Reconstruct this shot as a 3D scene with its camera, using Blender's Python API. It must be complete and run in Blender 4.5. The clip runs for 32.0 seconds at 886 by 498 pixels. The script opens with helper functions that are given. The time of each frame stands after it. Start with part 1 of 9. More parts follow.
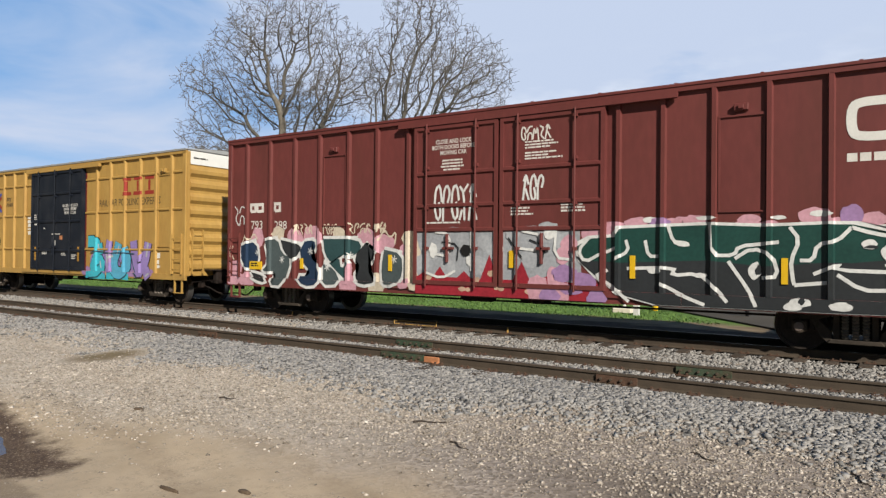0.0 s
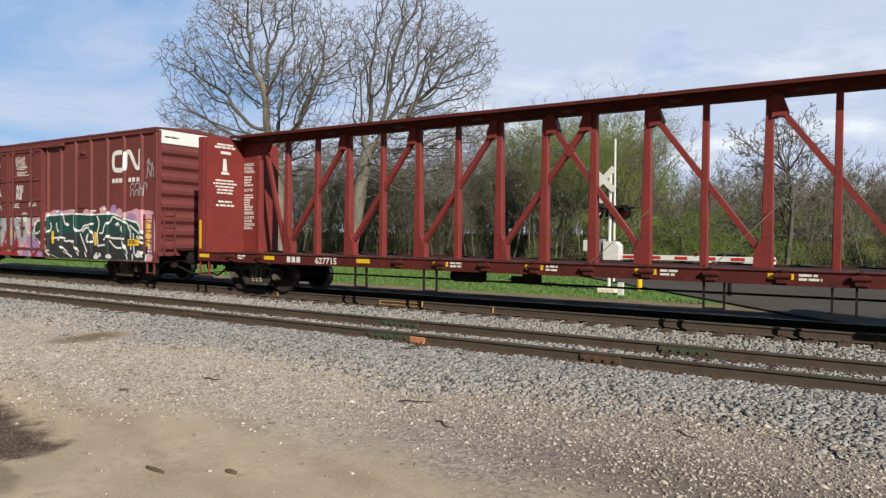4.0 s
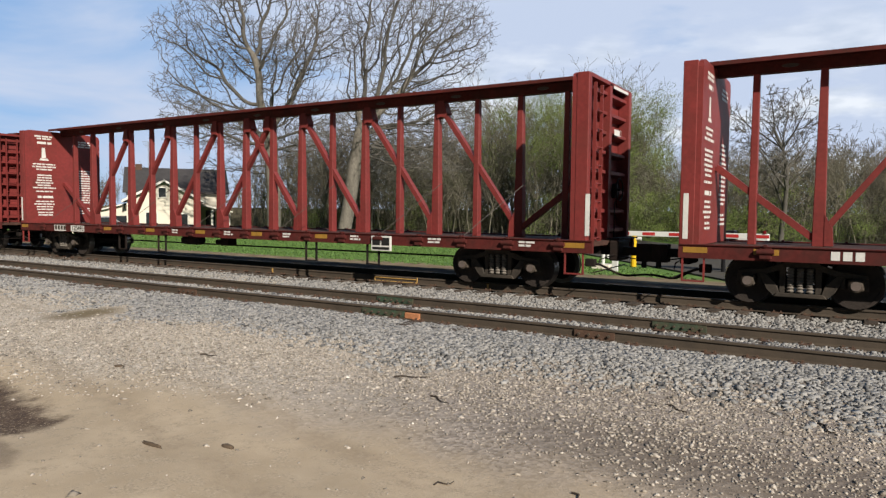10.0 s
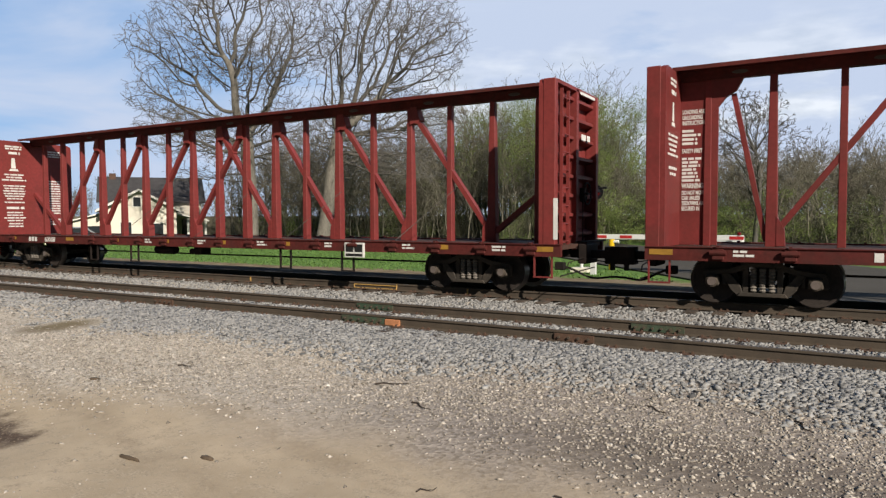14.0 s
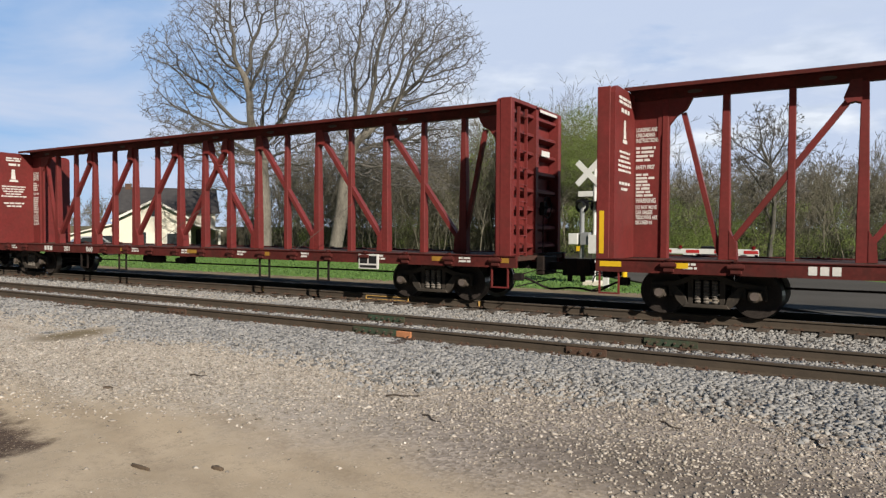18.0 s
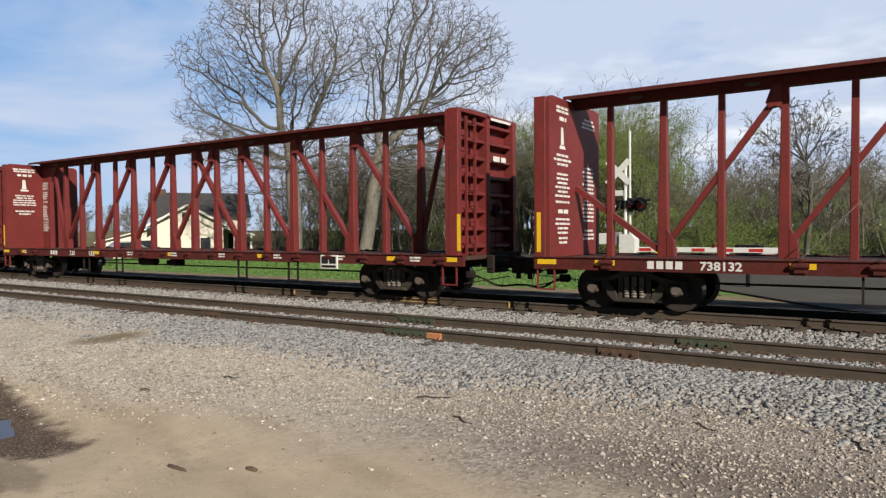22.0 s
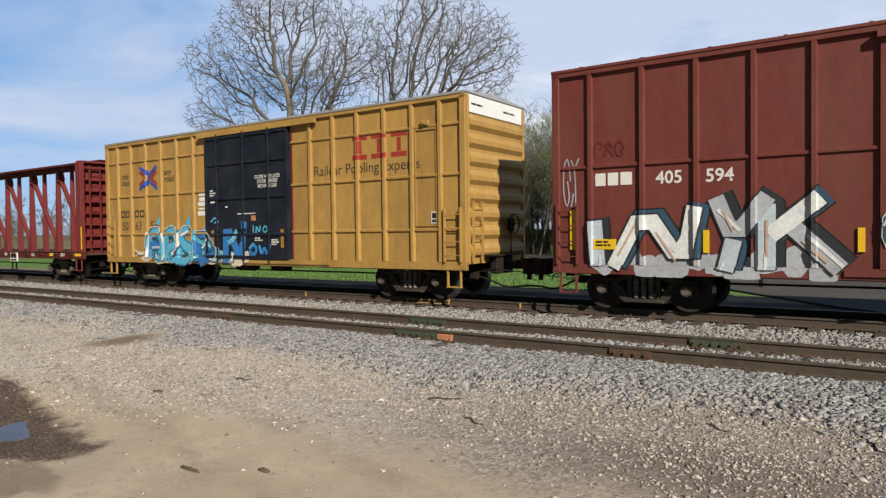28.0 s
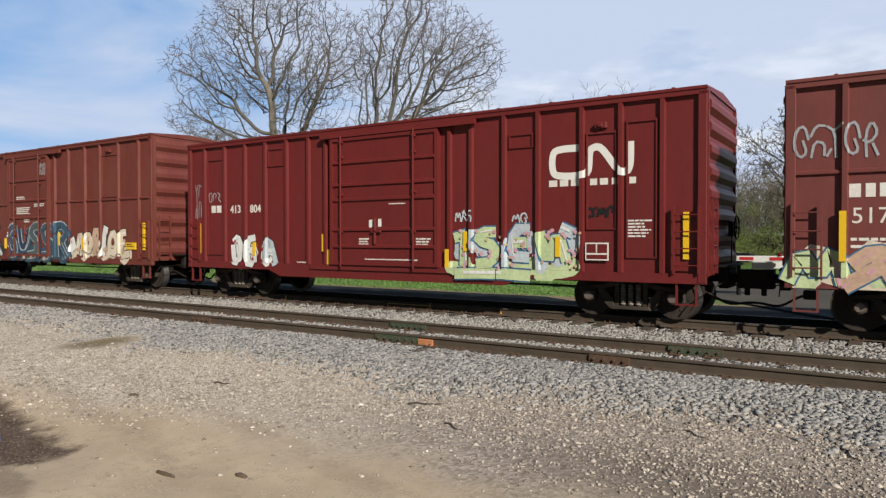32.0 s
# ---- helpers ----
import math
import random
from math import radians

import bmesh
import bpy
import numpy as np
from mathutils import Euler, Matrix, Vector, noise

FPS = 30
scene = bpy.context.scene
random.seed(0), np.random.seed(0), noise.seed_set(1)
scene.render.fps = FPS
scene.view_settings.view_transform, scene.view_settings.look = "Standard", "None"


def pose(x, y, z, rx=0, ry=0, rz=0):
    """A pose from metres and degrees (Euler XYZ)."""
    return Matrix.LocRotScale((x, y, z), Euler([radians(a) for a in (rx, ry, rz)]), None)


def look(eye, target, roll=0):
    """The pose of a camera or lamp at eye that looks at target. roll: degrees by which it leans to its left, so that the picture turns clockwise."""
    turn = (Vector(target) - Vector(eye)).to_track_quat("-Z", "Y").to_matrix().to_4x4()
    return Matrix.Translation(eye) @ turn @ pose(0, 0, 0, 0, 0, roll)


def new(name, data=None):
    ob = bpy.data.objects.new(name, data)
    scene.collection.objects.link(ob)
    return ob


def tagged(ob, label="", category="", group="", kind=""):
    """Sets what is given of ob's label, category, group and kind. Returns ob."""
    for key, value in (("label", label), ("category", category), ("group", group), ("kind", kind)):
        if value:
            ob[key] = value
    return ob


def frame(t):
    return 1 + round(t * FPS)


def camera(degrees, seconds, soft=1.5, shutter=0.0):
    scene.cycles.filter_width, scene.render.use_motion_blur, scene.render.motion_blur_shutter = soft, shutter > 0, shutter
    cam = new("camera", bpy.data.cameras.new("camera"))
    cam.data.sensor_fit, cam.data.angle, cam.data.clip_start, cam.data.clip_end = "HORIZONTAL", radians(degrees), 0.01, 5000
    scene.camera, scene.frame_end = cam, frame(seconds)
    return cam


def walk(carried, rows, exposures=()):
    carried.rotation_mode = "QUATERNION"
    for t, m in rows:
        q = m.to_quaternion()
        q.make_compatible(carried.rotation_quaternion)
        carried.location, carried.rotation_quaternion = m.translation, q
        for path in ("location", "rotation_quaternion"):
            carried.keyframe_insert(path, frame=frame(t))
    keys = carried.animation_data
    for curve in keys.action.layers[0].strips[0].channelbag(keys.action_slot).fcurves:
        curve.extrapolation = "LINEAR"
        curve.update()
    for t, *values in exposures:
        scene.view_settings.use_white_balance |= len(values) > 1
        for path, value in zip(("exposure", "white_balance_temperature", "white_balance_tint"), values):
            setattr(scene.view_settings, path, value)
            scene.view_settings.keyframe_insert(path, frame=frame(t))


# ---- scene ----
# Camera: hand held, turning on the spot. World: x along the tracks, y across them, z = 0 at the rail tops.
EYE = 1.724
cam = camera(66.0, 32.0, soft=1.35)
PATH = [
    (0.0, pose(0, 0, EYE, 90.53, -0.61, 33.56)),
    (0.5, pose(0, 0, EYE, 90.75, -0.39, 33.45)),
    (1.0, pose(0, 0, EYE, 90.95, -0.14, 33.19)),
    (1.5, pose(0, 0, EYE, 91.07, 0.23, 33.05)),
    (2.0, pose(0, 0, EYE, 91.15, -0.12, 33.11)),
    (2.5, pose(0, 0, EYE, 91.15, -0.55, 33.02)),
    (3.0, pose(0, 0, EYE, 90.21, -0.68, 32.73)),
    (3.5, pose(0, 0, EYE, 89.46, -0.58, 32.52)),
    (5.5, pose(0, 0, EYE, 87.65, -0.92, 31.72)),
    (6.0, pose(0, 0, EYE, 87.36, -1.09, 31.67)),
    (6.5, pose(0, 0, EYE, 87.06, -0.91, 31.38)),
    (7.0, pose(0, 0, EYE, 86.86, -1.00, 30.97)),
    (7.5, pose(0, 0, EYE, 86.79, -0.82, 30.87)),
    (8.0, pose(0, 0, EYE, 86.89, -0.78, 30.81)),
    (8.5, pose(0, 0, EYE, 86.89, -0.72, 31.09)),
    (9.0, pose(0, 0, EYE, 86.82, -0.69, 31.76)),
    (9.5, pose(0, 0, EYE, 86.71, -0.60, 32.13)),
    (10.0, pose(0, 0, EYE, 86.92, -0.59, 31.92)),
    (10.5, pose(0, 0, EYE, 87.07, -0.48, 31.42)),
    (11.0, pose(0, 0, EYE, 87.16, -0.31, 31.09)),
    (11.5, pose(0, 0, EYE, 87.17, -0.02, 30.74)),
    (12.0, pose(0, 0, EYE, 87.20, 0.03, 30.45)),
    (12.5, pose(0, 0, EYE, 87.25, -0.44, 30.35)),
    (13.0, pose(0, 0, EYE, 87.37, -0.40, 30.24)),
    (13.5, pose(0, 0, EYE, 87.39, -0.39, 30.23)),
    (14.0, pose(0, 0, EYE, 87.41, 0.17, 30.13)),
    (14.5, pose(0, 0, EYE, 87.44, 0.28, 30.20)),
    (16.5, pose(0, 0, EYE, 88.03, -0.11, 30.83)),
    (17.0, pose(0, 0, EYE, 88.10, 0.15, 30.83)),
    (17.5, pose(0, 0, EYE, 88.22, 0.06, 30.92)),
    (18.0, pose(0, 0, EYE, 88.42, -0.24, 31.16)),
    (18.5, pose(0, 0, EYE, 88.50, -0.14, 31.58)),
    (19.0, pose(0, 0, EYE, 88.44, -0.31, 31.95)),
    (19.5, pose(0, 0, EYE, 88.35, -0.09, 32.14)),
    (20.0, pose(0, 0, EYE, 88.01, -0.20, 32.59)),
    (20.5, pose(0, 0, EYE, 87.90, -0.04, 33.02)),
    (21.0, pose(0, 0, EYE, 87.98, 0.00, 33.29)),
    (21.5, pose(0, 0, EYE, 88.25, -0.17, 33.56)),
    (22.0, pose(0, 0, EYE, 88.55, 0.41, 33.60)),
    (22.5, pose(0, 0, EYE, 88.66, 0.15, 33.64)),
    (23.0, pose(0, 0, EYE, 88.71, 0.23, 33.80)),
    (23.5, pose(0, 0, EYE, 88.65, 0.34, 33.81)),
    (24.0, pose(0, 0, EYE, 88.68, 0.01, 33.83)),
    (24.5, pose(0, 0, EYE, 88.75, 0.15, 33.56)),
    (25.0, pose(0, 0, EYE, 88.77, 0.08, 33.57)),
    (25.5, pose(0, 0, EYE, 88.82, 0.09, 33.58)),
    (26.0, pose(0, 0, EYE, 88.73, -0.03, 33.57)),
    (26.5, pose(0, 0, EYE, 88.63, 0.45, 34.01)),
    (28.5, pose(0, 0, EYE, 88.67, 0.69, 34.51)),
    (29.0, pose(0, 0, EYE, 88.80, 0.45, 33.92)),
    (29.5, pose(0, 0, EYE, 88.93, 0.12, 33.49)),
    (30.0, pose(0, 0, EYE, 89.06, -0.21, 33.38)),
    (30.5, pose(0, 0, EYE, 89.13, 0.09, 33.21)),
    (31.0, pose(0, 0, EYE, 89.14, 0.04, 32.99)),
    (31.5, pose(0, 0, EYE, 89.11, -0.17, 33.03)),
    (32.0, pose(0, 0, EYE, 89.07, 0.05, 32.94)),
]
walk(cam, PATH)

# World: spring sky with thin high cloud, sun behind and to one side of the camera
SUN_DIR = Vector((2.1, -1.45, 1.52)).normalized()
SUN_EL = math.asin(SUN_DIR.z)
world = bpy.data.worlds.new("sky")
scene.world = world
world.use_nodes = True
wn, wl = world.node_tree.nodes, world.node_tree.links
wn.clear()
w_out = wn.new("ShaderNodeOutputWorld")
w_bg = wn.new("ShaderNodeBackground")
w_sky = wn.new("ShaderNodeTexSky")
w_sky.sky_type = "NISHITA"
w_sky.sun_disc = False
w_sky.sun_elevation = SUN_EL
w_sky.sun_rotation = math.atan2(SUN_DIR.x, SUN_DIR.y)
w_sky.air_density, w_sky.dust_density, w_sky.ozone_density = 0.85, 0.0, 2.0
w_sat = wn.new("ShaderNodeHueSaturation")
w_sat.inputs["Hue"].default_value = 0.487
w_sat.inputs["Saturation"].default_value = 1.1
w_sat.inputs["Value"].default_value = 0.385
w_co = wn.new("ShaderNodeTexCoord")
w_map = wn.new("ShaderNodeMapping")
w_map.inputs["Scale"].default_value = (1.6, 1.6, 5.2)
w_map.inputs["Location"].default_value = (3.1, 0.4, 0.9)
w_n1 = wn.new("ShaderNodeTexNoise")
w_n1.inputs["Scale"].default_value, w_n1.inputs["Detail"].default_value = 1.9, 7
w_n1.inputs["Roughness"].default_value, w_n1.inputs["Distortion"].default_value = 0.5, 0.4
w_sep = wn.new("ShaderNodeSeparateXYZ")
w_veil = wn.new("ShaderNodeMapRange")           # cloud thickens towards the sun's side of the sky
w_veil.inputs["From Min"].default_value, w_veil.inputs["From Max"].default_value = -0.86, -0.52
w_veil.inputs["To Min"].default_value, w_veil.inputs["To Max"].default_value = 0.02, 0.37
w_add = wn.new("ShaderNodeMath")
w_add.operation = "ADD"
w_ramp = wn.new("ShaderNodeValToRGB")
w_ramp.color_ramp.elements[0].position, w_ramp.color_ramp.elements[1].position = 0.42, 0.72
w_mix = wn.new("ShaderNodeMixRGB")
w_mix.inputs["Color2"].default_value = (7.4, 8.6, 11.0, 1)
wl.new(w_co.outputs["Generated"], w_map.inputs["Vector"])
wl.new(w_map.outputs["Vector"], w_n1.inputs["Vector"])
wl.new(w_co.outputs["Generated"], w_sep.inputs["Vector"])
wl.new(w_sep.outputs["X"], w_veil.inputs["Value"])
wl.new(w_n1.outputs["Fac"], w_add.inputs[0])
w_low = wn.new("ShaderNodeMapRange")            # and lies low over the horizon, ahead
w_low.inputs["From Min"].default_value, w_low.inputs["From Max"].default_value = 0.40, 0.75
w_low.inputs["To Min"].default_value, w_low.inputs["To Max"].default_value = 0.0, -0.55
w_ahead = wn.new("ShaderNodeMapRange")
w_ahead.inputs["From Min"].default_value, w_ahead.inputs["From Max"].default_value = -0.1, 0.25
w_ahead.inputs["To Min"].default_value, w_ahead.inputs["To Max"].default_value = -0.62, 0.0
w_a2, w_a3 = wn.new("ShaderNodeMath"), wn.new("ShaderNodeMath")
w_a2.operation = w_a3.operation = "ADD"
wl.new(w_sep.outputs["Z"], w_low.inputs["Value"])
wl.new(w_sep.outputs["Y"], w_ahead.inputs["Value"])
wl.new(w_veil.outputs["Result"], w_a2.inputs[0])
wl.new(w_low.outputs["Result"], w_a2.inputs[1])
wl.new(w_a2.outputs["Value"], w_a3.inputs[0])
wl.new(w_ahead.outputs["Result"], w_a3.inputs[1])
wl.new(w_a3.outputs["Value"], w_add.inputs[1])
wl.new(w_add.outputs["Value"], w_ramp.inputs["Fac"])
w_thin = wn.new("ShaderNodeMapRange")           # thin blue-white haze all along the north
w_thin.inputs["From Min"].default_value, w_thin.inputs["From Max"].default_value = -0.1, 0.3
w_thin.inputs["To Min"].default_value, w_thin.inputs["To Max"].default_value = 0.0, 1.0
w_haze = wn.new("ShaderNodeMixRGB")
w_haze.blend_type = "ADD"
w_haze.inputs["Color2"].default_value = (1.1, 3.3, 7.2, 1)
wl.new(w_sep.outputs["Y"], w_thin.inputs["Value"])
wl.new(w_thin.outputs["Result"], w_haze.inputs["Fac"])
wl.new(w_ramp.outputs["Color"], w_mix.inputs["Fac"])
wl.new(w_sky.outputs["Color"], w_sat.inputs["Color"])
wl.new(w_sat.outputs["Color"], w_haze.inputs["Color1"])
wl.new(w_haze.outputs["Color"], w_mix.inputs["Color1"])
# fair-weather heaps of cloud low in the north and north-west
w_map2 = wn.new("ShaderNodeMapping")
w_map2.inputs["Scale"].default_value = (3.2, 3.2, 11.0)
w_map2.inputs["Location"].default_value = (1.35, 0.2, 0.35)
w_n2, w_n3 = wn.new("ShaderNodeTexNoise"), wn.new("ShaderNodeTexNoise")
w_n2.inputs["Scale"].default_value, w_n2.inputs["Detail"].default_value, w_n2.inputs["Roughness"].default_value = 1.7, 8, 0.52
w_n3.inputs["Scale"].default_value, w_n3.inputs["Detail"].default_value = 4.5, 5
w_r2 = wn.new("ShaderNodeValToRGB")
w_r2.color_ramp.elements[0].position, w_r2.color_ramp.elements[1].position = 0.46, 0.58
w_r3 = wn.new("ShaderNodeValToRGB")
w_r3.color_ramp.elements[0].position, w_r3.color_ramp.elements[0].color = 0.36, (7.9, 8.9, 10.4, 1)
w_r3.color_ramp.elements[1].position, w_r3.color_ramp.elements[1].color = 0.58, (11.3, 12.0, 13.1, 1)
w_up, w_dn = wn.new("ShaderNodeMapRange"), wn.new("ShaderNodeMapRange")
w_up.inputs["From Min"].default_value, w_up.inputs["From Max"].default_value = 0.30, 0.14
w_dn.inputs["From Min"].default_value, w_dn.inputs["From Max"].default_value = -0.1, 0.25
w_m1, w_m2 = wn.new("ShaderNodeMath"), wn.new("ShaderNodeMath")
w_m1.operation = w_m2.operation = "MULTIPLY"
w_heap = wn.new("ShaderNodeMixRGB")
wl.new(w_co.outputs["Generated"], w_map2.inputs["Vector"])
wl.new(w_map2.outputs["Vector"], w_n2.inputs["Vector"])
wl.new(w_map2.outputs["Vector"], w_n3.inputs["Vector"])
wl.new(w_n2.outputs["Fac"], w_r2.inputs["Fac"])
wl.new(w_n3.outputs["Fac"], w_r3.inputs["Fac"])
wl.new(w_sep.outputs["Z"], w_up.inputs["Value"])
wl.new(w_sep.outputs["Y"], w_dn.inputs["Value"])
wl.new(w_up.outputs["Result"], w_m1.inputs[0])
wl.new(w_dn.outputs["Result"], w_m1.inputs[1])
w_west, w_m3 = wn.new("ShaderNodeMapRange"), wn.new("ShaderNodeMath")
w_west.inputs["From Min"].default_value, w_west.inputs["From Max"].default_value = -0.72, -0.48
w_m3.operation = "MULTIPLY"
wl.new(w_sep.outputs["X"], w_west.inputs["Value"])
wl.new(w_m1.outputs["Value"], w_m3.inputs[0])
wl.new(w_west.outputs["Result"], w_m3.inputs[1])
wl.new(w_m3.outputs["Value"], w_m2.inputs[0])
wl.new(w_r2.outputs["Color"], w_m2.inputs[1])
wl.new(w_m2.outputs["Value"], w_heap.inputs["Fac"])
wl.new(w_mix.outputs["Color"], w_heap.inputs["Color1"])
wl.new(w_r3.outputs["Color"], w_heap.inputs["Color2"])
wl.new(w_heap.outputs["Color"], w_bg.inputs["Color"])
w_bg.inputs["Strength"].default_value = 0.050
wl.new(w_bg.outputs["Background"], w_out.inputs["Surface"])

sun = new("sun", bpy.data.lights.new("sun", "SUN"))
sun.data.energy, sun.data.angle, sun.data.color = 5.0, radians(0.6), (1.0, 0.93, 0.82)
sun.matrix_world = look(SUN_DIR * 100, (0, 0, 0))
scene.view_settings.exposure = 0.62

# ---- materials ----
TONE = 0.68                       # all base colours keep to one scale


def mat(name, color, rough=0.6, metal=0.0, vary=0.25, scale=6.0, fine=60.0, bump=0.15, dirt=None, dirt_amt=0.0, obj_rand=0.0, coords="Object", dirt_scale=1.2, stretch=(1, 1, 1), spec=0.35):
    color = tuple(c * TONE for c in color)
    dirt = tuple(c * TONE for c in dirt) if dirt else None
    m = bpy.data.materials.new(name)
    m.use_nodes = True
    n, l = m.node_tree.nodes, m.node_tree.links
    b = n["Principled BSDF"]
    b.inputs["Roughness"].default_value, b.inputs["Metallic"].default_value = rough, metal
    b.inputs["Specular IOR Level"].default_value = spec
    co = n.new("ShaderNodeTexCoord")
    mp = n.new("ShaderNodeMapping")
    mp.inputs["Scale"].default_value = stretch
    l.new(co.outputs[coords], mp.inputs["Vector"])
    big, small = n.new("ShaderNodeTexNoise"), n.new("ShaderNodeTexNoise")
    big.inputs["Scale"].default_value, big.inputs["Detail"].default_value = scale, 5
    small.inputs["Scale"].default_value, small.inputs["Detail"].default_value = fine, 3
    l.new(mp.outputs["Vector"], big.inputs["Vector"])
    l.new(mp.outputs["Vector"], small.inputs["Vector"])
    add = n.new("ShaderNodeMath")
    add.operation = "ADD"
    l.new(big.outputs["Fac"], add.inputs[0])
    l.new(small.outputs["Fac"], add.inputs[1])
    mr = n.new("ShaderNodeMapRange")
    mr.inputs["From Min"].default_value, mr.inputs["From Max"].default_value = 0.65, 1.35
    mr.inputs["To Min"].default_value, mr.inputs["To Max"].default_value = 1 - vary, 1 + vary
    l.new(add.outputs["Value"], mr.inputs["Value"])
    hsv = n.new("ShaderNodeHueSaturation")
    hsv.inputs["Color"].default_value = (*color, 1)
    l.new(mr.outputs["Result"], hsv.inputs["Value"])
    col = hsv.outputs["Color"]
    if obj_rand:
        oi = n.new("ShaderNodeObjectInfo")
        r = n.new("ShaderNodeMapRange")
        r.inputs["To Min"].default_value, r.inputs["To Max"].default_value = 1 - obj_rand, 1 + obj_rand
        l.new(oi.outputs["Random"], r.inputs["Value"])
        h2 = n.new("ShaderNodeHueSaturation")
        l.new(col, h2.inputs["Color"])
        l.new(r.outputs["Result"], h2.inputs["Value"])
        col = h2.outputs["Color"]
    if dirt:
        dn = n.new("ShaderNodeTexNoise")
        dn.inputs["Scale"].default_value, dn.inputs["Detail"].default_value = dirt_scale, 8
        dn.inputs["Roughness"].default_value = 0.65
        l.new(mp.outputs["Vector"], dn.inputs["Vector"])
        dr = n.new("ShaderNodeMapRange")
        dr.inputs["From Min"].default_value, dr.inputs["From Max"].default_value = 0.45, 0.75
        dr.inputs["To Max"].default_value = dirt_amt
        l.new(dn.outputs["Fac"], dr.inputs["Value"])
        mx = n.new("ShaderNodeMixRGB")
        mx.inputs["Color2"].default_value = (*dirt, 1)
        l.new(dr.outputs["Result"], mx.inputs["Fac"])
        l.new(col, mx.inputs["Color1"])
        col = mx.outputs["Color"]
    l.new(col, b.inputs["Base Color"])
    if bump:
        bp = n.new("ShaderNodeBump")
        bp.inputs["Strength"].default_value, bp.inputs["Distance"].default_value = bump, 0.01
        l.new(small.outputs["Fac"], bp.inputs["Height"])
        l.new(bp.outputs["Normal"], b.inputs["Normal"])
    return m


def island_mat(name, colors, rough=0.9, bump=0.4, fine=90.0):
    """Loose pieces in one mesh, each with a colour of its own out of the row given."""
    m = mat(name, colors[0], rough, vary=0.2, fine=fine, bump=bump)
    n, l = m.node_tree.nodes, m.node_tree.links
    g = n.new("ShaderNodeNewGeometry")
    r = n.new("ShaderNodeValToRGB")
    r.color_ramp.interpolation = "LINEAR"
    for i, c in enumerate(colors):
        e = r.color_ramp.elements[i] if i < 2 else r.color_ramp.elements.new(0.5)
        e.position, e.color = i / (len(colors) - 1), (c[0] * TONE, c[1] * TONE, c[2] * TONE, 1)
    l.new(g.outputs["Random Per Island"], r.inputs["Fac"])
    h = [x for x in n if x.type == "HUE_SAT"][0]
    l.new(r.outputs["Color"], h.inputs["Color"])
    return m


RUST = (0.10, 0.045, 0.025)
M_box_red = mat("boxcar_maroon_paint", (0.160, 0.039, 0.036), 0.55, vary=0.16, scale=0.7, fine=9, bump=0.04, dirt=(0.11, 0.035, 0.026), dirt_amt=0.55, stretch=(1, 1, 0.35))
M_box_red2 = mat("boxcar_faded_red_paint", (0.15, 0.032, 0.024), 0.6, vary=0.18, scale=0.6, fine=9, bump=0.04, dirt=(0.16, 0.06, 0.04), dirt_amt=0.6, stretch=(1, 1, 0.35))
M_box_red3 = mat("boxcar_bright_red_paint", (0.145, 0.016, 0.016), 0.5, vary=0.14, scale=0.7, fine=9, bump=0.04, dirt=(0.13, 0.022, 0.02), dirt_amt=0.6, stretch=(1, 1, 0.35))
M_yellow_box = mat("boxcar_yellow_paint", (0.46, 0.282, 0.076), 0.55, vary=0.13, scale=0.8, fine=8, bump=0.04, dirt=(0.38, 0.20, 0.05), dirt_amt=0.6, stretch=(1, 1, 0.35))
M_yellow_worn = mat("weathered_yellow_paint", (0.43, 0.255, 0.066), 0.6, vary=0.16, scale=0.8, fine=8, bump=0.04, dirt=(0.24, 0.125, 0.045), dirt_amt=0.75, dirt_scale=0.9, stretch=(1, 1, 0.35))
M_beam = mat("centerbeam_red_paint", (0.222, 0.037, 0.034), 0.55, vary=0.20, scale=0.9, fine=12, bump=0.04, dirt=(0.12, 0.035, 0.028), dirt_amt=0.65, spec=0.2)
M_beam2 = mat("centerbeam_maroon_paint", (0.186, 0.030, 0.028), 0.55, vary=0.20, scale=0.9, fine=12, bump=0.04, dirt=(0.10, 0.032, 0.026), dirt_amt=0.65, spec=0.2)
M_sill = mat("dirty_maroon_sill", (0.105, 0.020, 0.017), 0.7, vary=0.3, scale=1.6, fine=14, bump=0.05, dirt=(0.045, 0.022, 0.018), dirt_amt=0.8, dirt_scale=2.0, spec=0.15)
M_black_door = mat("black_door_paint", (0.014, 0.018, 0.028), 0.45, vary=0.3, scale=1.2, fine=12, bump=0.04, dirt=(0.05, 0.05, 0.05), dirt_amt=0.4, spec=0.12)
M_roof = mat("galvanised_roof", (0.45, 0.45, 0.44), 0.5, 0.4, vary=0.2, scale=2, fine=20)
M_white = mat("white_paint", (0.78, 0.78, 0.75), 0.5, vary=0.08, scale=2, fine=25, bump=0.03)
M_letter = mat("white_lettering", (0.74, 0.72, 0.68), 0.6, vary=0.12, scale=3, fine=25, bump=0)
M_letter_black = mat("black_lettering", (0.055, 0.042, 0.028), 0.6, vary=0.15, bump=0)
M_letter_red = mat("red_lettering", (0.33, 0.035, 0.022), 0.6, vary=0.15, bump=0)
M_letter_blue = mat("blue_lettering", (0.025, 0.07, 0.42), 0.6, vary=0.15, bump=0)
M_reflector = mat("yellow_reflector", (0.80, 0.50, 0.02), 0.35, vary=0.08, bump=0)
M_reflector_old = mat("dirty_yellow_reflector", (0.36, 0.19, 0.03), 0.5, vary=0.25, bump=0)
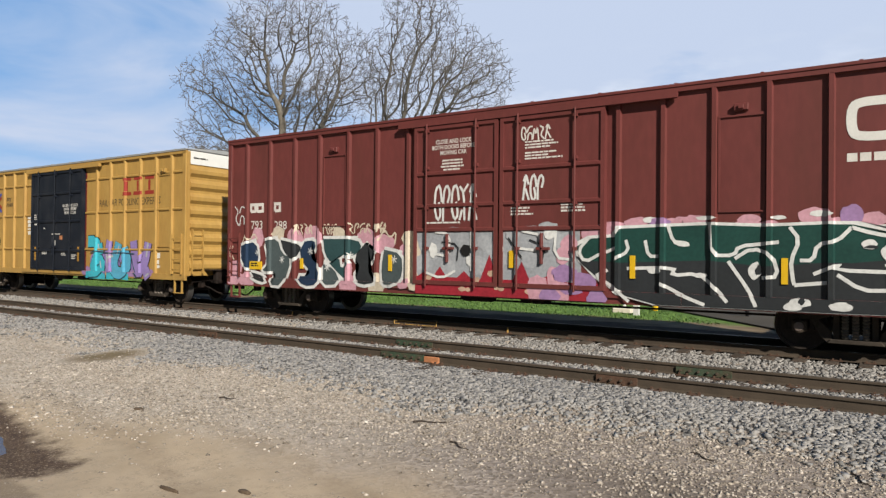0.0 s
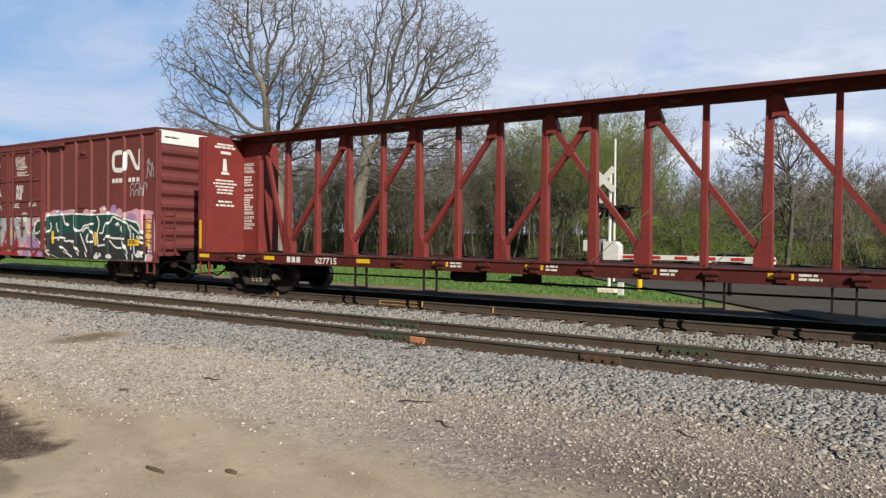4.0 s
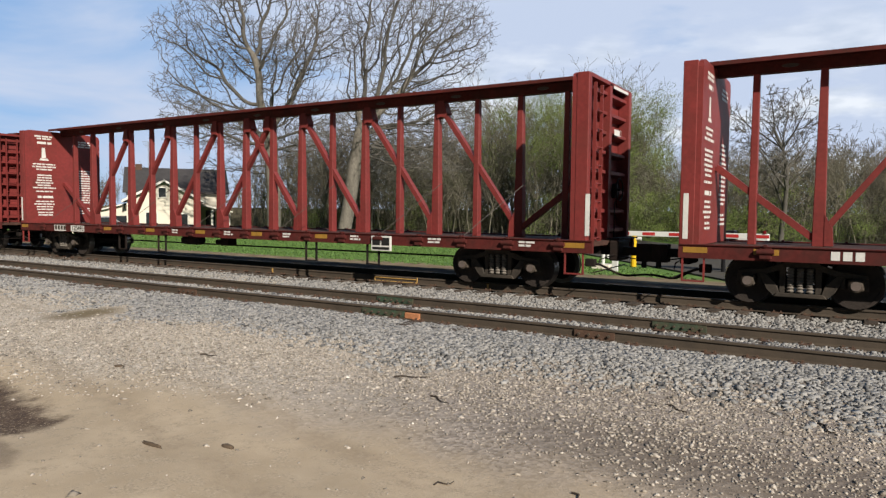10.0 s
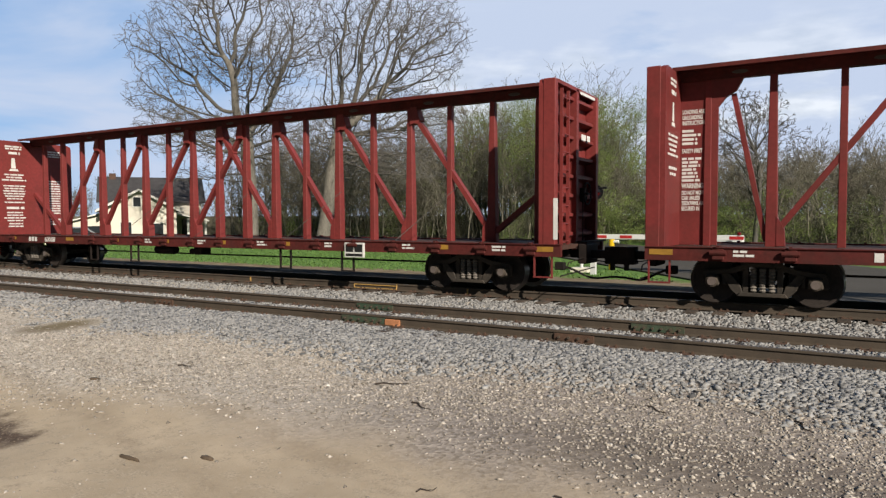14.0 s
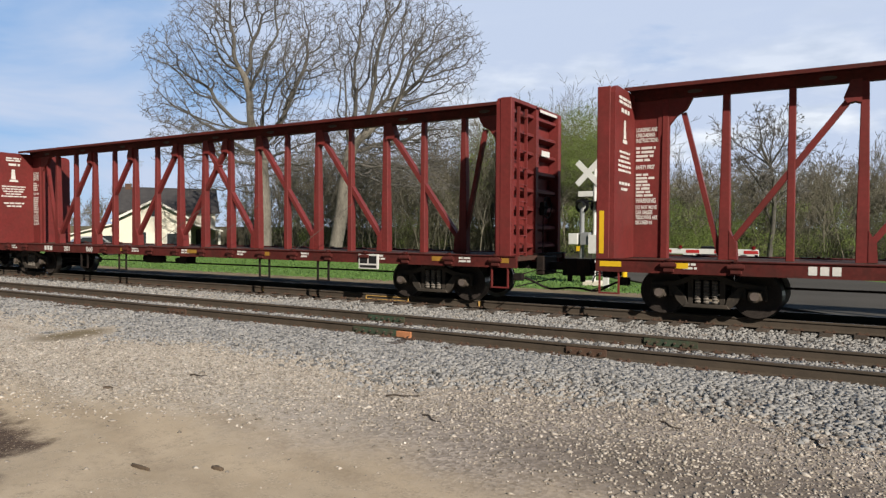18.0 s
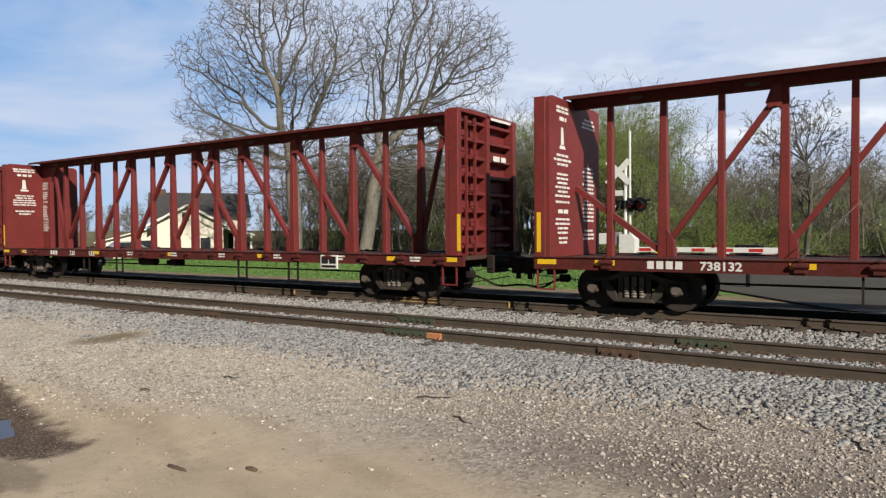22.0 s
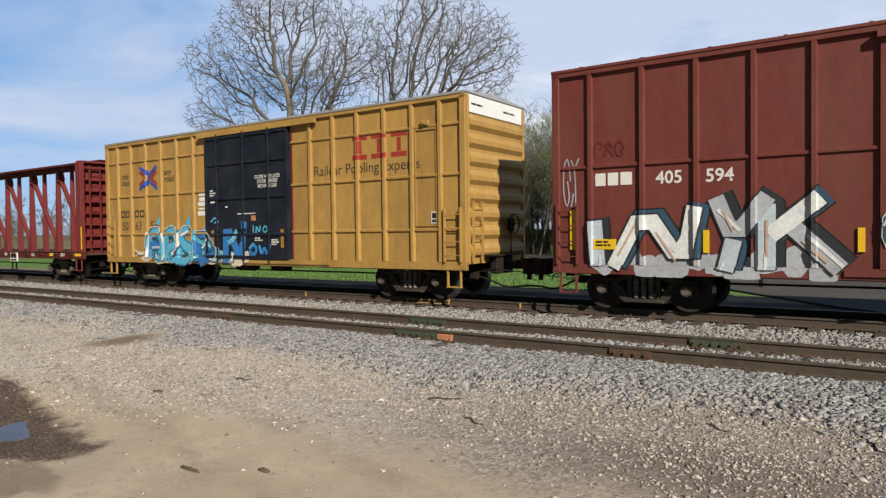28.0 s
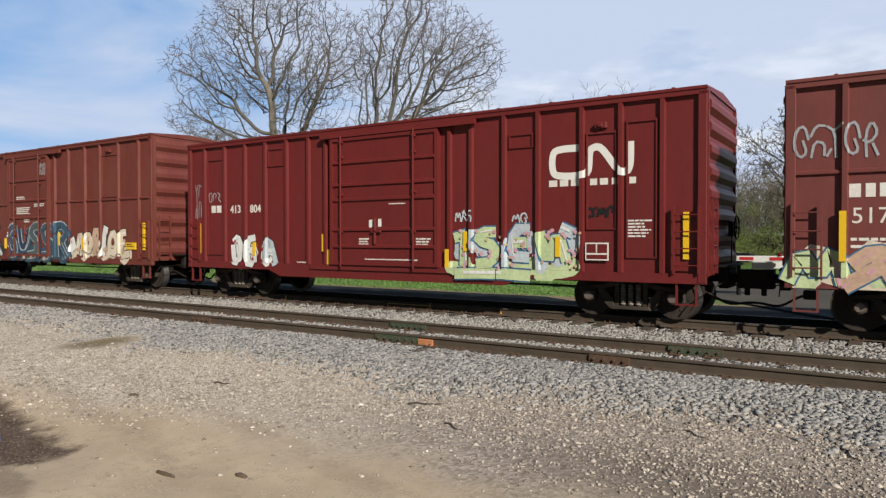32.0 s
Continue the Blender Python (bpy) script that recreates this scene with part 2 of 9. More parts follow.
M_under = mat("dark_underframe", (0.016, 0.013, 0.012), 0.75, vary=0.35, scale=3, fine=30, dirt=(0.07, 0.04, 0.028), dirt_amt=0.5, spec=0.12)
M_truck = mat("truck_cast_steel", (0.050, 0.042, 0.035), 0.75, vary=0.35, scale=4, fine=30, dirt=(0.15, 0.115, 0.085), dirt_amt=0.7, spec=0.12)
M_wheel = mat("wheel_steel", (0.050, 0.040, 0.035), 0.6, 0.1, vary=0.3, scale=5, fine=30, spec=0.12)
M_tread = mat("polished_wheel_tread", (0.35, 0.34, 0.33), 0.3, 0.9, vary=0.2, bump=0.02)
M_spring = mat("dusty_coil_spring", (0.20, 0.175, 0.15), 0.75, vary=0.3, scale=5, fine=30, spec=0.12)
M_axlecap = mat("axle_cap", (0.20, 0.16, 0.14), 0.5, 0.4, vary=0.3)
M_cable = mat("steel_cable", (0.085, 0.07, 0.06), 0.6, 0.2, vary=0.2, bump=0)
M_deck = mat("car_deck", (0.085, 0.045, 0.035), 0.85, vary=0.4, scale=3, fine=30, spec=0.12)
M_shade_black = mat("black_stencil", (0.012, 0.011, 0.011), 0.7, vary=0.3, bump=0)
M_rail_side = mat("rusty_rail", (0.074, 0.055, 0.039), 0.8, vary=0.3, scale=4, fine=60, bump=0.2, dirt=(0.10, 0.072, 0.048), dirt_amt=0.6)
M_rail_top = mat("worn_rail_head", (0.13, 0.112, 0.10), 0.45, 0.5, vary=0.25, scale=3, fine=50, bump=0.02)
M_tie = mat("weathered_tie", (0.085, 0.063, 0.048), 0.95, vary=0.4, scale=4, fine=70, bump=0.5, obj_rand=0.35, stretch=(6, 1, 6))
M_plate = mat("tie_plate", (0.10, 0.055, 0.035), 0.85, vary=0.35, scale=9, fine=60)
M_green_bar = mat("green_joint_bar", (0.045, 0.075, 0.045), 0.8, vary=0.4, scale=9, fine=50, dirt=(0.12, 0.06, 0.035), dirt_amt=0.7, dirt_scale=6)
M_orange = mat("orange_marking_paint", (0.48, 0.20, 0.09), 0.8, vary=0.3, scale=9, fine=50)
M_bond = mat("yellow_bond_wire", (0.55, 0.33, 0.10), 0.7, vary=0.3)
M_bark = mat("grey_bark", (0.104, 0.094, 0.081), 0.95, vary=0.45, scale=2.5, fine=18, bump=0.6, stretch=(1, 1, 0.3))
# lighter copy of the bark: sunlight on the trunks put into the colour
M_trunk_sunlit = mat("sunlit_oak_bark", (0.185, 0.165, 0.138), 0.95, vary=0.45, scale=2.5, fine=18, bump=0.6, stretch=(1, 1, 0.3))
M_twig = mat("grey_twigs", (0.155, 0.142, 0.127), 0.95, vary=0.25, bump=0)
M_wood_far = mat("far_tree_bark", (0.185, 0.165, 0.125), 0.95, vary=0.3, bump=0)
M_house = mat("cream_siding", (0.76, 0.70, 0.58), 0.7, vary=0.06, scale=1.5, fine=12, bump=0.05)
M_trim = mat("white_trim", (0.78, 0.75, 0.68), 0.6, vary=0.06)
M_shingle = mat("dark_shingles", (0.055, 0.05, 0.05), 0.9, vary=0.35, scale=2, fine=14, bump=0.4)
M_window = mat("window_glass", (0.03, 0.035, 0.04), 0.08, vary=0.1, bump=0, spec=0.5)
M_pole = mat("white_signal_paint", (0.72, 0.72, 0.69), 0.5, vary=0.1)
M_signal_grey = mat("signal_grey_metal", (0.34, 0.35, 0.36), 0.5, 0.3, vary=0.15)
M_signal_black = mat("signal_black_hood", (0.012, 0.012, 0.014), 0.5, vary=0.2, spec=0.12)
M_lens = mat("red_signal_lens", (0.16, 0.008, 0.012), 0.12, vary=0.1, bump=0, spec=0.5)
M_gate_red = mat("gate_red_stripe", (0.50, 0.03, 0.03), 0.5, vary=0.1)
M_asphalt = mat("asphalt", (0.092, 0.084, 0.073), 0.95, spec=0.05, vary=0.2, scale=0.4, fine=70, bump=0.3, coords="Object")
M_stick = mat("dead_stick", (0.055, 0.04, 0.03), 0.95, vary=0.3)
M_mark = mat("dark_clod", (0.11, 0.078, 0.052), 0.95, vary=0.3, fine=90)
M_ballast = island_mat("ballast_stone", [(0.07, 0.067, 0.066), (0.235, 0.228, 0.222), (0.40, 0.382, 0.362), (0.12, 0.116, 0.116), (0.63, 0.60, 0.56), (0.27, 0.256, 0.242)])
M_pebble = island_mat("pale_gravel", [(0.36, 0.31, 0.258), (0.60, 0.53, 0.455), (0.19, 0.16, 0.13), (0.92, 0.85, 0.76), (0.46, 0.40, 0.33)])
M_leaf = island_mat("spring_leaves", [(0.096, 0.132, 0.028), (0.13, 0.172, 0.035), (0.078, 0.10, 0.028), (0.155, 0.20, 0.044)], bump=0)
M_bud = island_mat("grey_brown_buds", [(0.145, 0.13, 0.088), (0.18, 0.165, 0.11), (0.115, 0.102, 0.07), (0.145, 0.152, 0.073)], bump=0)
M_scrub = island_mat("olive_brown_twig_leaves", [(0.074, 0.0681, 0.0414), (0.0888, 0.0814, 0.0503), (0.0577, 0.0533, 0.0333), (0.0777, 0.0829, 0.0355)], bump=0)
M_grass_blade = island_mat("grass_blades", [(0.082, 0.16, 0.034), (0.112, 0.215, 0.045), (0.14, 0.22, 0.06)], bump=0)


def ground_material():
    """Pale crushed stone beside the tracks, bare dirt track nearer, mown grass and dry verge beyond them."""
    m = bpy.data.materials.new("ground")
    m.use_nodes = True
    n, l = m.node_tree.nodes, m.node_tree.links
    b = n["Principled BSDF"]
    b.inputs["Roughness"].default_value, b.inputs["Specular IOR Level"].default_value = 0.95, 0.12
    co = n.new("ShaderNodeTexCoord")
    sep = n.new("ShaderNodeSeparateXYZ")
    l.new(co.outputs["Object"], sep.inputs["Vector"])

    def tex(scale, detail=6, rough=0.6):
        t = n.new("ShaderNodeTexNoise")
        t.inputs["Scale"].default_value, t.inputs["Detail"].default_value, t.inputs["Roughness"].default_value = scale, detail, rough
        l.new(co.outputs["Object"], t.inputs["Vector"])
        return t.outputs["Fac"]

    def ramp(fac, a, ca, c, cc):
        r = n.new("ShaderNodeValToRGB")
        r.color_ramp.elements[0].position, r.color_ramp.elements[0].color = a, (ca[0] * 0.75, ca[1] * 0.725, ca[2] * 0.73, 1)
        r.color_ramp.elements[1].position, r.color_ramp.elements[1].color = c, (cc[0] * 0.75, cc[1] * 0.725, cc[2] * 0.73, 1)
        l.new(fac, r.inputs["Fac"])
        return r.outputs["Color"]

    def mix(fac, c1, c2):
        x = n.new("ShaderNodeMixRGB")
        l.new(fac, x.inputs["Fac"])
        l.new(c1, x.inputs["Color1"])
        l.new(c2, x.inputs["Color2"])
        return x.outputs["Color"]

    def math_node(op, a, c):
        x = n.new("ShaderNodeMath")
        x.operation = op
        for i, v in enumerate((a, c)):
            if isinstance(v, (int, float)):
                x.inputs[i].default_value = v
            else:
                l.new(v, x.inputs[i])
        return x.outputs["Value"]

    def step(v, lo, hi):
        r = n.new("ShaderNodeMapRange")
        r.interpolation_type = "SMOOTHSTEP"
        r.inputs["From Min"].default_value, r.inputs["From Max"].default_value = lo, hi
        l.new(v, r.inputs["Value"])
        return r.outputs["Result"]

    wob = math_node("MULTIPLY", math_node("SUBTRACT", tex(0.55), 0.5), 2.6)
    y = math_node("ADD", sep.outputs["Y"], wob)
    vor = n.new("ShaderNodeTexVoronoi")
    vor.inputs["Scale"].default_value = 26
    l.new(co.outputs["Object"], vor.inputs["Vector"])
    vsep = n.new("ShaderNodeSeparateColor")
    l.new(vor.outputs["Color"], vsep.inputs["Color"])
    gravel = ramp(vsep.outputs["Red"], 0.0, (0.18, 0.152, 0.124), 1.0, (0.40, 0.35, 0.295))
    pale = ramp(vsep.outputs["Green"], 0.0, (0.35, 0.31, 0.24), 1.0, (0.64, 0.58, 0.485))
    west = math_node("ADD", sep.outputs["X"], math_node("MULTIPLY", wob, 1.5))
    gravel = mix(math_node("SUBTRACT", 1.0, step(west, -8.0, -2.0)), gravel, pale)
    dirt = ramp(tex(1.6), 0.30, (0.38, 0.307, 0.208), 0.72, (0.52, 0.428, 0.302))
    fine = ramp(tex(45, 3), 0.35, (0.34, 0.277, 0.19), 0.7, (0.52, 0.433, 0.312))
    dirt = mix(step(tex(7), 0.45, 0.62), dirt, fine)
    fine_dark = ramp(tex(20, 3), 0.3, (0.22, 0.17, 0.115), 0.7, (0.36, 0.29, 0.20))
    grass = ramp(tex(2.2), 0.3, (0.080, 0.155, 0.034), 0.72, (0.135, 0.235, 0.054))
    verge = ramp(tex(1.5), 0.3, (0.15, 0.115, 0.07), 0.7, (0.28, 0.22, 0.14))
    # lot: dirt to gravel at about 4.6 m out, further out to the right
    skew = math_node("ADD", y, math_node("MULTIPLY", sep.outputs["X"], -0.05))
    c = mix(step(skew, 4.3, 5.6), dirt, gravel)
    # oily darker patch in the gravel
    dx = math_node("DIVIDE", math_node("ADD", sep.outputs["X"], 0.7), 2.6)
    dy = math_node("DIVIDE", math_node("SUBTRACT", sep.outputs["Y"], 5.6), 1.0)
    rad = math_node("ADD", math_node("ADD", math_node("MULTIPLY", dx, dx), math_node("MULTIPLY", dy, dy)), math_node("MULTIPLY", wob, 0.35))
    oil = ramp(tex(9), 0.3, (0.105, 0.085, 0.068), 0.7, (0.19, 0.16, 0.13))
    c = mix(math_node("MULTIPLY", math_node("SUBTRACT", 1.0, step(rad, -0.1, 1.0)), 0.8), c, oil)
    # brown stain left by the drive
    mx_, my_ = math_node("ADD", sep.outputs["X"], 12.15), math_node("SUBTRACT", sep.outputs["Y"], 7.15)
    du = math_node("DIVIDE", math_node("ADD", math_node("MULTIPLY", mx_, -0.35), math_node("MULTIPLY", my_, 0.94)), 1.2)
    dv = math_node("DIVIDE", math_node("ADD", math_node("MULTIPLY", mx_, 0.94), math_node("MULTIPLY", my_, 0.35)), 0.66)
    rad = math_node("ADD", math_node("ADD", math_node("MULTIPLY", du, du), math_node("MULTIPLY", dv, dv)), math_node("MULTIPLY", wob, 0.4))
    moss = ramp(tex(9), 0.3, (0.13, 0.098, 0.048), 0.7, (0.22, 0.17, 0.09))
    c = mix(math_node("MULTIPLY", math_node("SUBTRACT", 1.0, step(rad, 0.1, 1.0)), 0.9), c, moss)
    # damp mud round the puddle, drawn out along the wheel ruts
    def damp(cx, cy, la, lb, c_, s_):
        du = math_node("ADD", math_node("MULTIPLY", math_node("SUBTRACT", sep.outputs["X"], cx), c_), math_node("MULTIPLY", math_node("SUBTRACT", sep.outputs["Y"], cy), s_))
        dv = math_node("SUBTRACT", math_node("MULTIPLY", math_node("SUBTRACT", sep.outputs["Y"], cy), c_), math_node("MULTIPLY", math_node("SUBTRACT", sep.outputs["X"], cx), s_))
        du, dv = math_node("DIVIDE", du, la), math_node("DIVIDE", dv, lb)
        return math_node("ADD", math_node("ADD", math_node("MULTIPLY", du, du), math_node("MULTIPLY", dv, dv)), math_node("MULTIPLY", math_node("SUBTRACT", tex(2.8, 5), 0.5), 1.9))

    px_, py_ = sep.outputs["X"], sep.outputs["Y"]
    upper = math_node("ADD", math_node("SUBTRACT", py_, 2.087), math_node("MULTIPLY", px_, 0.221))
    lower = math_node("SUBTRACT", math_node("MULTIPLY", math_node("ADD", px_, 11.01), 0.54), math_node("MULTIPLY", py_, 0.84))
    wedge = math_node("MAXIMUM", math_node("MAXIMUM", upper, lower), math_node("MAXIMUM", math_node("ADD", px_, 6.3), math_node("SUBTRACT", -10.4, px_)))
    wedge = math_node("ADD", wedge, math_node("MULTIPLY", math_node("SUBTRACT", tex(3.2, 6, 0.7), 0.5), 0.7))
    rut = math_node("MULTIPLY", math_node("SUBTRACT", damp(-6.2, 2.52, 0.75, 0.17, 0.96, -0.28), 0.9), 0.35)
    wet_fac = math_node("MAXIMUM", math_node("SUBTRACT", 1.0, step(wedge, -0.17, 0.12)), math_node("MULTIPLY", math_node("SUBTRACT", 1.0, step(rut, -0.1, 0.1)), 0.5))
    low = math_node("MULTIPLY", math_node("SUBTRACT", damp(-5.95, 2.66, 0.62, 0.20, 0.96, -0.28), 0.8), 0.35)
    wet_fac = math_node("MAXIMUM", wet_fac, math_node("MULTIPLY", math_node("SUBTRACT", 1.0, step(low, -0.12, 0.12)), 0.45))
    wet = ramp(tex(7), 0.3, (0.060, 0.040, 0.028), 0.7, (0.125, 0.088, 0.060))
    crumb = ramp(tex(38, 3), 0.57, (0.0, 0.0, 0.0), 0.63, (1.0, 1.0, 1.0))
    wet = mix(math_node("MULTIPLY", crumb, 0.8), wet, dirt)
    # two packed wheel tracks along the drive
    way = math_node("ADD", math_node("ADD", sep.outputs["Y"], math_node("MULTIPLY", sep.outputs["X"], 0.26)), math_node("MULTIPLY", wob, 0.10))
    for at in (2.35, 3.35):
        off = math_node("ABSOLUTE", math_node("SUBTRACT", way, at), 0.0)
        press = math_node("MULTIPLY", math_node("SUBTRACT", 1.0, step(off, 0.05, 0.24)), step(tex(2.4, 4), 0.38, 0.6))
        c = mix(math_node("MULTIPLY", press, 0.45), c, fine_dark)
    c = mix(wet_fac, c, wet)
    rough = n.new("ShaderNodeMapRange")
    rough.inputs["To Min"].default_value, rough.inputs["To Max"].default_value = 0.95, 0.8
    l.new(wet_fac, rough.inputs["Value"])
    l.new(rough.outputs["Result"], b.inputs["Roughness"])
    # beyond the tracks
    # near-black strip paints the train's shadow onto the verge behind the far rail
    verge_shade = ramp(tex(3.5), 0.3, (0.014, 0.011, 0.009), 0.7, (0.036, 0.029, 0.023))
    c = mix(step(y, 17.2, 17.8), c, verge_shade)
    c = mix(step(y, 20.6, 21.4), c, verge)
    c = mix(step(y, 22.0, 23.0), c, grass)
    far = ramp(tex(0.4), 0.3, (0.075, 0.07, 0.035), 0.7, (0.15, 0.13, 0.075))
    c = mix(step(y, 50, 62), c, far)
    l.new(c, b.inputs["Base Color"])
    bp = n.new("ShaderNodeBump")
    bp.inputs["Strength"].default_value, bp.inputs["Distance"].default_value = 0.35, 0.02
    hsum = math_node("ADD", math_node("MULTIPLY", math_node("MULTIPLY", vor.outputs["Distance"], step(skew, 4.3, 5.6)), 1.2), tex(60, 3))
    l.new(hsum, bp.inputs["Height"])
    l.new(bp.outputs["Normal"], b.inputs["Normal"])
    return m


M_ground = ground_material()
M_bed = mat("ballast_bed", (0.12, 0.112, 0.105), 0.95, vary=0.5, scale=18, fine=45, bump=0.9, coords="Object")
# greasy ballast with the train's shade darkened into its base colour
M_bed_oily_shade = mat("oily_shaded_ballast_bed", (0.030, 0.026, 0.022), 0.95, vary=0.5, scale=18, fine=45, bump=0.9, spec=0.05)
M_water = mat("puddle_water", (0.085, 0.065, 0.062), 0.10, vary=0.4, scale=3, fine=30, bump=0.02, spec=0.16)


# ---- building helpers ----
def part(name, bm, material, parent=None, label="", loc=(0, 0, 0), smooth=False):
    """Links a bmesh as one mesh object under a thing or part."""
    me = bpy.data.meshes.new(name)
    bm.normal_update()
    bm.to_mesh(me)
    bm.free()
    me.materials.append(material)
    if smooth:
        me.polygons.foreach_set("use_smooth", [True] * len(me.polygons))
    ob = new(name, me)
    ob.location = loc
    if parent:
        ob.parent = parent
    if label:
        ob["label"] = label
    return ob


def share(ob, name, loc, parent=None, turn=0.0):
    """Another object on the same mesh."""
    o = new(name, ob.data)
    o.location = loc
    o.rotation_euler = (0, 0, turn)
    o.parent = parent if parent else ob.parent
    return o


def empty(name, x, y, z):
    e = new(name)
    e.empty_display_size = 0.3
    e.location = (x, y, z)
    return e


def box(bm, x0, x1, y0, y1, z0, z1, bevel=0.0):
    v = [bm.verts.new(p) for p in ((x0, y0, z0), (x1, y0, z0), (x1, y1, z0), (x0, y1, z0), (x0, y0, z1), (x1, y0, z1), (x1, y1, z1), (x0, y1, z1))]
    f = [bm.faces.new([v[i] for i in q]) for q in ((3, 2, 1, 0), (4, 5, 6, 7), (0, 1, 5, 4), (1, 2, 6, 5), (2, 3, 7, 6), (3, 0, 4, 7))]
    if bevel:
        es = list({e for q in f for e in q.edges})
        bmesh.ops.bevel(bm, geom=es, offset=bevel, segments=1, affect="EDGES", profile=0.5)
    return v


def prism(bm, pts, axis, a, b):
    """A flat outline carried from a to b along an axis; the outline runs over the two other axes in x, y, z order."""
    def place(p, h):
        return {"x": (h, p[0], p[1]), "y": (p[0], h, p[1]), "z": (p[0], p[1], h)}[axis]
    lo = [bm.verts.new(place(p, a)) for p in pts]
    hi = [bm.verts.new(place(p, b)) for p in pts]
    k = len(pts)
    faces = [bm.faces.new(lo), bm.faces.new(hi[::-1])]
    faces += [bm.faces.new((lo[i], hi[i], hi[(i + 1) % k], lo[(i + 1) % k])) for i in range(k)]
    bmesh.ops.recalc_face_normals(bm, faces=faces)


def rod(bm, p, q, r, sides=6, r2=None):
    p, q = Vector(p), Vector(q)
    d = q - p
    u = d.orthogonal().normalized()
    w = d.normalized().cross(u)
    r2 = r if r2 is None else r2
    a = [bm.verts.new(p + r * (u * math.cos(2 * math.pi * i / sides) + w * math.sin(2 * math.pi * i / sides))) for i in range(sides)]
    b = [bm.verts.new(q + r2 * (u * math.cos(2 * math.pi * i / sides) + w * math.sin(2 * math.pi * i / sides))) for i in range(sides)]
    fs = [bm.faces.new((a[i], a[(i + 1) % sides], b[(i + 1) % sides], b[i])) for i in range(sides)]
    fs += [bm.faces.new(a[::-1]), bm.faces.new(b)]
    bmesh.ops.recalc_face_normals(bm, faces=fs)


def bar(bm, p, q, wx, wy):
    """A square-edged bar between two points in a plane of constant y: wx across in that plane, wy deep."""
    p, q = Vector(p), Vector(q)
    d = (q - p).normalized()
    s = Vector((d.z, 0, -d.x)) * wx / 2
    v = []
    for e in (p, q):
        for a, b in ((-1, -1), (1, -1), (1, 1), (-1, 1)):
            v.append(bm.verts.new(e + s * a + Vector((0, wy / 2 * b, 0))))
    fs = [bm.faces.new([v[i] for i in t]) for t in ((0, 1, 2, 3), (7, 6, 5, 4), (0, 4, 5, 1), (1, 5, 6, 2), (2, 6, 7, 3), (3, 7, 4, 0))]
    bmesh.ops.recalc_face_normals(bm, faces=fs)


def hose(bm, pts, r, sides=6):
    """One bent tube through a row of points."""
    pts = [Vector(p) for p in pts]
    rings = []
    for i, p in enumerate(pts):
        d = (pts[min(i + 1, len(pts) - 1)] - pts[max(i - 1, 0)]).normalized()
        u = d.cross(Vector((0, 1, 0.01))).normalized()
        w = d.cross(u)
        rings.append([bm.verts.new(p + r * (u * math.cos(2 * math.pi * k / sides) + w * math.sin(2 * math.pi * k / sides))) for k in range(sides)])
    fs = []
    for a, b in zip(rings, rings[1:]):
        fs += [bm.faces.new((a[k], a[(k + 1) % sides], b[(k + 1) % sides], b[k])) for k in range(sides)]
    fs += [bm.faces.new(rings[0]), bm.faces.new(rings[-1][::-1])]
    bmesh.ops.recalc_face_normals(bm, faces=fs)


def lathe(bm, prof, axis_y=True, seg=24):
    """Profile of (radius, along) turned about the y axis."""
    rings = []
    for r, h in prof:
        rings.append([bm.verts.new((r * math.cos(2 * math.pi * i / seg), h, r * math.sin(2 * math.pi * i / seg))) for i in range(seg)])
    fs = []
    for a, b in zip(rings, rings[1:]):
        fs += [bm.faces.new((a[i], a[(i + 1) % seg], b[(i + 1) % seg], b[i])) for i in range(seg)]
    fs += [bm.faces.new(rings[0]), bm.faces.new(rings[-1][::-1])]
    bmesh.ops.recalc_face_normals(bm, faces=fs)


def grid_mesh(name, xs, ys, height, material):
    xs, ys = np.asarray(xs, float), np.asarray(ys, float)
    X, Yg = np.meshgrid(xs, ys)
    Z = height(X, Yg)
    verts = np.stack([X.ravel(), Yg.ravel(), Z.ravel()], 1)
    nx, ny = len(xs), len(ys)
    i = np.arange(nx - 1)[None, :] + np.arange(ny - 1)[:, None] * nx
    faces = np.stack([i, i + 1, i + 1 + nx, i + nx], -1).reshape(-1, 4)
    return raw_mesh(name, verts, faces, material, smooth=True)


def raw_mesh(name, verts, faces, material, smooth=False):
    """A mesh out of vertex and face arrays (all faces of one size)."""
    me = bpy.data.meshes.new(name)
    k = faces.shape[1]
    me.vertices.add(len(verts))
    me.vertices.foreach_set("co", np.ascontiguousarray(verts, np.float32).ravel())
    me.loops.add(faces.size)
    me.loops.foreach_set("vertex_index", np.ascontiguousarray(faces, np.int32).ravel())
    me.polygons.add(len(faces))
    me.polygons.foreach_set("loop_start", np.arange(0, faces.size, k, dtype=np.int32))
    me.polygons.foreach_set("loop_total", np.full(len(faces), k, np.int32))
    if smooth:
        me.polygons.foreach_set("use_smooth", np.ones(len(faces), bool))
    me.update(calc_edges=True)
    me.materials.append(material)
    return new(name, me)


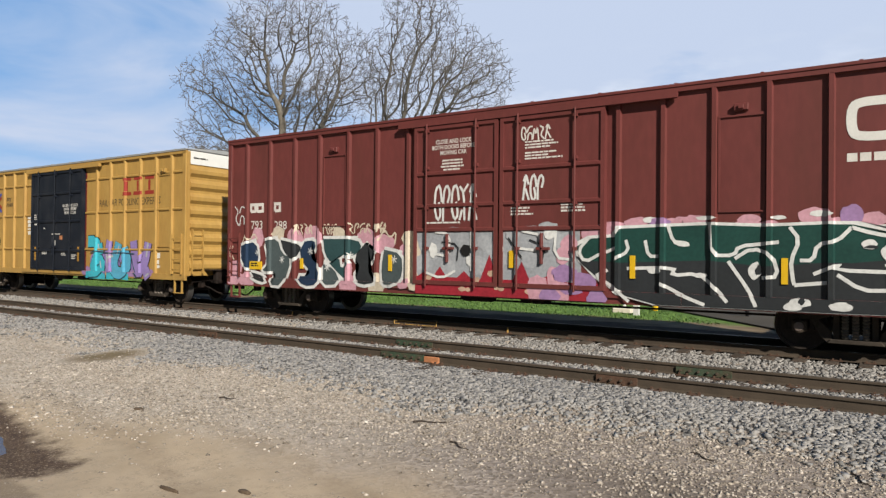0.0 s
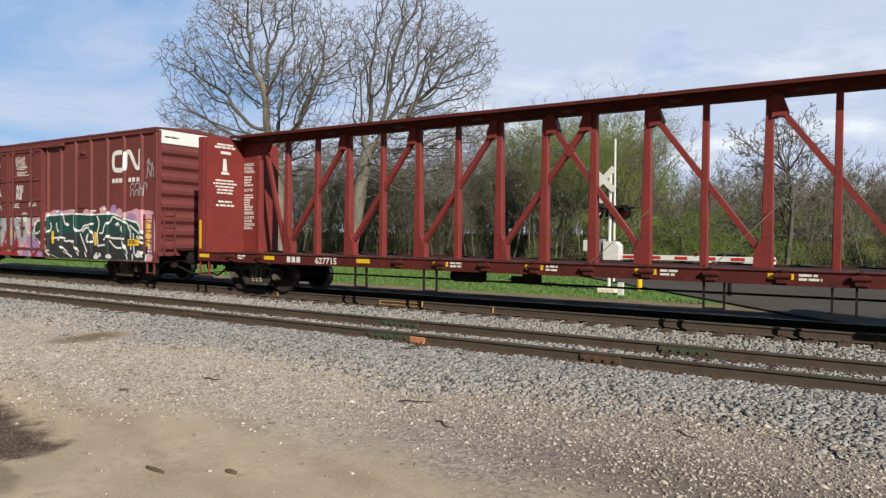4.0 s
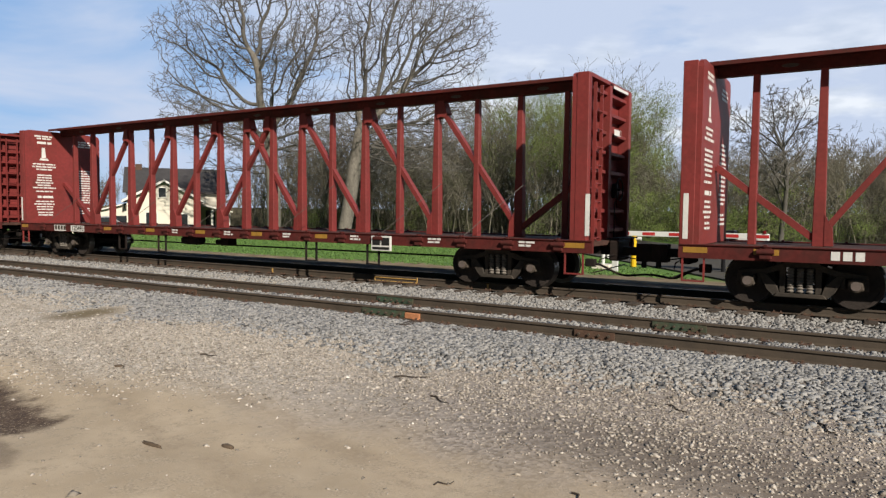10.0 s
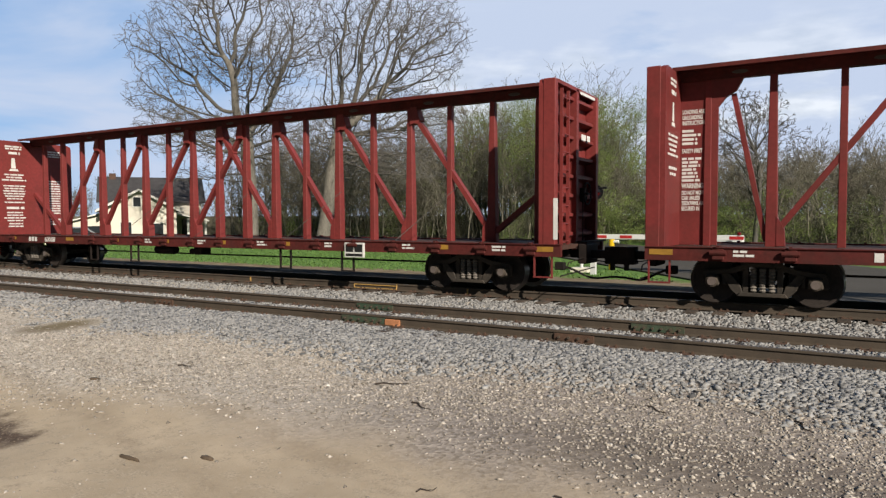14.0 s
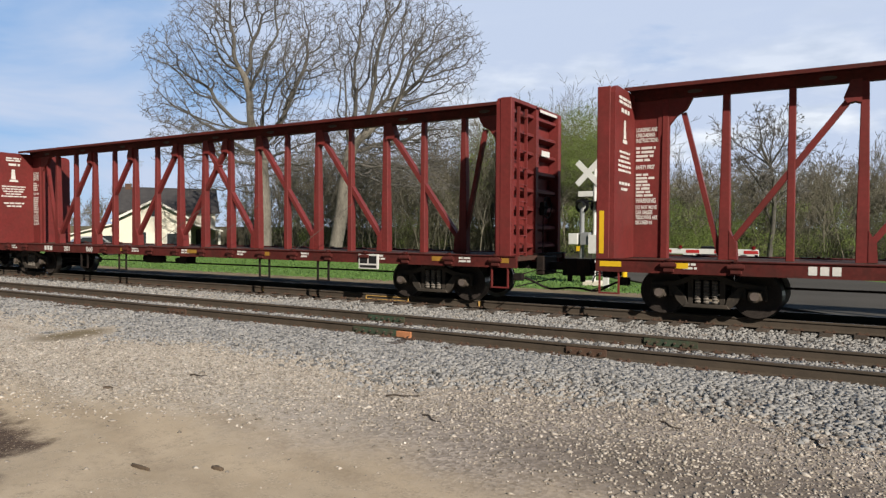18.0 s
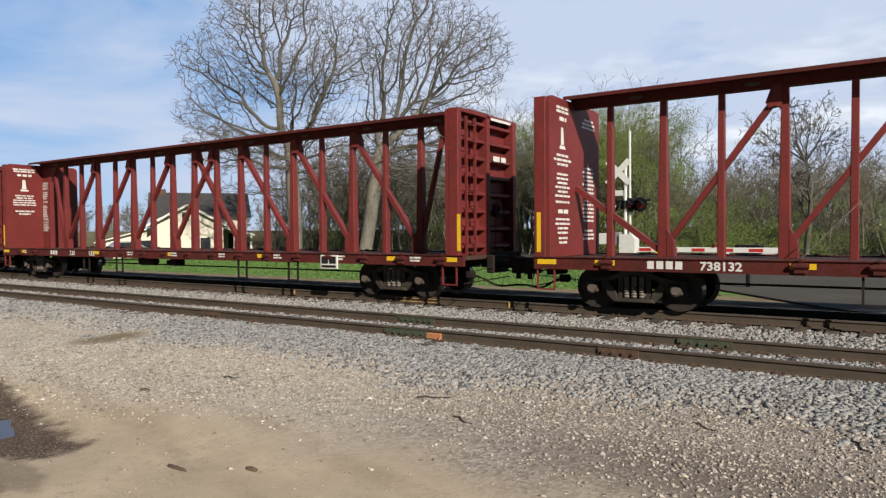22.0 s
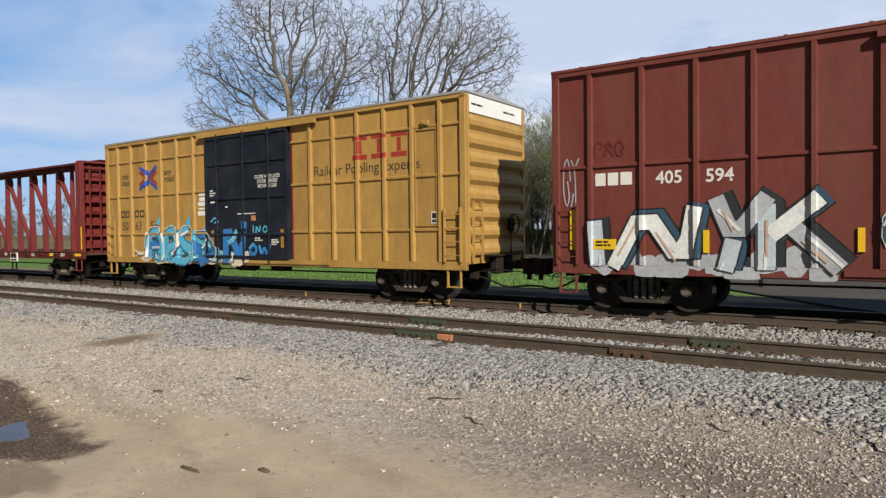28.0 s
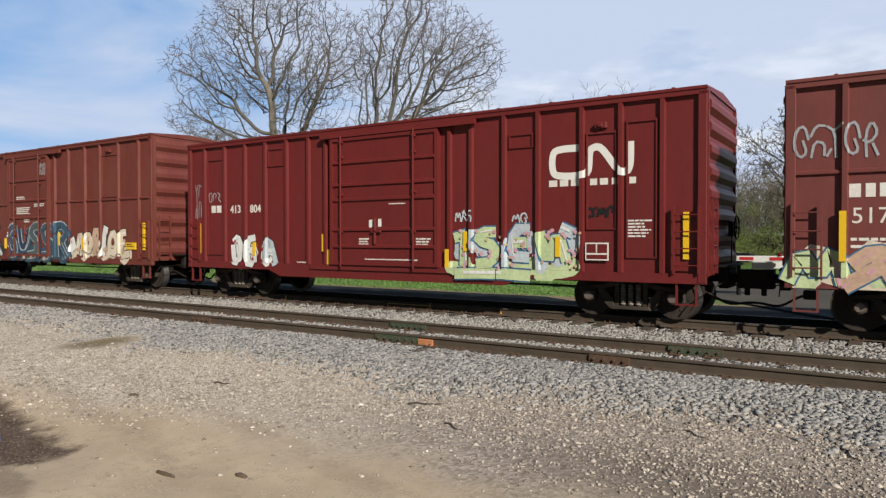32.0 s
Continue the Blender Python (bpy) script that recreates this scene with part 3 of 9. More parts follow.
def stones(name, xy, z, size, material, rng, sub=False):
    """Many angular stones in one mesh."""
    if sub:
        base = np.array([(-1, -1, -1), (1, -1, -1), (1, 1, -1), (-1, 1, -1), (-1, -1, 1), (1, -1, 1), (1, 1, 1), (-1, 1, 1)]) / 1.35
        tri = np.array([(0, 2, 1), (0, 3, 2), (4, 5, 6), (4, 6, 7), (0, 1, 5), (0, 5, 4), (1, 2, 6), (1, 6, 5), (2, 3, 7), (2, 7, 6), (3, 0, 4), (3, 4, 7)])
    else:
        base = np.array([(1, 0, 0), (-1, 0, 0), (0, 1, 0), (0, -1, 0), (0, 0, 1), (0, 0, -1)], float)
        tri = np.array([(0, 2, 4), (2, 1, 4), (1, 3, 4), (3, 0, 4), (2, 0, 5), (1, 2, 5), (3, 1, 5), (0, 3, 5)])
    n, k = len(xy), len(base)
    v = base[None] * (1 + rng.uniform(-0.42, 0.42, (n, k, 3)))
    v = v * (rng.uniform(0.45, 1.0, (n, 1, 3)) * np.array([1.55, 0.9, 0.8]) * size.reshape(-1, 1, 1) * 0.62)
    a, b = rng.uniform(0, 2 * np.pi, n), rng.uniform(-1.0, 1.0, n)
    ca, sa, cb, sb = np.cos(a), np.sin(a), np.cos(b), np.sin(b)
    x, y, zz = v[..., 0], v[..., 1], v[..., 2]
    y, zz = y * cb[:, None] - zz * sb[:, None], y * sb[:, None] + zz * cb[:, None]
    x, y = x * ca[:, None] - y * sa[:, None], x * sa[:, None] + y * ca[:, None]
    v = np.stack([x + xy[:, :1], y + xy[:, 1:2], zz + z[:, None]], -1)
    faces = (tri[None] + (np.arange(n) * k)[:, None, None]).reshape(-1, 3)
    return raw_mesh(name, v.reshape(-1, 3), faces, material)


def lettering(body, size, x, z, y, material, parent, name="lettering", squeeze=1.0, align="LEFT", facing=0.0, label="", slant=0.0, bold=0.0):
    """Flat painted words on a side that faces -y (or turned about z by facing degrees)."""
    cu = bpy.data.curves.new(name, "FONT")
    cu.body, cu.size, cu.align_x, cu.resolution_u, cu.shear, cu.offset, cu.space_line = body, size, align, 3, slant, bold, 0.95
    ob = bpy.data.objects.new(name, cu)
    scene.collection.objects.link(ob)
    me = bpy.data.meshes.new_from_object(ob)
    bpy.data.objects.remove(ob)
    me.name = name
    me.materials.clear()
    me.materials.append(material)
    o = new(name, me)
    o.rotation_euler = (radians(90), 0, radians(facing))
    o.scale = (squeeze, 1, 1)
    o.location = (x, y, z)
    o.parent = parent
    if label:
        o["label"] = label
    return o


def bars(name, rows, material, parent, y, facing=None, label=""):
    """Unreadable writing: flat bars. rows of (x0, x1, z, height) on a side facing -y; facing='x' puts them on a face towards +x, with y as its x."""
    bm = bmesh.new()
    for x0, x1, z, h in rows:
        p = [(x0, z), (x1, z), (x1, z + h), (x0, z + h)]
        if facing == "x":
            bm.faces.new([bm.verts.new((y, a, b)) for a, b in p])
        else:
            bm.faces.new([bm.verts.new((a, y, b)) for a, b in p])
    return tagged(part(name, bm, material, parent, label), kind="stuff")


def text_block(x0, x1, z_top, lines, h, gap, rng, align="l"):
    """Rows for bars(): word-long bars of uneven length, line under line."""
    rows = []
    for i in range(lines):
        z = z_top - i * (h + gap) - h
        wid = (x1 - x0) * rng.uniform(0.6, 1.0)
        a = x0 if align == "l" else (x0 + x1 - wid) / 2
        x = a
        while x < a + wid - 0.02:
            w = min(rng.uniform(1.5, 5.5) * h, a + wid - x)
            rows.append((x, x + w, z, h))
            x += w + h * 0.55
    return rows


def stroke_outline(pts, w):
    """The outline of a thick stroke along a row of points, with cut ends."""
    left, right = [], []
    k = len(pts)
    for i, p in enumerate(pts):
        p = Vector(p)
        d0 = (p - Vector(pts[i - 1])).normalized() if i else None
        d1 = (Vector(pts[i + 1]) - p).normalized() if i < k - 1 else None
        d = (d0 + d1).normalized() if d0 is not None and d1 is not None and (d0 + d1).length > 0.2 else (d1 if d1 is not None else d0)
        nrm = Vector((-d.y, d.x))
        m = 1.0
        if d0 is not None and d1 is not None:
            m = min(1.6, 1 / max(0.45, abs(nrm.dot(Vector((-d0.y, d0.x))))))
        left.append(p + nrm * w * m)
        right.append(p - nrm * w * m)
    return Stroke([tuple(v) for v in left], [tuple(v) for v in right])


class Stroke:
    """Two edges of a painted stroke; decal() lays it as a strip."""

    def __init__(self, left, right):
        self.left, self.right = left, right

    def quads(self):
        k = len(self.left)
        return [[self.left[i], self.left[i + 1], self.right[i + 1], self.right[i]] for i in range(k - 1)]


def decal(name, polys, material, parent, depth, cuts, lift, label=""):
    """Paint on a ribbed side: outlines in x, z, cut at the ribs' edges and laid on panel or rib. depth(x) gives the surface's y."""
    bm = bmesh.new()
    out = bmesh.new()
    flat = []
    for poly in polys:
        flat += poly.quads() if isinstance(poly, Stroke) else [poly]
    for idx, poly in enumerate(flat):
        try:
            f = bm.faces.new([bm.verts.new((a, 0, b)) for a, b in poly])
        except ValueError:
            continue
        x0, x1 = min(p[0] for p in poly), max(p[0] for p in poly)
        geom = [f, *f.edges, *f.verts]
        bmesh.ops.triangulate(bm, faces=[f])
        for c in cuts:
            if x0 < c < x1:
                bmesh.ops.bisect_plane(bm, geom=bm.verts[:] + bm.edges[:] + bm.faces[:], plane_co=(c, 0, 0), plane_no=(1, 0, 0))
        if min(p[1] for p in poly) < 1.0 < max(p[1] for p in poly):
            bmesh.ops.bisect_plane(bm, geom=bm.verts[:] + bm.edges[:] + bm.faces[:], plane_co=(0, 0, 1.0), plane_no=(0, 0, 1))
        for q in bm.faces:
            cx = sum(v.co.x for v in q.verts) / len(q.verts)
            low = sum(v.co.z for v in q.verts) / len(q.verts) < 1.0
            off = lift + 0.00022 * (idx % 16)
            out.faces.new([out.verts.new((v.co.x, depth(cx, v.co.x, low) - off, v.co.z)) for v in q.verts])
        bm.clear()
    bm.free()
    for q in out.faces:
        q.normal_update()
        if q.normal.y > 0:
            q.normal_flip()
    return tagged(part(name, out, material, parent, label), kind="stuff")


# ---- ground, tracks ----
rng = np.random.default_rng(4)
NEAR_Y, FAR_Y, GAUGE = 10.68, 15.60, 1.505


def land(X, Yg):
    """Ground height: the lot, ballast beds just proud of it, a shallow ditch and the lawn behind."""
    z = np.full_like(X, -0.22)
    z += np.interp(Yg, [-60, 2.5, 5, 8.0, 8.9, 13.75, 14.1, 17.1, 17.6, 18.6, 20.0, 30, 60, 400], [-0.05, -0.02, 0, 0.0, 0.03, 0.03, -0.10, -0.10, -0.06, -0.08, -0.12, -0.08, 0.1, 0.6])
    near = np.exp(-((Yg - 4) / 6) ** 2)
    z += near * (0.020 * np.sin(X * 1.3 + 0.7 * Yg) + 0.016 * np.sin(2.1 * Yg - 0.6 * X) + 0.008 * np.sin(4.3 * X + 2.2 * Yg))
    du, dv = (X + 7.75) * 0.96 - (Yg - 3.45) * 0.28, (Yg - 3.45) * 0.96 + (X + 7.75) * 0.28
    z -= 0.05 * np.exp(-((du / 1.5) ** 2 + (dv / 0.45) ** 2) * 0.7)
    return z


gx = np.concatenate([np.linspace(-700, -90, 30), np.linspace(-80, -16, 60), np.linspace(-15.6, 6, 150), np.linspace(8, 60, 30), np.linspace(80, 700, 20)])
gy = np.concatenate([np.linspace(-300, -6, 20), np.linspace(-5, 1, 20), np.linspace(1.1, 9.5, 110), np.linspace(9.8, 24, 70), np.linspace(25, 80, 45), np.linspace(90, 900, 30)])
ground = tagged(grid_mesh("ground", gx, gy, land, M_ground), "pale crushed-stone and dirt lot running into lawn", "ground", kind="structure")


def flat_h(x, y):
    return float(land(np.array([[x]]), np.array([[y]]))[0, 0])


def bed(name, yc, label, material):
    bm = bmesh.new()
    prof = [(yc - 1.95, -0.34), (yc - 1.55, -0.225), (yc + 1.55, -0.225), (yc + 1.95, -0.34)]
    prism(bm, prof, "x", -260, 60)
    return tagged(part(name, bm, material), label, "track bed", kind="structure")


bed("ballast_bed", NEAR_Y, "grey crushed-rock ballast bed under the empty track", M_bed)
# this bed's colour already carries the shade below the cars
bed("ballast_bed", FAR_Y, "oily crushed-rock ballast bed, coloured darker for the train's shade", M_bed_oily_shade)

RAIL = [(-0.07, -0.185), (0.07, -0.185), (0.07, -0.17), (0.012, -0.15), (0.012, -0.045), (0.036, -0.035), (0.036, -0.008), (0.028, 0.0), (-0.028, 0.0), (-0.036, -0.008), (-0.036, -0.035), (-0.012, -0.045), (-0.012, -0.15), (-0.07, -0.17)]


def rail(yc, label):
    bm = bmesh.new()
    prism(bm, [(yc + a, b) for a, b in RAIL], "x", -260, 60)
    ob = part("rail", bm, M_rail_side)
    ob.data.materials.append(M_rail_top)
    for f in ob.data.polygons:
        if f.normal.z > 0.9 and f.center.z > -0.01:
            f.material_index = 1
    return tagged(ob, label, "rail", "rails", "structure")


tracks = []
for yc, lab in ((NEAR_Y, "rusty steel rail of the empty near track"), (FAR_Y, "brown steel rail under the passing train")):
    for sgn in (-1, 1):
        tracks.append(rail(yc + sgn * GAUGE / 2, lab))

# ties: single pieces where the camera passes, joined further off
bm = bmesh.new()
box(bm, -0.115, 0.115, -1.3, 1.3, -0.33, -0.178, 0.012)
tie_far = part("tie", bm, M_tie, tracks[2], loc=(-40, FAR_Y, 0.003))
bm = bmesh.new()
box(bm, -0.115, 0.115, -1.3, 1.3, -0.33, -0.178, 0.012)
tie_near = part("tie", bm, M_tie, tracks[0], loc=(-40, NEAR_Y, -0.006))
x = -39.5
while x < 5:
    share(tie_far, "tie", (x + random.uniform(-0.03, 0.03), FAR_Y + random.uniform(-0.05, 0.05), 0.004 + random.uniform(-0.006, 0.006)), turn=random.uniform(-0.012, 0.012))
    share(tie_near, "tie", (x + 0.2 + random.uniform(-0.03, 0.03), NEAR_Y + random.uniform(-0.05, 0.05), -0.004 + random.uniform(-0.006, 0.006)), turn=random.uniform(-0.012, 0.012))
    x += 0.535
bm = bmesh.new()
x = -200.0
while x < -40.3:
    for yc in (NEAR_Y, FAR_Y):
        box(bm, x - 0.115, x + 0.115, yc - 1.3, yc + 1.3, -0.33, -0.176)
    x += 0.535
tagged(part("distant_ties", bm, M_tie, tracks[2]), kind="stuff")

# tie plates with spikes beside each rail foot
bm = bmesh.new()
box(bm, -0.10, 0.10, -0.18, 0.18, -0.178, -0.166)
for sx in (-0.06, 0.06):
    for sy in (-0.09, 0.09):
        box(bm, sx - 0.013, sx + 0.013, sy - 0.02, sy + 0.02, -0.17, -0.135)
plate0 = part("tie_plate", bm, M_plate, tracks[0], loc=(-30, NEAR_Y - GAUGE / 2, 0.004))
for x in np.arange(-29.8, 4.5, 0.535):
    for yc, par in ((NEAR_Y, 0), (FAR_Y, 2)):
        for k, sgn in enumerate((-1, 1)):
            share(plate0, "tie_plate", (x + (0.2 if par == 0 else 0), yc + sgn * GAUGE / 2, 0.0045), tracks[par + k])


def joint_bar(xc, yr, side, material, length, bolts, parent, label):
    bm = bmesh.new()
    y0, y1 = (yr + side * 0.014, yr + side * 0.05)
    prism(bm, [(min(y0, y1), -0.155), (max(y0, y1), -0.16), (max(y0, y1), -0.05), (min(y0, y1), -0.042)], "x", xc - length / 2, xc + length / 2)
    ob = part("joint_bar", bm, material, parent, label)
    for i in range(bolts):
        xb = xc - length / 2 + (i + 0.5) * length / bolts
        bm = bmesh.new()
        rod(bm, (xb, y1, -0.1), (xb, y1 + side * 0.035, -0.1), 0.02, 6)
        part("bolt", bm, M_rail_side, ob)
    return ob


R0, R1, R2 = NEAR_Y - GAUGE / 2, NEAR_Y + GAUGE / 2, FAR_Y - GAUGE / 2
joint_bar(-7.42, R0, -1, M_green_bar, 0.95, 6, tracks[0], "green-painted insulated joint bar")
joint_bar(-3.45, R0, -1, M_plate, 0.62, 4, tracks[0], "rusty joint bar")
joint_bar(-12.9, R0, -1, M_plate, 0.62, 4, tracks[0], "rusty joint bar")
joint_bar(-2.55, R1, -1, M_green_bar, 0.85, 6, tracks[1], "dark green joint bar")
joint_bar(-8.25, R1, -1, M_green_bar, 0.9, 6, tracks[1], "dark green joint bar")
bm = bmesh.new()
box(bm, -6.93, -6.62, R0 - 0.062, R0 - 0.012, -0.165, -0.06, 0.008)
box(bm, -6.74, -6.62, R0 - 0.10, R0 - 0.055, -0.17, -0.14, 0.01)
part("painted_patch", bm, M_orange, tracks[0], "orange marking paint on the rail web")
bm = bmesh.new()
rod(bm, (-11.4, R2 - 0.03, -0.06), (-10.02, R2 - 0.03, -0.06), 0.012)
rod(bm, (-11.4, R2 - 0.035, -0.145), (-10.02, R2 - 0.035, -0.145), 0.010)
rod(bm, (-10.02, R2 - 0.035, -0.15), (-10.0, R2 - 0.03, 0.0), 0.016)
rod(bm, (-11.4, R2 - 0.035, -0.15), (-11.4, R2 - 0.03, -0.05), 0.012)
part("bond_wire", bm, M_bond, tracks[2], "yellow bond wire clipped to the rail")
for xm in (-7.9, -15.3):
    bm = bmesh.new()
    box(bm, xm - 0.02, xm + 0.02, R2 - 0.05, R2 - 0.034, -0.15, -0.02)
    part("rail_marker", bm, M_bond, tracks[2], "small yellow paint mark")

# loose ballast: shoulder before the near track, cribs, strip between the tracks
def scatter(n, x0, x1, y0, y1, dens=None):
    p = np.stack([rng.uniform(x0, x1, n), rng.uniform(y0, y1, n)], 1)
    return p if dens is None else p[rng.uniform(0, 1, n) < dens(p)]


def keep_off_rails(p):
    m = np.ones(len(p), bool)
    for yr in (NEAR_Y - GAUGE / 2, NEAR_Y + GAUGE / 2, FAR_Y - GAUGE / 2, FAR_Y + GAUGE / 2):
        m &= np.abs(p[:, 1] - yr) > 0.09
    return p[m]


def off_stain(p):
    mx, my = p[:, 0] + 12.15, p[:, 1] - 7.15
    return p[((-0.35 * mx + 0.94 * my) / 1.15) ** 2 + ((0.94 * mx + 0.35 * my) / 0.60) ** 2 > rng.uniform(0.6, 1.1, len(p))]


def bed_h(p):
    z = land(p[:, 0], p[:, 1])
    for yc in (NEAR_Y, FAR_Y):
        z = np.maximum(z, np.interp(np.abs(p[:, 1] - yc), [0, 1.55, 1.95], [-0.225, -0.225, -0.34]))
    return z


shoulder = lambda p: np.clip((p[:, 1] - 6.7 + 0.3 * np.sin(p[:, 0] * 0.9) + 0.2 * np.sin(p[:, 0] * 2.3 + 1)) / 1.9, 0.0, 1) ** 2.2
near_p = off_stain(keep_off_rails(np.concatenate([
    scatter(54000, -13, 3.5, 6.6, 9.85, shoulder), scatter(16000, -13, 3.5, 11.55, 14.75), scatter(9000, -13, 3.5, 9.85, 11.55)])))
tagged(stones("loose_ballast", near_p, bed_h(near_p) + 0.006, rng.uniform(0.026, 0.068, len(near_p)), M_ballast, rng, True), "loose grey crushed-rock ballast stones", "ballast", kind="stuff")
far_p = keep_off_rails(np.concatenate([scatter(13000, -36, -13, 7.4, 9.85, shoulder), scatter(9000, -36, -13, 11.5, 14.75), scatter(7000, -30, 3.5, 14.9, 17.9), scatter(6000, -36, -13, 9.9, 11.5)]))
tagged(stones("loose_ballast", far_p, bed_h(far_p) + 0.006, rng.uniform(0.045, 0.095, len(far_p)), M_ballast, rng), "loose grey ballast stones farther along the track", "ballast", kind="stuff")
thin = lambda p: np.clip((p[:, 1] - 4.5 + 0.5 * np.sin(p[:, 0] * 0.7 + 1) - 0.05 * p[:, 0]) / 1.6, 0.015, 1)
peb = np.concatenate([scatter(70000, -12, 3.2, 2.4, 8.3, thin), scatter(14000, -24, -12, 4.2, 8.3, thin)])
wet = np.maximum(np.maximum(peb[:, 1] - 2.087 + 0.221 * peb[:, 0], 0.54 * (peb[:, 0] + 11.01) - 0.84 * peb[:, 1]), np.maximum(peb[:, 0] + 6.3, -10.4 - peb[:, 0]))
mx, my = peb[:, 0] + 12.15, peb[:, 1] - 7.15
stain = ((-0.35 * mx + 0.94 * my) / 1.05) ** 2 + ((0.94 * mx + 0.35 * my) / 0.56) ** 2
peb = peb[((wet > -0.02) | (rng.uniform(0, 1, len(wet)) < 0.25)) & ((stain > 1) | (rng.uniform(0, 1, len(wet)) < 0.12))]
tagged(stones("loose_gravel", peb, land(peb[:, 0], peb[:, 1]) + 0.002, rng.gamma(4.0, 0.0050, len(peb)) + 0.006, M_pebble, rng), "loose pale gravel pebbles", "gravel", kind="stuff")

# road that crosses the tracks out of view
def road_edge(t):
    return Vector((2.5 - 14.4 * t, 15.3 + 17.0 * t, 0))


bm = bmesh.new()
left = [road_edge(t) for t in np.linspace(0.12, 2.8, 60)]
for a, b in zip(left, left[1:]):
    q = [a, a + Vector((9.5, 3.0, 0)), b + Vector((9.5, 3.0, 0)), b]
    bm.faces.new([bm.verts.new((p.x, p.y, flat_h(p.x, p.y) + 0.06)) for p in q])
bmesh.ops.remove_doubles(bm, verts=bm.verts[:], dist=0.001)
bmesh.ops.recalc_face_normals(bm, faces=bm.faces[:])
ext = bmesh.ops.extrude_face_region(bm, geom=bm.faces[:])
bmesh.ops.translate(bm, verts=[g for g in ext["geom"] if isinstance(g, bmesh.types.BMVert)], vec=(0, 0, -0.3))
bmesh.ops.recalc_face_normals(bm, faces=bm.faces[:])
tagged(part("road", bm, M_asphalt), "worn grey asphalt road beyond the tracks", "road", kind="structure")

# puddle, sticks and clods on the lot
bm = bmesh.new()
ring = []
for i in range(48):
    a = 2 * math.pi * i / 48
    r = 1 + 0.16 * math.sin(3 * a + 1) + 0.10 * math.sin(5 * a) + 0.06 * math.sin(11 * a + 2)
    u, v = 1.15 * r * math.cos(a), 0.20 * r * math.sin(a)
    ring.append(bm.verts.new((-8.05 + 0.96 * u + 0.28 * v, 3.33 - 0.22 * u + 0.96 * v, flat_h(-7.9, 3.38) + 0.010)))
bm.faces.new(ring)
tagged(part("puddle", bm, M_water), "shallow muddy puddle on the dirt lot", "puddle", kind="structure")


def twig(x, y, length, turn, r=0.012, bend=0.03, label="short dead stick lying on gravel"):
    z = flat_h(x, y) + r
    c, s = math.cos(turn), math.sin(turn)
    bm = bmesh.new()
    pts = [Vector((c * length * (k / 4 - 0.5) - s * bend * math.sin(k * 1.7), s * length * (k / 4 - 0.5) + c * bend * math.sin(k * 1.7), 0.004 * (k % 2))) for k in range(5)]
    for k in range(4):
        rod(bm, pts[k], pts[k + 1], r * (1 - 0.15 * k), 6, r * (1 - 0.15 * (k + 1)))
    return tagged(part("stick", bm, M_stick, loc=(x, y, z)), label, "stick", "sticks on the lot")


twig(-4.52, 6.6, 0.42, 0.55)
twig(-3.70, 5.9, 0.34, -0.45, 0.010)
twig(-1.55, 6.9, 0.3, -0.6, 0.011)
twig(-0.9, 4.55, 0.25, -0.5, 0.010)
twig(-0.25, 7.05, 0.35, -1.1, 0.012)
twig(-1.6, 4.35, 0.2, -0.7, 0.008)
twig(-2.55, 4.15, 0.16, 0.9, 0.007)
twig(-7.4, 6.0, 0.25, 0.3, 0.012)


def clod(x, y, sx, sy, label):
    bm = bmesh.new()
    bmesh.ops.create_icosphere(bm, subdivisions=3, radius=1)
    for v in bm.verts:
        k = 1 + 0.35 * noise.noise(v.co * 2.1 + Vector((x, y, 0)))
        v.co = Vector((v.co.x * sx * k, v.co.y * sy * k, v.co.z * 0.022 * k))
    return tagged(part("clod", bm, M_mark, loc=(x, y, flat_h(x, y) + 0.006), smooth=True), label, "clod", "clods on the lot")


clod(-4.43, 3.78, 0.07, 0.026, "dark piece of bark lying on dirt")
clod(-4.98, 3.46, 0.13, 0.016, "flat dark clod on the dirt lot")
clod(-7.75, 4.95, 0.07, 0.05, "small dark clod on gravel")


# ---- the train ----
def travelled(t):
    """Metres the train has rolled towards -x by t seconds."""
    return 5.3406 * t + 0.045577 * t ** 2 - 0.00036838 * t ** 3 + 0.000004791 * t ** 4


WHEEL_R = 0.46
CARS, WHEELSETS = [], []          # (empty, x at the start) and (wheelset, its pose in the truck, its car's x and length)
SIDE = -1.47                      # panel of a boxcar side
RIBF = -1.55                      # face of its posts

_truck = {}


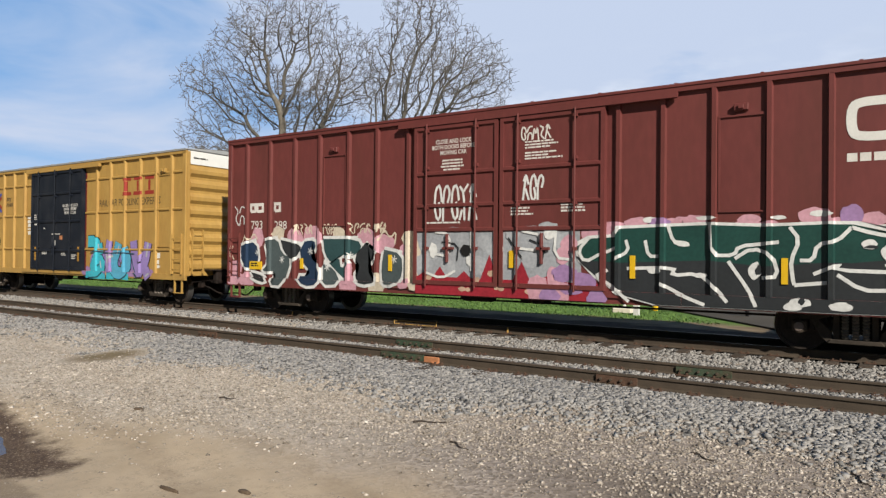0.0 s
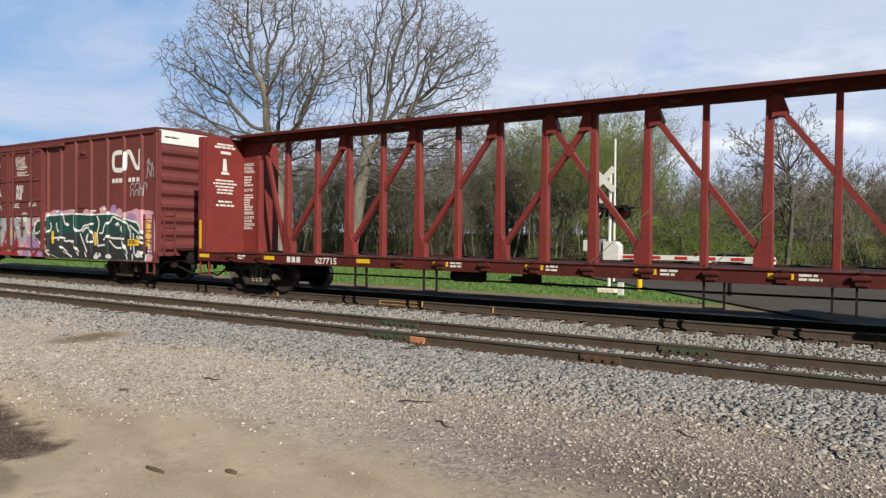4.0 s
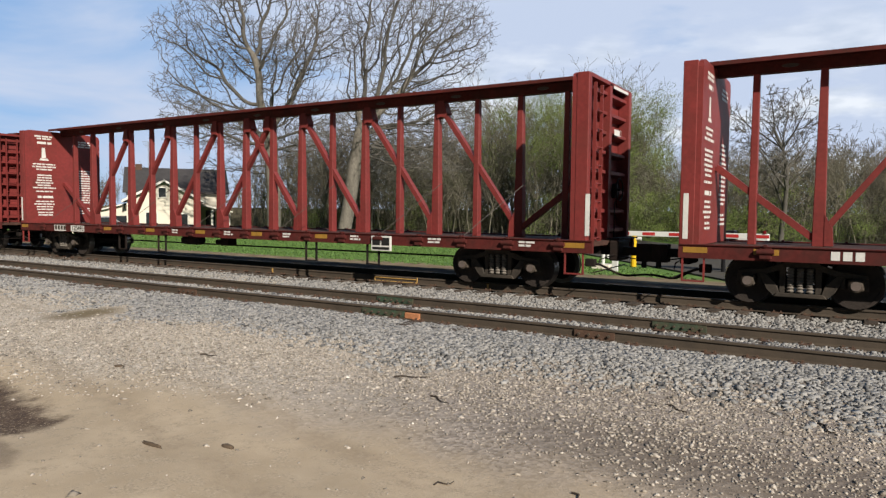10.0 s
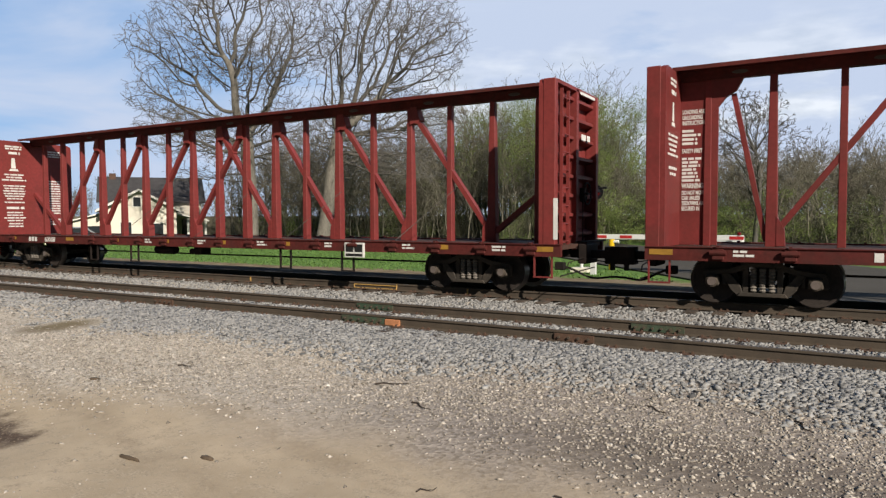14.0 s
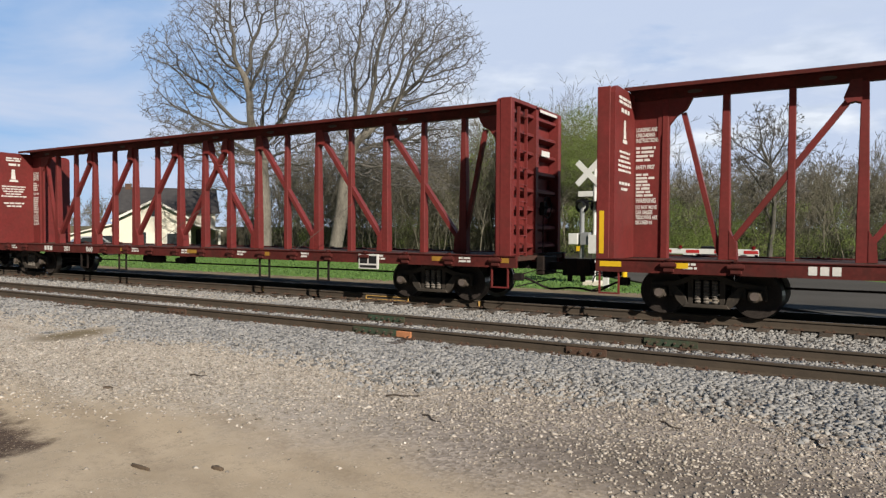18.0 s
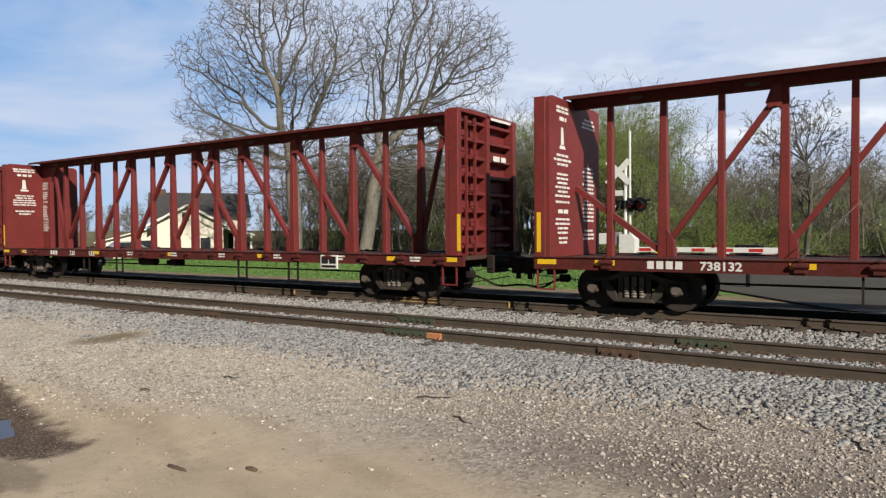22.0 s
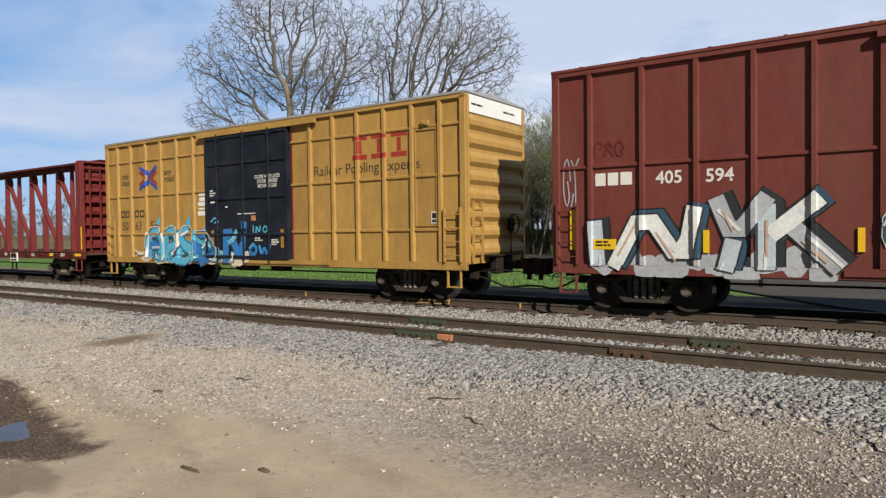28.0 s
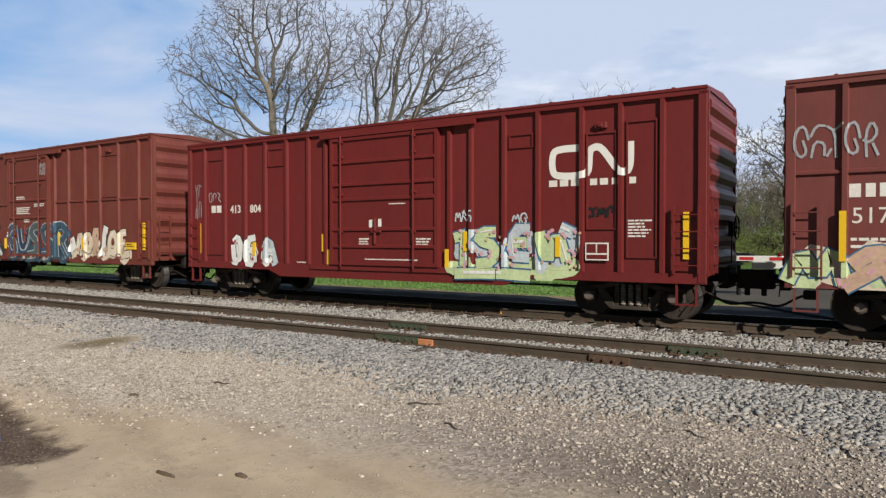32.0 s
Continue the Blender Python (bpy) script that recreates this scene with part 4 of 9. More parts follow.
def truck_meshes():
    bm = bmesh.new()
    box(bm, -0.2, 0.2, -1.0, 1.0, 0.42, 0.72, 0.03)
    _truck["bolster"] = bm_mesh("bolster", bm, M_under)
    bm = bmesh.new()
    box(bm, -0.05, 0.05, -0.86, 0.86, 0.22, 0.34, 0.012)
    box(bm, -0.09, 0.09, -0.12, 0.12, 0.16, 0.46, 0.012)
    _truck["brake_beam"] = bm_mesh("brake_beam", bm, M_under)
    bm = bmesh.new()
    for sx in (-1, 1):
        # top member dips from the spring arch to the pedestal, the lower one runs down to the spring seat
        prism(bm, [(sx * 1.10, 0.56), (sx * 1.10, 0.66), (sx * 0.62, 0.71), (sx * 0.30, 0.82), (sx * 0.30, 0.70), (sx * 0.58, 0.60)], "y", -0.075, 0.075)
        prism(bm, [(sx * 0.74, 0.62), (sx * 0.60, 0.62), (sx * 0.40, 0.40), (sx * 0.34, 0.20), (sx * 0.46, 0.18), (sx * 0.58, 0.30)], "y", -0.09, 0.09)
        prism(bm, [(sx * 0.25, 0.20), (sx * 0.36, 0.20), (sx * 0.36, 0.80), (sx * 0.25, 0.80)], "y", -0.065, 0.065)
        prism(bm, [(sx * 1.03, 0.36), (sx * 1.12, 0.36), (sx * 1.11, 0.60), (sx * 1.02, 0.60)], "y", -0.065, 0.065)
        prism(bm, [(sx * 0.66, 0.38), (sx * 0.74, 0.38), (sx * 0.75, 0.62), (sx * 0.66, 0.62)], "y", -0.065, 0.065)
    prism(bm, [(-0.34, 0.74), (0.34, 0.74), (0.34, 0.84), (-0.34, 0.84)], "y", -0.08, 0.08)
    prism(bm, [(-0.46, 0.17), (0.46, 0.17), (0.40, 0.25), (-0.40, 0.25)], "y", -0.13, 0.11)
    bmesh.ops.bevel(bm, geom=bm.edges[:], offset=0.012, segments=1, affect="EDGES")
    _truck["side_frame"] = bm_mesh("side_frame", bm, M_truck)
    bm = bmesh.new()
    prof = []
    for i in range(17):
        prof.append((0.068 + (0.0 if i % 2 else -0.024), i * 0.029))
    lathe(bm, prof, seg=12)
    bmesh.ops.rotate(bm, verts=bm.verts[:], cent=(0, 0, 0), matrix=Matrix.Rotation(radians(90), 3, "X"))
    _truck["spring"] = bm_mesh("spring", bm, M_spring)
    bm = bmesh.new()
    lathe(bm, [(0.02, -0.85), (0.46, -0.85), (0.46, -0.845), (0.505, -0.68), (0.505, -0.66), (0.40, -0.66), (0.16, -0.72), (0.085, -0.60), (0.085, 0.60), (0.16, 0.72), (0.40, 0.66), (0.505, 0.66), (0.505, 0.68), (0.46, 0.845), (0.46, 0.85), (0.02, 0.85)], seg=28)
    for v in bm.verts:
        v.co.x, v.co.z = v.co.x * 0.985, v.co.z * 0.985
    for sy in (-0.852, 0.852):              # rim step, hub and casting holes give the wheel its face
        for k in range(6):
            a = k * math.pi / 3
            rod(bm, (0.27 * math.cos(a), sy, 0.27 * math.sin(a)), (0.27 * math.cos(a), sy * 1.012, 0.27 * math.sin(a)), 0.035, 8)
        lathe_at(bm, [(0.46, sy), (0.46, sy * 1.03), (0.40, sy * 1.03), (0.40, sy)], 28)
        lathe_at(bm, [(0.15, sy), (0.13, sy * 1.09), (0.02, sy * 1.09)], 16)
    me = bm_mesh("wheelset", bm, M_wheel)
    me.materials.append(M_tread)
    for f in me.polygons:
        r = math.hypot(f.center.x, f.center.z)
        if r > 0.43 and 0.62 < abs(f.center.y) < 0.846:
            f.material_index = 1
    _truck["wheelset"] = me
    bm = bmesh.new()
    box(bm, -0.13, 0.13, -0.1, 0.1, -0.10, 0.12, 0.03)
    lathe_at(bm, [(0.12, -0.1), (0.12, -0.15), (0.09, -0.165), (0.02, -0.165)], 14)
    _truck["bearing"] = bm_mesh("bearing", bm, M_truck)
    bm = bmesh.new()
    lathe_at(bm, [(0.085, 0), (0.085, -0.012), (0.02, -0.012)], 12)
    _truck["bearing_cap"] = bm_mesh("bearing_cap", bm, M_axlecap)


def lathe_at(bm, prof, seg):
    lathe(bm, prof, seg=seg)


def bm_mesh(name, bm, material):
    me = bpy.data.meshes.new(name)
    bm.normal_update()
    bm.to_mesh(me)
    bm.free()
    me.materials.append(material)
    return me


def child(name, me, parent, loc, label=""):
    o = new(name, me)
    o.parent, o.location = parent, loc
    if label:
        o["label"] = label
    return o


def truck(car, xc, x0, length, cap=None):
    t = child("truck", _truck["bolster"], car, (xc, 0, 0), "three-piece freight truck")
    for sy in (-1, 1):
        o = child("side_frame", _truck["side_frame"], t, (0, sy * 1.0, 0))
        if sy > 0:
            o.rotation_euler = (0, 0, math.pi)
        for sx in (-0.165, 0.0, 0.165):
            child("spring", _truck["spring"], t, (sx, sy * 1.055, 0.262))
        for sx in (-0.91, 0.91):
            b = child("bearing", _truck["bearing"], t, (sx, sy * 1.06, WHEEL_R))
            if sy > 0:
                b.rotation_euler = (0, 0, math.pi)
            c = child("bearing_cap", _truck["bearing_cap"], t, (sx, sy * 1.226, WHEEL_R))
            if sy > 0:
                c.rotation_euler = (0, 0, math.pi)
            if cap:
                c.data = cap
    for sx in (-0.28, 0.28):
        child("brake_beam", _truck["brake_beam"], t, (sx, 0, 0))
    for sx in (-0.91, 0.91):
        w = child("wheelset", _truck["wheelset"], t, (sx, 0, WHEEL_R))
        WHEELSETS.append((w, sx, x0, length))
    return t


GAPS = [(-19.56, -17.43), (1.90, 4.0), (27.58, 29.27), (52.65, 54.44), (77.66, 79.46), (102.68, 104.54), (127.99, 129.89), (153.34, 155.08), (171.16, 173.47), (189.65, 191.58), (207.58, 208.96)]


def reach(x):
    """Half the gap between this car's end at x and the next car."""
    return min([(abs(x - e), (b - a) / 2) for a, b in GAPS for e in (a, b)] + [(0.6, 0.85)])[1]


def couplers(car, length):
    for end, sx in ((0.0, -1), (length, 1)):
        m = end + sx * reach(car.location.x + end)
        k = m - sx * 0.34
        bm = bmesh.new()
        box(bm, min(end - sx * 0.3, k), max(end - sx * 0.3, k), -0.09, 0.09, 0.78, 0.97, 0.02)
        prism(bm, [(k, -0.17), (k + sx * 0.14, -0.22), (k + sx * 0.37, -0.14), (k + sx * 0.37, -0.01), (k + sx * 0.20, 0.03), (k + sx * 0.24, 0.17), (k, 0.17)], "z", 0.66, 1.06)
        c = part("coupler", bm, M_under, car, "knuckle coupler")
        bm = bmesh.new()
        box(bm, k + sx * 0.18 - 0.05, k + sx * 0.18 + 0.05, -0.2, -0.1, 0.52, 0.68, 0.012)
        part("lock_lift", bm, M_under, c)
        bm = bmesh.new()
        box(bm, min(end, end + sx * 0.22), max(end, end + sx * 0.22), -0.42, 0.42, 0.66, 1.12, 0.03)
        part("striker", bm, M_under, car, "heavy cast striker round the coupler shank")
        bm = bmesh.new()
        lev = [(end + sx * 0.10, -1.42, 0.62), (end + sx * 0.10, -1.30, 0.74), (end + sx * 0.12, -0.45, 0.80), (k + sx * 0.1, -0.2, 0.70)]
        hose(bm, lev, 0.014, 5)
        part("uncoupling_lever", bm, M_under, car)
        bm = bmesh.new()
        a, z0 = end - sx * 0.35, 0.60
        pts = []
        for i in range(15):
            f = i / 14
            pts.append((a + (m - a) * f, -0.62 + 0.4 * f, z0 - 0.26 * math.sin(math.pi * 0.62 * f) ** 1.2 + 0.03 * math.sin(9 * f)))
        hose(bm, pts, 0.026, 7)
        part("air_hose", bm, M_under, car, "black rubber air hose")
        bm = bmesh.new()
        box(bm, a - 0.12, a + 0.12, -0.68, -0.54, 0.52, 0.70, 0.02)
        part("angle_cock", bm, M_under, car)


def ladder(car, x, z0, z1, w, y, rungs, material):
    bm = bmesh.new()
    for e in (x, x + w):
        box(bm, e - 0.018, e + 0.018, y - 0.02, y + 0.05, z0, z1)
    lad = part("ladder", bm, material, car)
    for i in range(rungs):
        z = z0 + (i + 0.5) * (z1 - z0) / rungs
        bm = bmesh.new()
        rod(bm, (x, y - 0.01, z), (x + w, y - 0.01, z), 0.014, 6)
        part("rung", bm, material, lad)


def end_ladder(car, xf, sx, y0, w, z0, z1, rungs, material):
    """Ladder on a car's end face at x = xf, facing sx."""
    bm = bmesh.new()
    for e in (y0, y0 + w):
        box(bm, min(xf, xf + sx * 0.07), max(xf, xf + sx * 0.07), e - 0.018, e + 0.018, z0, z1)
    lad = part("end_ladder", bm, material, car)
    for i in range(rungs):
        z = z0 + (i + 0.5) * (z1 - z0) / rungs
        bm = bmesh.new()
        rod(bm, (xf + sx * 0.06, y0, z), (xf + sx * 0.06, y0 + w, z), 0.014, 6)
        part("rung", bm, material, lad)


def hand_brake(car, xf, sx, y, z, material):
    bm = bmesh.new()
    ring = []
    for a in range(18):
        t = a * math.pi / 9
        ring.append([bm.verts.new((xf + sx * 0.16 + 0.018 * math.sin(k * 1.2566), y + (0.26 + 0.018 * math.cos(k * 1.2566)) * math.cos(t), z + (0.26 + 0.018 * math.cos(k * 1.2566)) * math.sin(t))) for k in range(5)])
    for a in range(18):
        for k in range(5):
            bm.faces.new((ring[a][k], ring[a][(k + 1) % 5], ring[(a + 1) % 18][(k + 1) % 5], ring[(a + 1) % 18][k]))
    bmesh.ops.recalc_face_normals(bm, faces=bm.faces[:])
    for k in range(3):
        t = k * 2 * math.pi / 3
        rod(bm, (xf + sx * 0.16, y + 0.26 * math.cos(t), z + 0.26 * math.sin(t)), (xf + sx * 0.16, y, z), 0.012, 5)
    rod(bm, (xf, y, z), (xf + sx * 0.18, y, z), 0.03, 8)
    w = part("brake_wheel", bm, material, car, "hand-brake wheel")
    bm = bmesh.new()
    box(bm, min(xf, xf + sx * 0.1), max(xf, xf + sx * 0.1), y - 0.12, y + 0.12, z - 0.2, z + 0.14, 0.02)
    rod(bm, (xf + sx * 0.05, y, z - 0.2), (xf + sx * 0.05, y, 1.0), 0.014, 5)
    part("brake_housing", bm, M_under, car)


def underframe(car, length, z0, z1, tank_x, steps=()):
    bm = bmesh.new()
    box(bm, 0.25, length - 0.25, -0.3, 0.3, z0, z1)
    part("center_sill", bm, M_under, car)
    for x in np.arange(3.2, length - 3.0, 2.5):
        bm = bmesh.new()
        prism(bm, [(-1.4, z1), (1.4, z1), (1.4, z1 - 0.08), (0.35, z0 + 0.02), (-0.35, z0 + 0.02), (-1.4, z1 - 0.08)], "x", x - 0.06, x + 0.06)
        part("crossbearer", bm, M_under, car)
    bm = bmesh.new()
    lathe_at(bm, [(0.04, -0.5), (0.13, -0.46), (0.15, -0.38), (0.15, 0.38), (0.13, 0.46), (0.04, 0.5)], 16)
    bmesh.ops.rotate(bm, verts=bm.verts[:], cent=(0, 0, 0), matrix=Matrix.Rotation(radians(90), 3, "Z"))
    part("air_reservoir", bm, M_under, car, "black air-brake reservoir", loc=(tank_x, -0.75, 0.72))
    bm = bmesh.new()
    box(bm, tank_x + 1.6, tank_x + 1.95, -1.0, -0.6, 0.60, 0.86, 0.03)
    rod(bm, (tank_x + 1.25, -0.8, 0.70), (tank_x + 1.6, -0.8, 0.70), 0.08, 10)
    part("brake_valve", bm, M_under, car)
    bm = bmesh.new()
    rod(bm, (1.2, -0.55, 0.60), (length - 1.2, -0.55, 0.60), 0.025, 6)
    part("brake_pipe", bm, M_under, car)
    for x in steps:
        bm = bmesh.new()
        for e in (x, x + 0.38):
            box(bm, e - 0.02, e + 0.02, -1.48, -1.43, 0.36, z1)
        box(bm, x - 0.02, x + 0.40, -1.49, -1.42, 0.34, 0.37)
        part("step", bm, M_under, car)


def start_car(name, x0, label, category, group):
    car = empty(name, x0, FAR_Y, 0)
    tagged(car, label, category, group)
    CARS.append((car, x0))
    return car


def reflectors(car, spots, y, material, w=0.09):
    for x, z0, z1, *ww in spots:
        k = (ww[0] if ww else w) / 2
        bm = bmesh.new()
        box(bm, x - k, x + k, y - 0.004, y, z0, z1)
        part("reflector", bm, material, car, "yellow reflective strip")


# -- boxcars --
def boxcar(x0, length, top, paint, posts, doors, label, rails=(), white_end=False, door_paint=None, sill=0.80, drop=None, group="boxcars", truck_in=(2.1, 2.1), rib_w=0.13, end_ribs=8, eave=0.0):
    car = start_car("boxcar", x0, label, "boxcar", group)
    bm = bmesh.new()
    box(bm, 0.03, length - 0.03, SIDE, -SIDE, 0.95, top - 0.02)
    part("body", bm, paint, car)
    bm = bmesh.new()
    prism(bm, [(RIBF - 0.02, top - 0.06), (RIBF - 0.02, top), (0, top + 0.11), (-RIBF + 0.02, top), (-RIBF + 0.02, top - 0.06)], "x", 0, length)
    part("roof", bm, paint if not eave else M_roof, car)
    for i in range(12):
        xr = (i + 0.5) * length / 12
        bm = bmesh.new()
        prism(bm, [(-1.5, top), (-1.5, top + 0.035), (0, top + 0.145), (1.5, top + 0.035), (1.5, top)], "x", xr - 0.03, xr + 0.03)
        part("roof_rib", bm, M_roof if eave else paint, car)
    bm = bmesh.new()
    box(bm, 0, length, RIBF, SIDE + 0.01, top - 0.16, top - 0.03)
    box(bm, 0, length, -SIDE - 0.01, -RIBF, top - 0.16, top - 0.03)
    part("top_chord", bm, paint, car)
    bm = bmesh.new()
    d0, d1, dz = drop if drop else (2.9, length - 2.9, sill)
    for s in (-1, 1):
        out = [(0, 1.0), (0, sill), (d0 - 0.5, sill), (d0, dz), (d1, dz), (d1 + 0.5, sill), (length, sill), (length, 1.0)]
        prism(bm, out, "y", min(s * 1.45, s * 1.54), max(s * 1.45, s * 1.54))
    part("side_sill", bm, paint, car)
    # side posts: hat sections, one mesh for all
    bm = bmesh.new()
    h = rib_w / 2
    prism(bm, [(-h, SIDE), (-h * 0.62, RIBF), (h * 0.62, RIBF), (h, SIDE)], "z", 0.99, top - 0.15)
    pm = bm_mesh("side_post", bm, paint)
    for x in posts:
        child("side_post", pm, car, (x, 0, 0))
        o = child("side_post", pm, car, (x, 0, 0))
        o.rotation_euler = (0, 0, math.pi)
    bm = bmesh.new()
    box(bm, -0.085, 0.085, RIBF, SIDE, 0.82, top - 0.1, 0.01)
    cm = bm_mesh("corner_post", bm, paint)
    for x in (0.085, length - 0.085):
        child("corner_post", cm, car, (x, 0, 0))
        o = child("corner_post", cm, car, (x, 0, 0))
        o.rotation_euler = (0, 0, math.pi)
    for xa, xb, z in rails:
        bm = bmesh.new()
        prism(bm, [(SIDE, z - 0.05), (SIDE - 0.045, z - 0.025), (SIDE - 0.045, z + 0.025), (SIDE, z + 0.05)], "x", xa, xb)
        part("side_rail", bm, paint, car)
    # ends with pressed ribs
    for xf, sx in ((0.03, -1), (length - 0.03, 1)):
        ztop = top - (0.52 if white_end else 0.12)
        step = (ztop - 1.05) / end_ribs
        for i in range(end_ribs):
            z = 1.05 + i * step
            bm = bmesh.new()
            prism(bm, [(xf, z + 0.05), (xf + sx * 0.085, z + step * 0.36), (xf + sx * 0.085, z + step * 0.62), (xf, z + step * 0.93)], "y", -1.38, 1.38)
            part("end_rib", bm, paint, car)
        for s in (-1, 1):
            bm = bmesh.new()
            box(bm, min(xf - sx * 0.05, xf + sx * 0.05), max(xf - sx * 0.05, xf + sx * 0.05), min(s * 1.38, s * 1.49), max(s * 1.38, s * 1.49), 0.95, top - 0.08)
            part("end_post", bm, paint, car)
        if white_end:
            bm = bmesh.new()
            box(bm, min(xf, xf + sx * 0.03), max(xf, xf + sx * 0.03), -1.46, 1.46, top - 0.5, top - 0.03)
            wp = part("white_end_panel", bm, M_white, car, "white excess-height panel on the end")
            if sx > 0:
                r2 = random.Random(5)
                bars("lettering", text_block(-1.25, -0.6, top - 0.26, 1, 0.05, 0.03, r2) + text_block(0.35, 1.05, top - 0.26, 1, 0.05, 0.03, r2), M_shade_black, car, xf + 0.034, "x")
    # doors
    for dx0, dx1, bands, rods in doors:
        dp = door_paint or paint
        bm = bmesh.new()
        box(bm, dx0, dx1, RIBF - 0.03, SIDE + 0.0, 1.0, top - 0.3)
        d = part("door", bm, dp, car, "sliding plug door")
        bm = bmesh.new()
        for xa, xb, za, zb in ((dx0, dx0 + 0.09, 1.0, top - 0.3), (dx1 - 0.09, dx1, 1.0, top - 0.3), (dx0 + 0.09, dx1 - 0.09, top - 0.39, top - 0.3), (dx0 + 0.09, dx1 - 0.09, 1.0, 1.1)):
            box(bm, xa, xb, RIBF - 0.075, RIBF - 0.03, za, zb)
        part("door_frame", bm, dp, d)
        for z in bands:
            bm = bmesh.new()
            prism(bm, [(RIBF - 0.03, z - 0.06), (RIBF - 0.075, z - 0.03), (RIBF - 0.075, z + 0.03), (RIBF - 0.03, z + 0.06)], "x", dx0 + 0.09, dx1 - 0.09)
            part("door_band", bm, dp, d)
        for f in rods:
            xr = dx0 + f * (dx1 - dx0)
            bm = bmesh.new()
            rod(bm, (xr, RIBF - 0.12, 0.95), (xr, RIBF - 0.12, top - 0.25), 0.024, 8)
            for z in (1.05, 1.9, 2.9, 3.9, top - 0.42):
                box(bm, xr - 0.045, xr + 0.045, RIBF - 0.13, RIBF - 0.03, z - 0.035, z + 0.035)
            part("lock_rod", bm, dp, d)
        bm = bmesh.new()
        mid = (dx0 + dx1) / 2
        box(bm, mid - 0.22, mid - 0.16, RIBF - 0.11, RIBF - 0.03, 1.55, 2.25, 0.01)
        box(bm, mid - 0.32, mid + 0.02, RIBF - 0.11, RIBF - 0.06, 1.86, 1.93, 0.01)
        part("door_handle", bm, dp, d)
    if doors:
        a, b = doors[0][0], doors[-1][1]
        bm = bmesh.new()
        box(bm, max(0.3, a - 0.8), min(length - 0.3, b + 1.6), RIBF - 0.032, RIBF, 0.86, 0.97)
        part("door_track", bm, paint, car)
        bm = bmesh.new()
        box(bm, max(0.3, a - (b - a) * 0.1), min(length - 0.3, b + (b - a) * 0.3), RIBF - 0.10, RIBF + 0.01, top - 0.29, top - 0.17)
        part("door_track", bm, paint, car)
    # ladders and irons
    for xl in (0.12, length - 0.62):
        ladder(car, xl, 1.0, 2.35, 0.48, RIBF - 0.04, 4, paint)
        for s in (0.0,):
            bm = bmesh.new()
            for e in (xl + 0.04, xl + 0.42):
                box(bm, e - 0.018, e + 0.018, -1.52, -1.46, 0.38, 0.9)
            box(bm, xl + 0.02, xl + 0.44, -1.54, -1.44, 0.36, 0.39)
            part("stirrup_step", bm, paint, car)
    end_ladder(car, length + 0.02, 1, -1.3, 0.42, 1.0, 2.5, 4, paint)
    end_ladder(car, 0.01, -1, 0.9, 0.42, 1.0, 2.5, 4, paint)
    hand_brake(car, length + 0.04, 1, 0.55, 1.95, M_under)
    bm = bmesh.new()
    box(bm, length, length + 0.28, -0.75, 0.95, 1.12, 1.16)
    part("end_platform", bm, M_under, car, "dark grated end platform")
    underframe(car, length, 0.70, 0.98, length * 0.5 - 1.0)
    couplers(car, length)
    truck(car, truck_in[0], x0, length)
    truck(car, length - truck_in[1], x0, length)
    hw = rib_w / 2

    track = (max(0.3, doors[0][0] - 0.8), min(length - 0.3, doors[-1][1] + 1.6)) if doors else (0, 0)

    def depth(x, at=None, low=False):
        """The side's y at x: panel, post, the post's slanted flank (at), the sill below (low)."""
        if low:
            return RIBF - 0.036 if track[0] < x < track[1] else -1.543
        for a, b, *_ in doors:
            if a < x < b:
                return RIBF - 0.03
        for p in posts:
            d = abs(x - p)
            if d < hw * 0.62:
                return RIBF
            if d < hw:
                f = (hw - abs((x if at is None else at) - p)) / (hw * 0.38)
                return SIDE + (RIBF - SIDE) * min(max(f, 0), 1)
        return SIDE if 0.17 < x < length - 0.17 else RIBF

    cuts = sorted([p + s * hw * k for p in posts for s in (-1, 1) for k in (0.62, 1.0)] + [v for d in doors for v in d[:2]] + [0.17, length - 0.17, *track])
    car_info = dict(car=car, depth=depth, cuts=cuts, length=length, paint=paint)
    return car_info


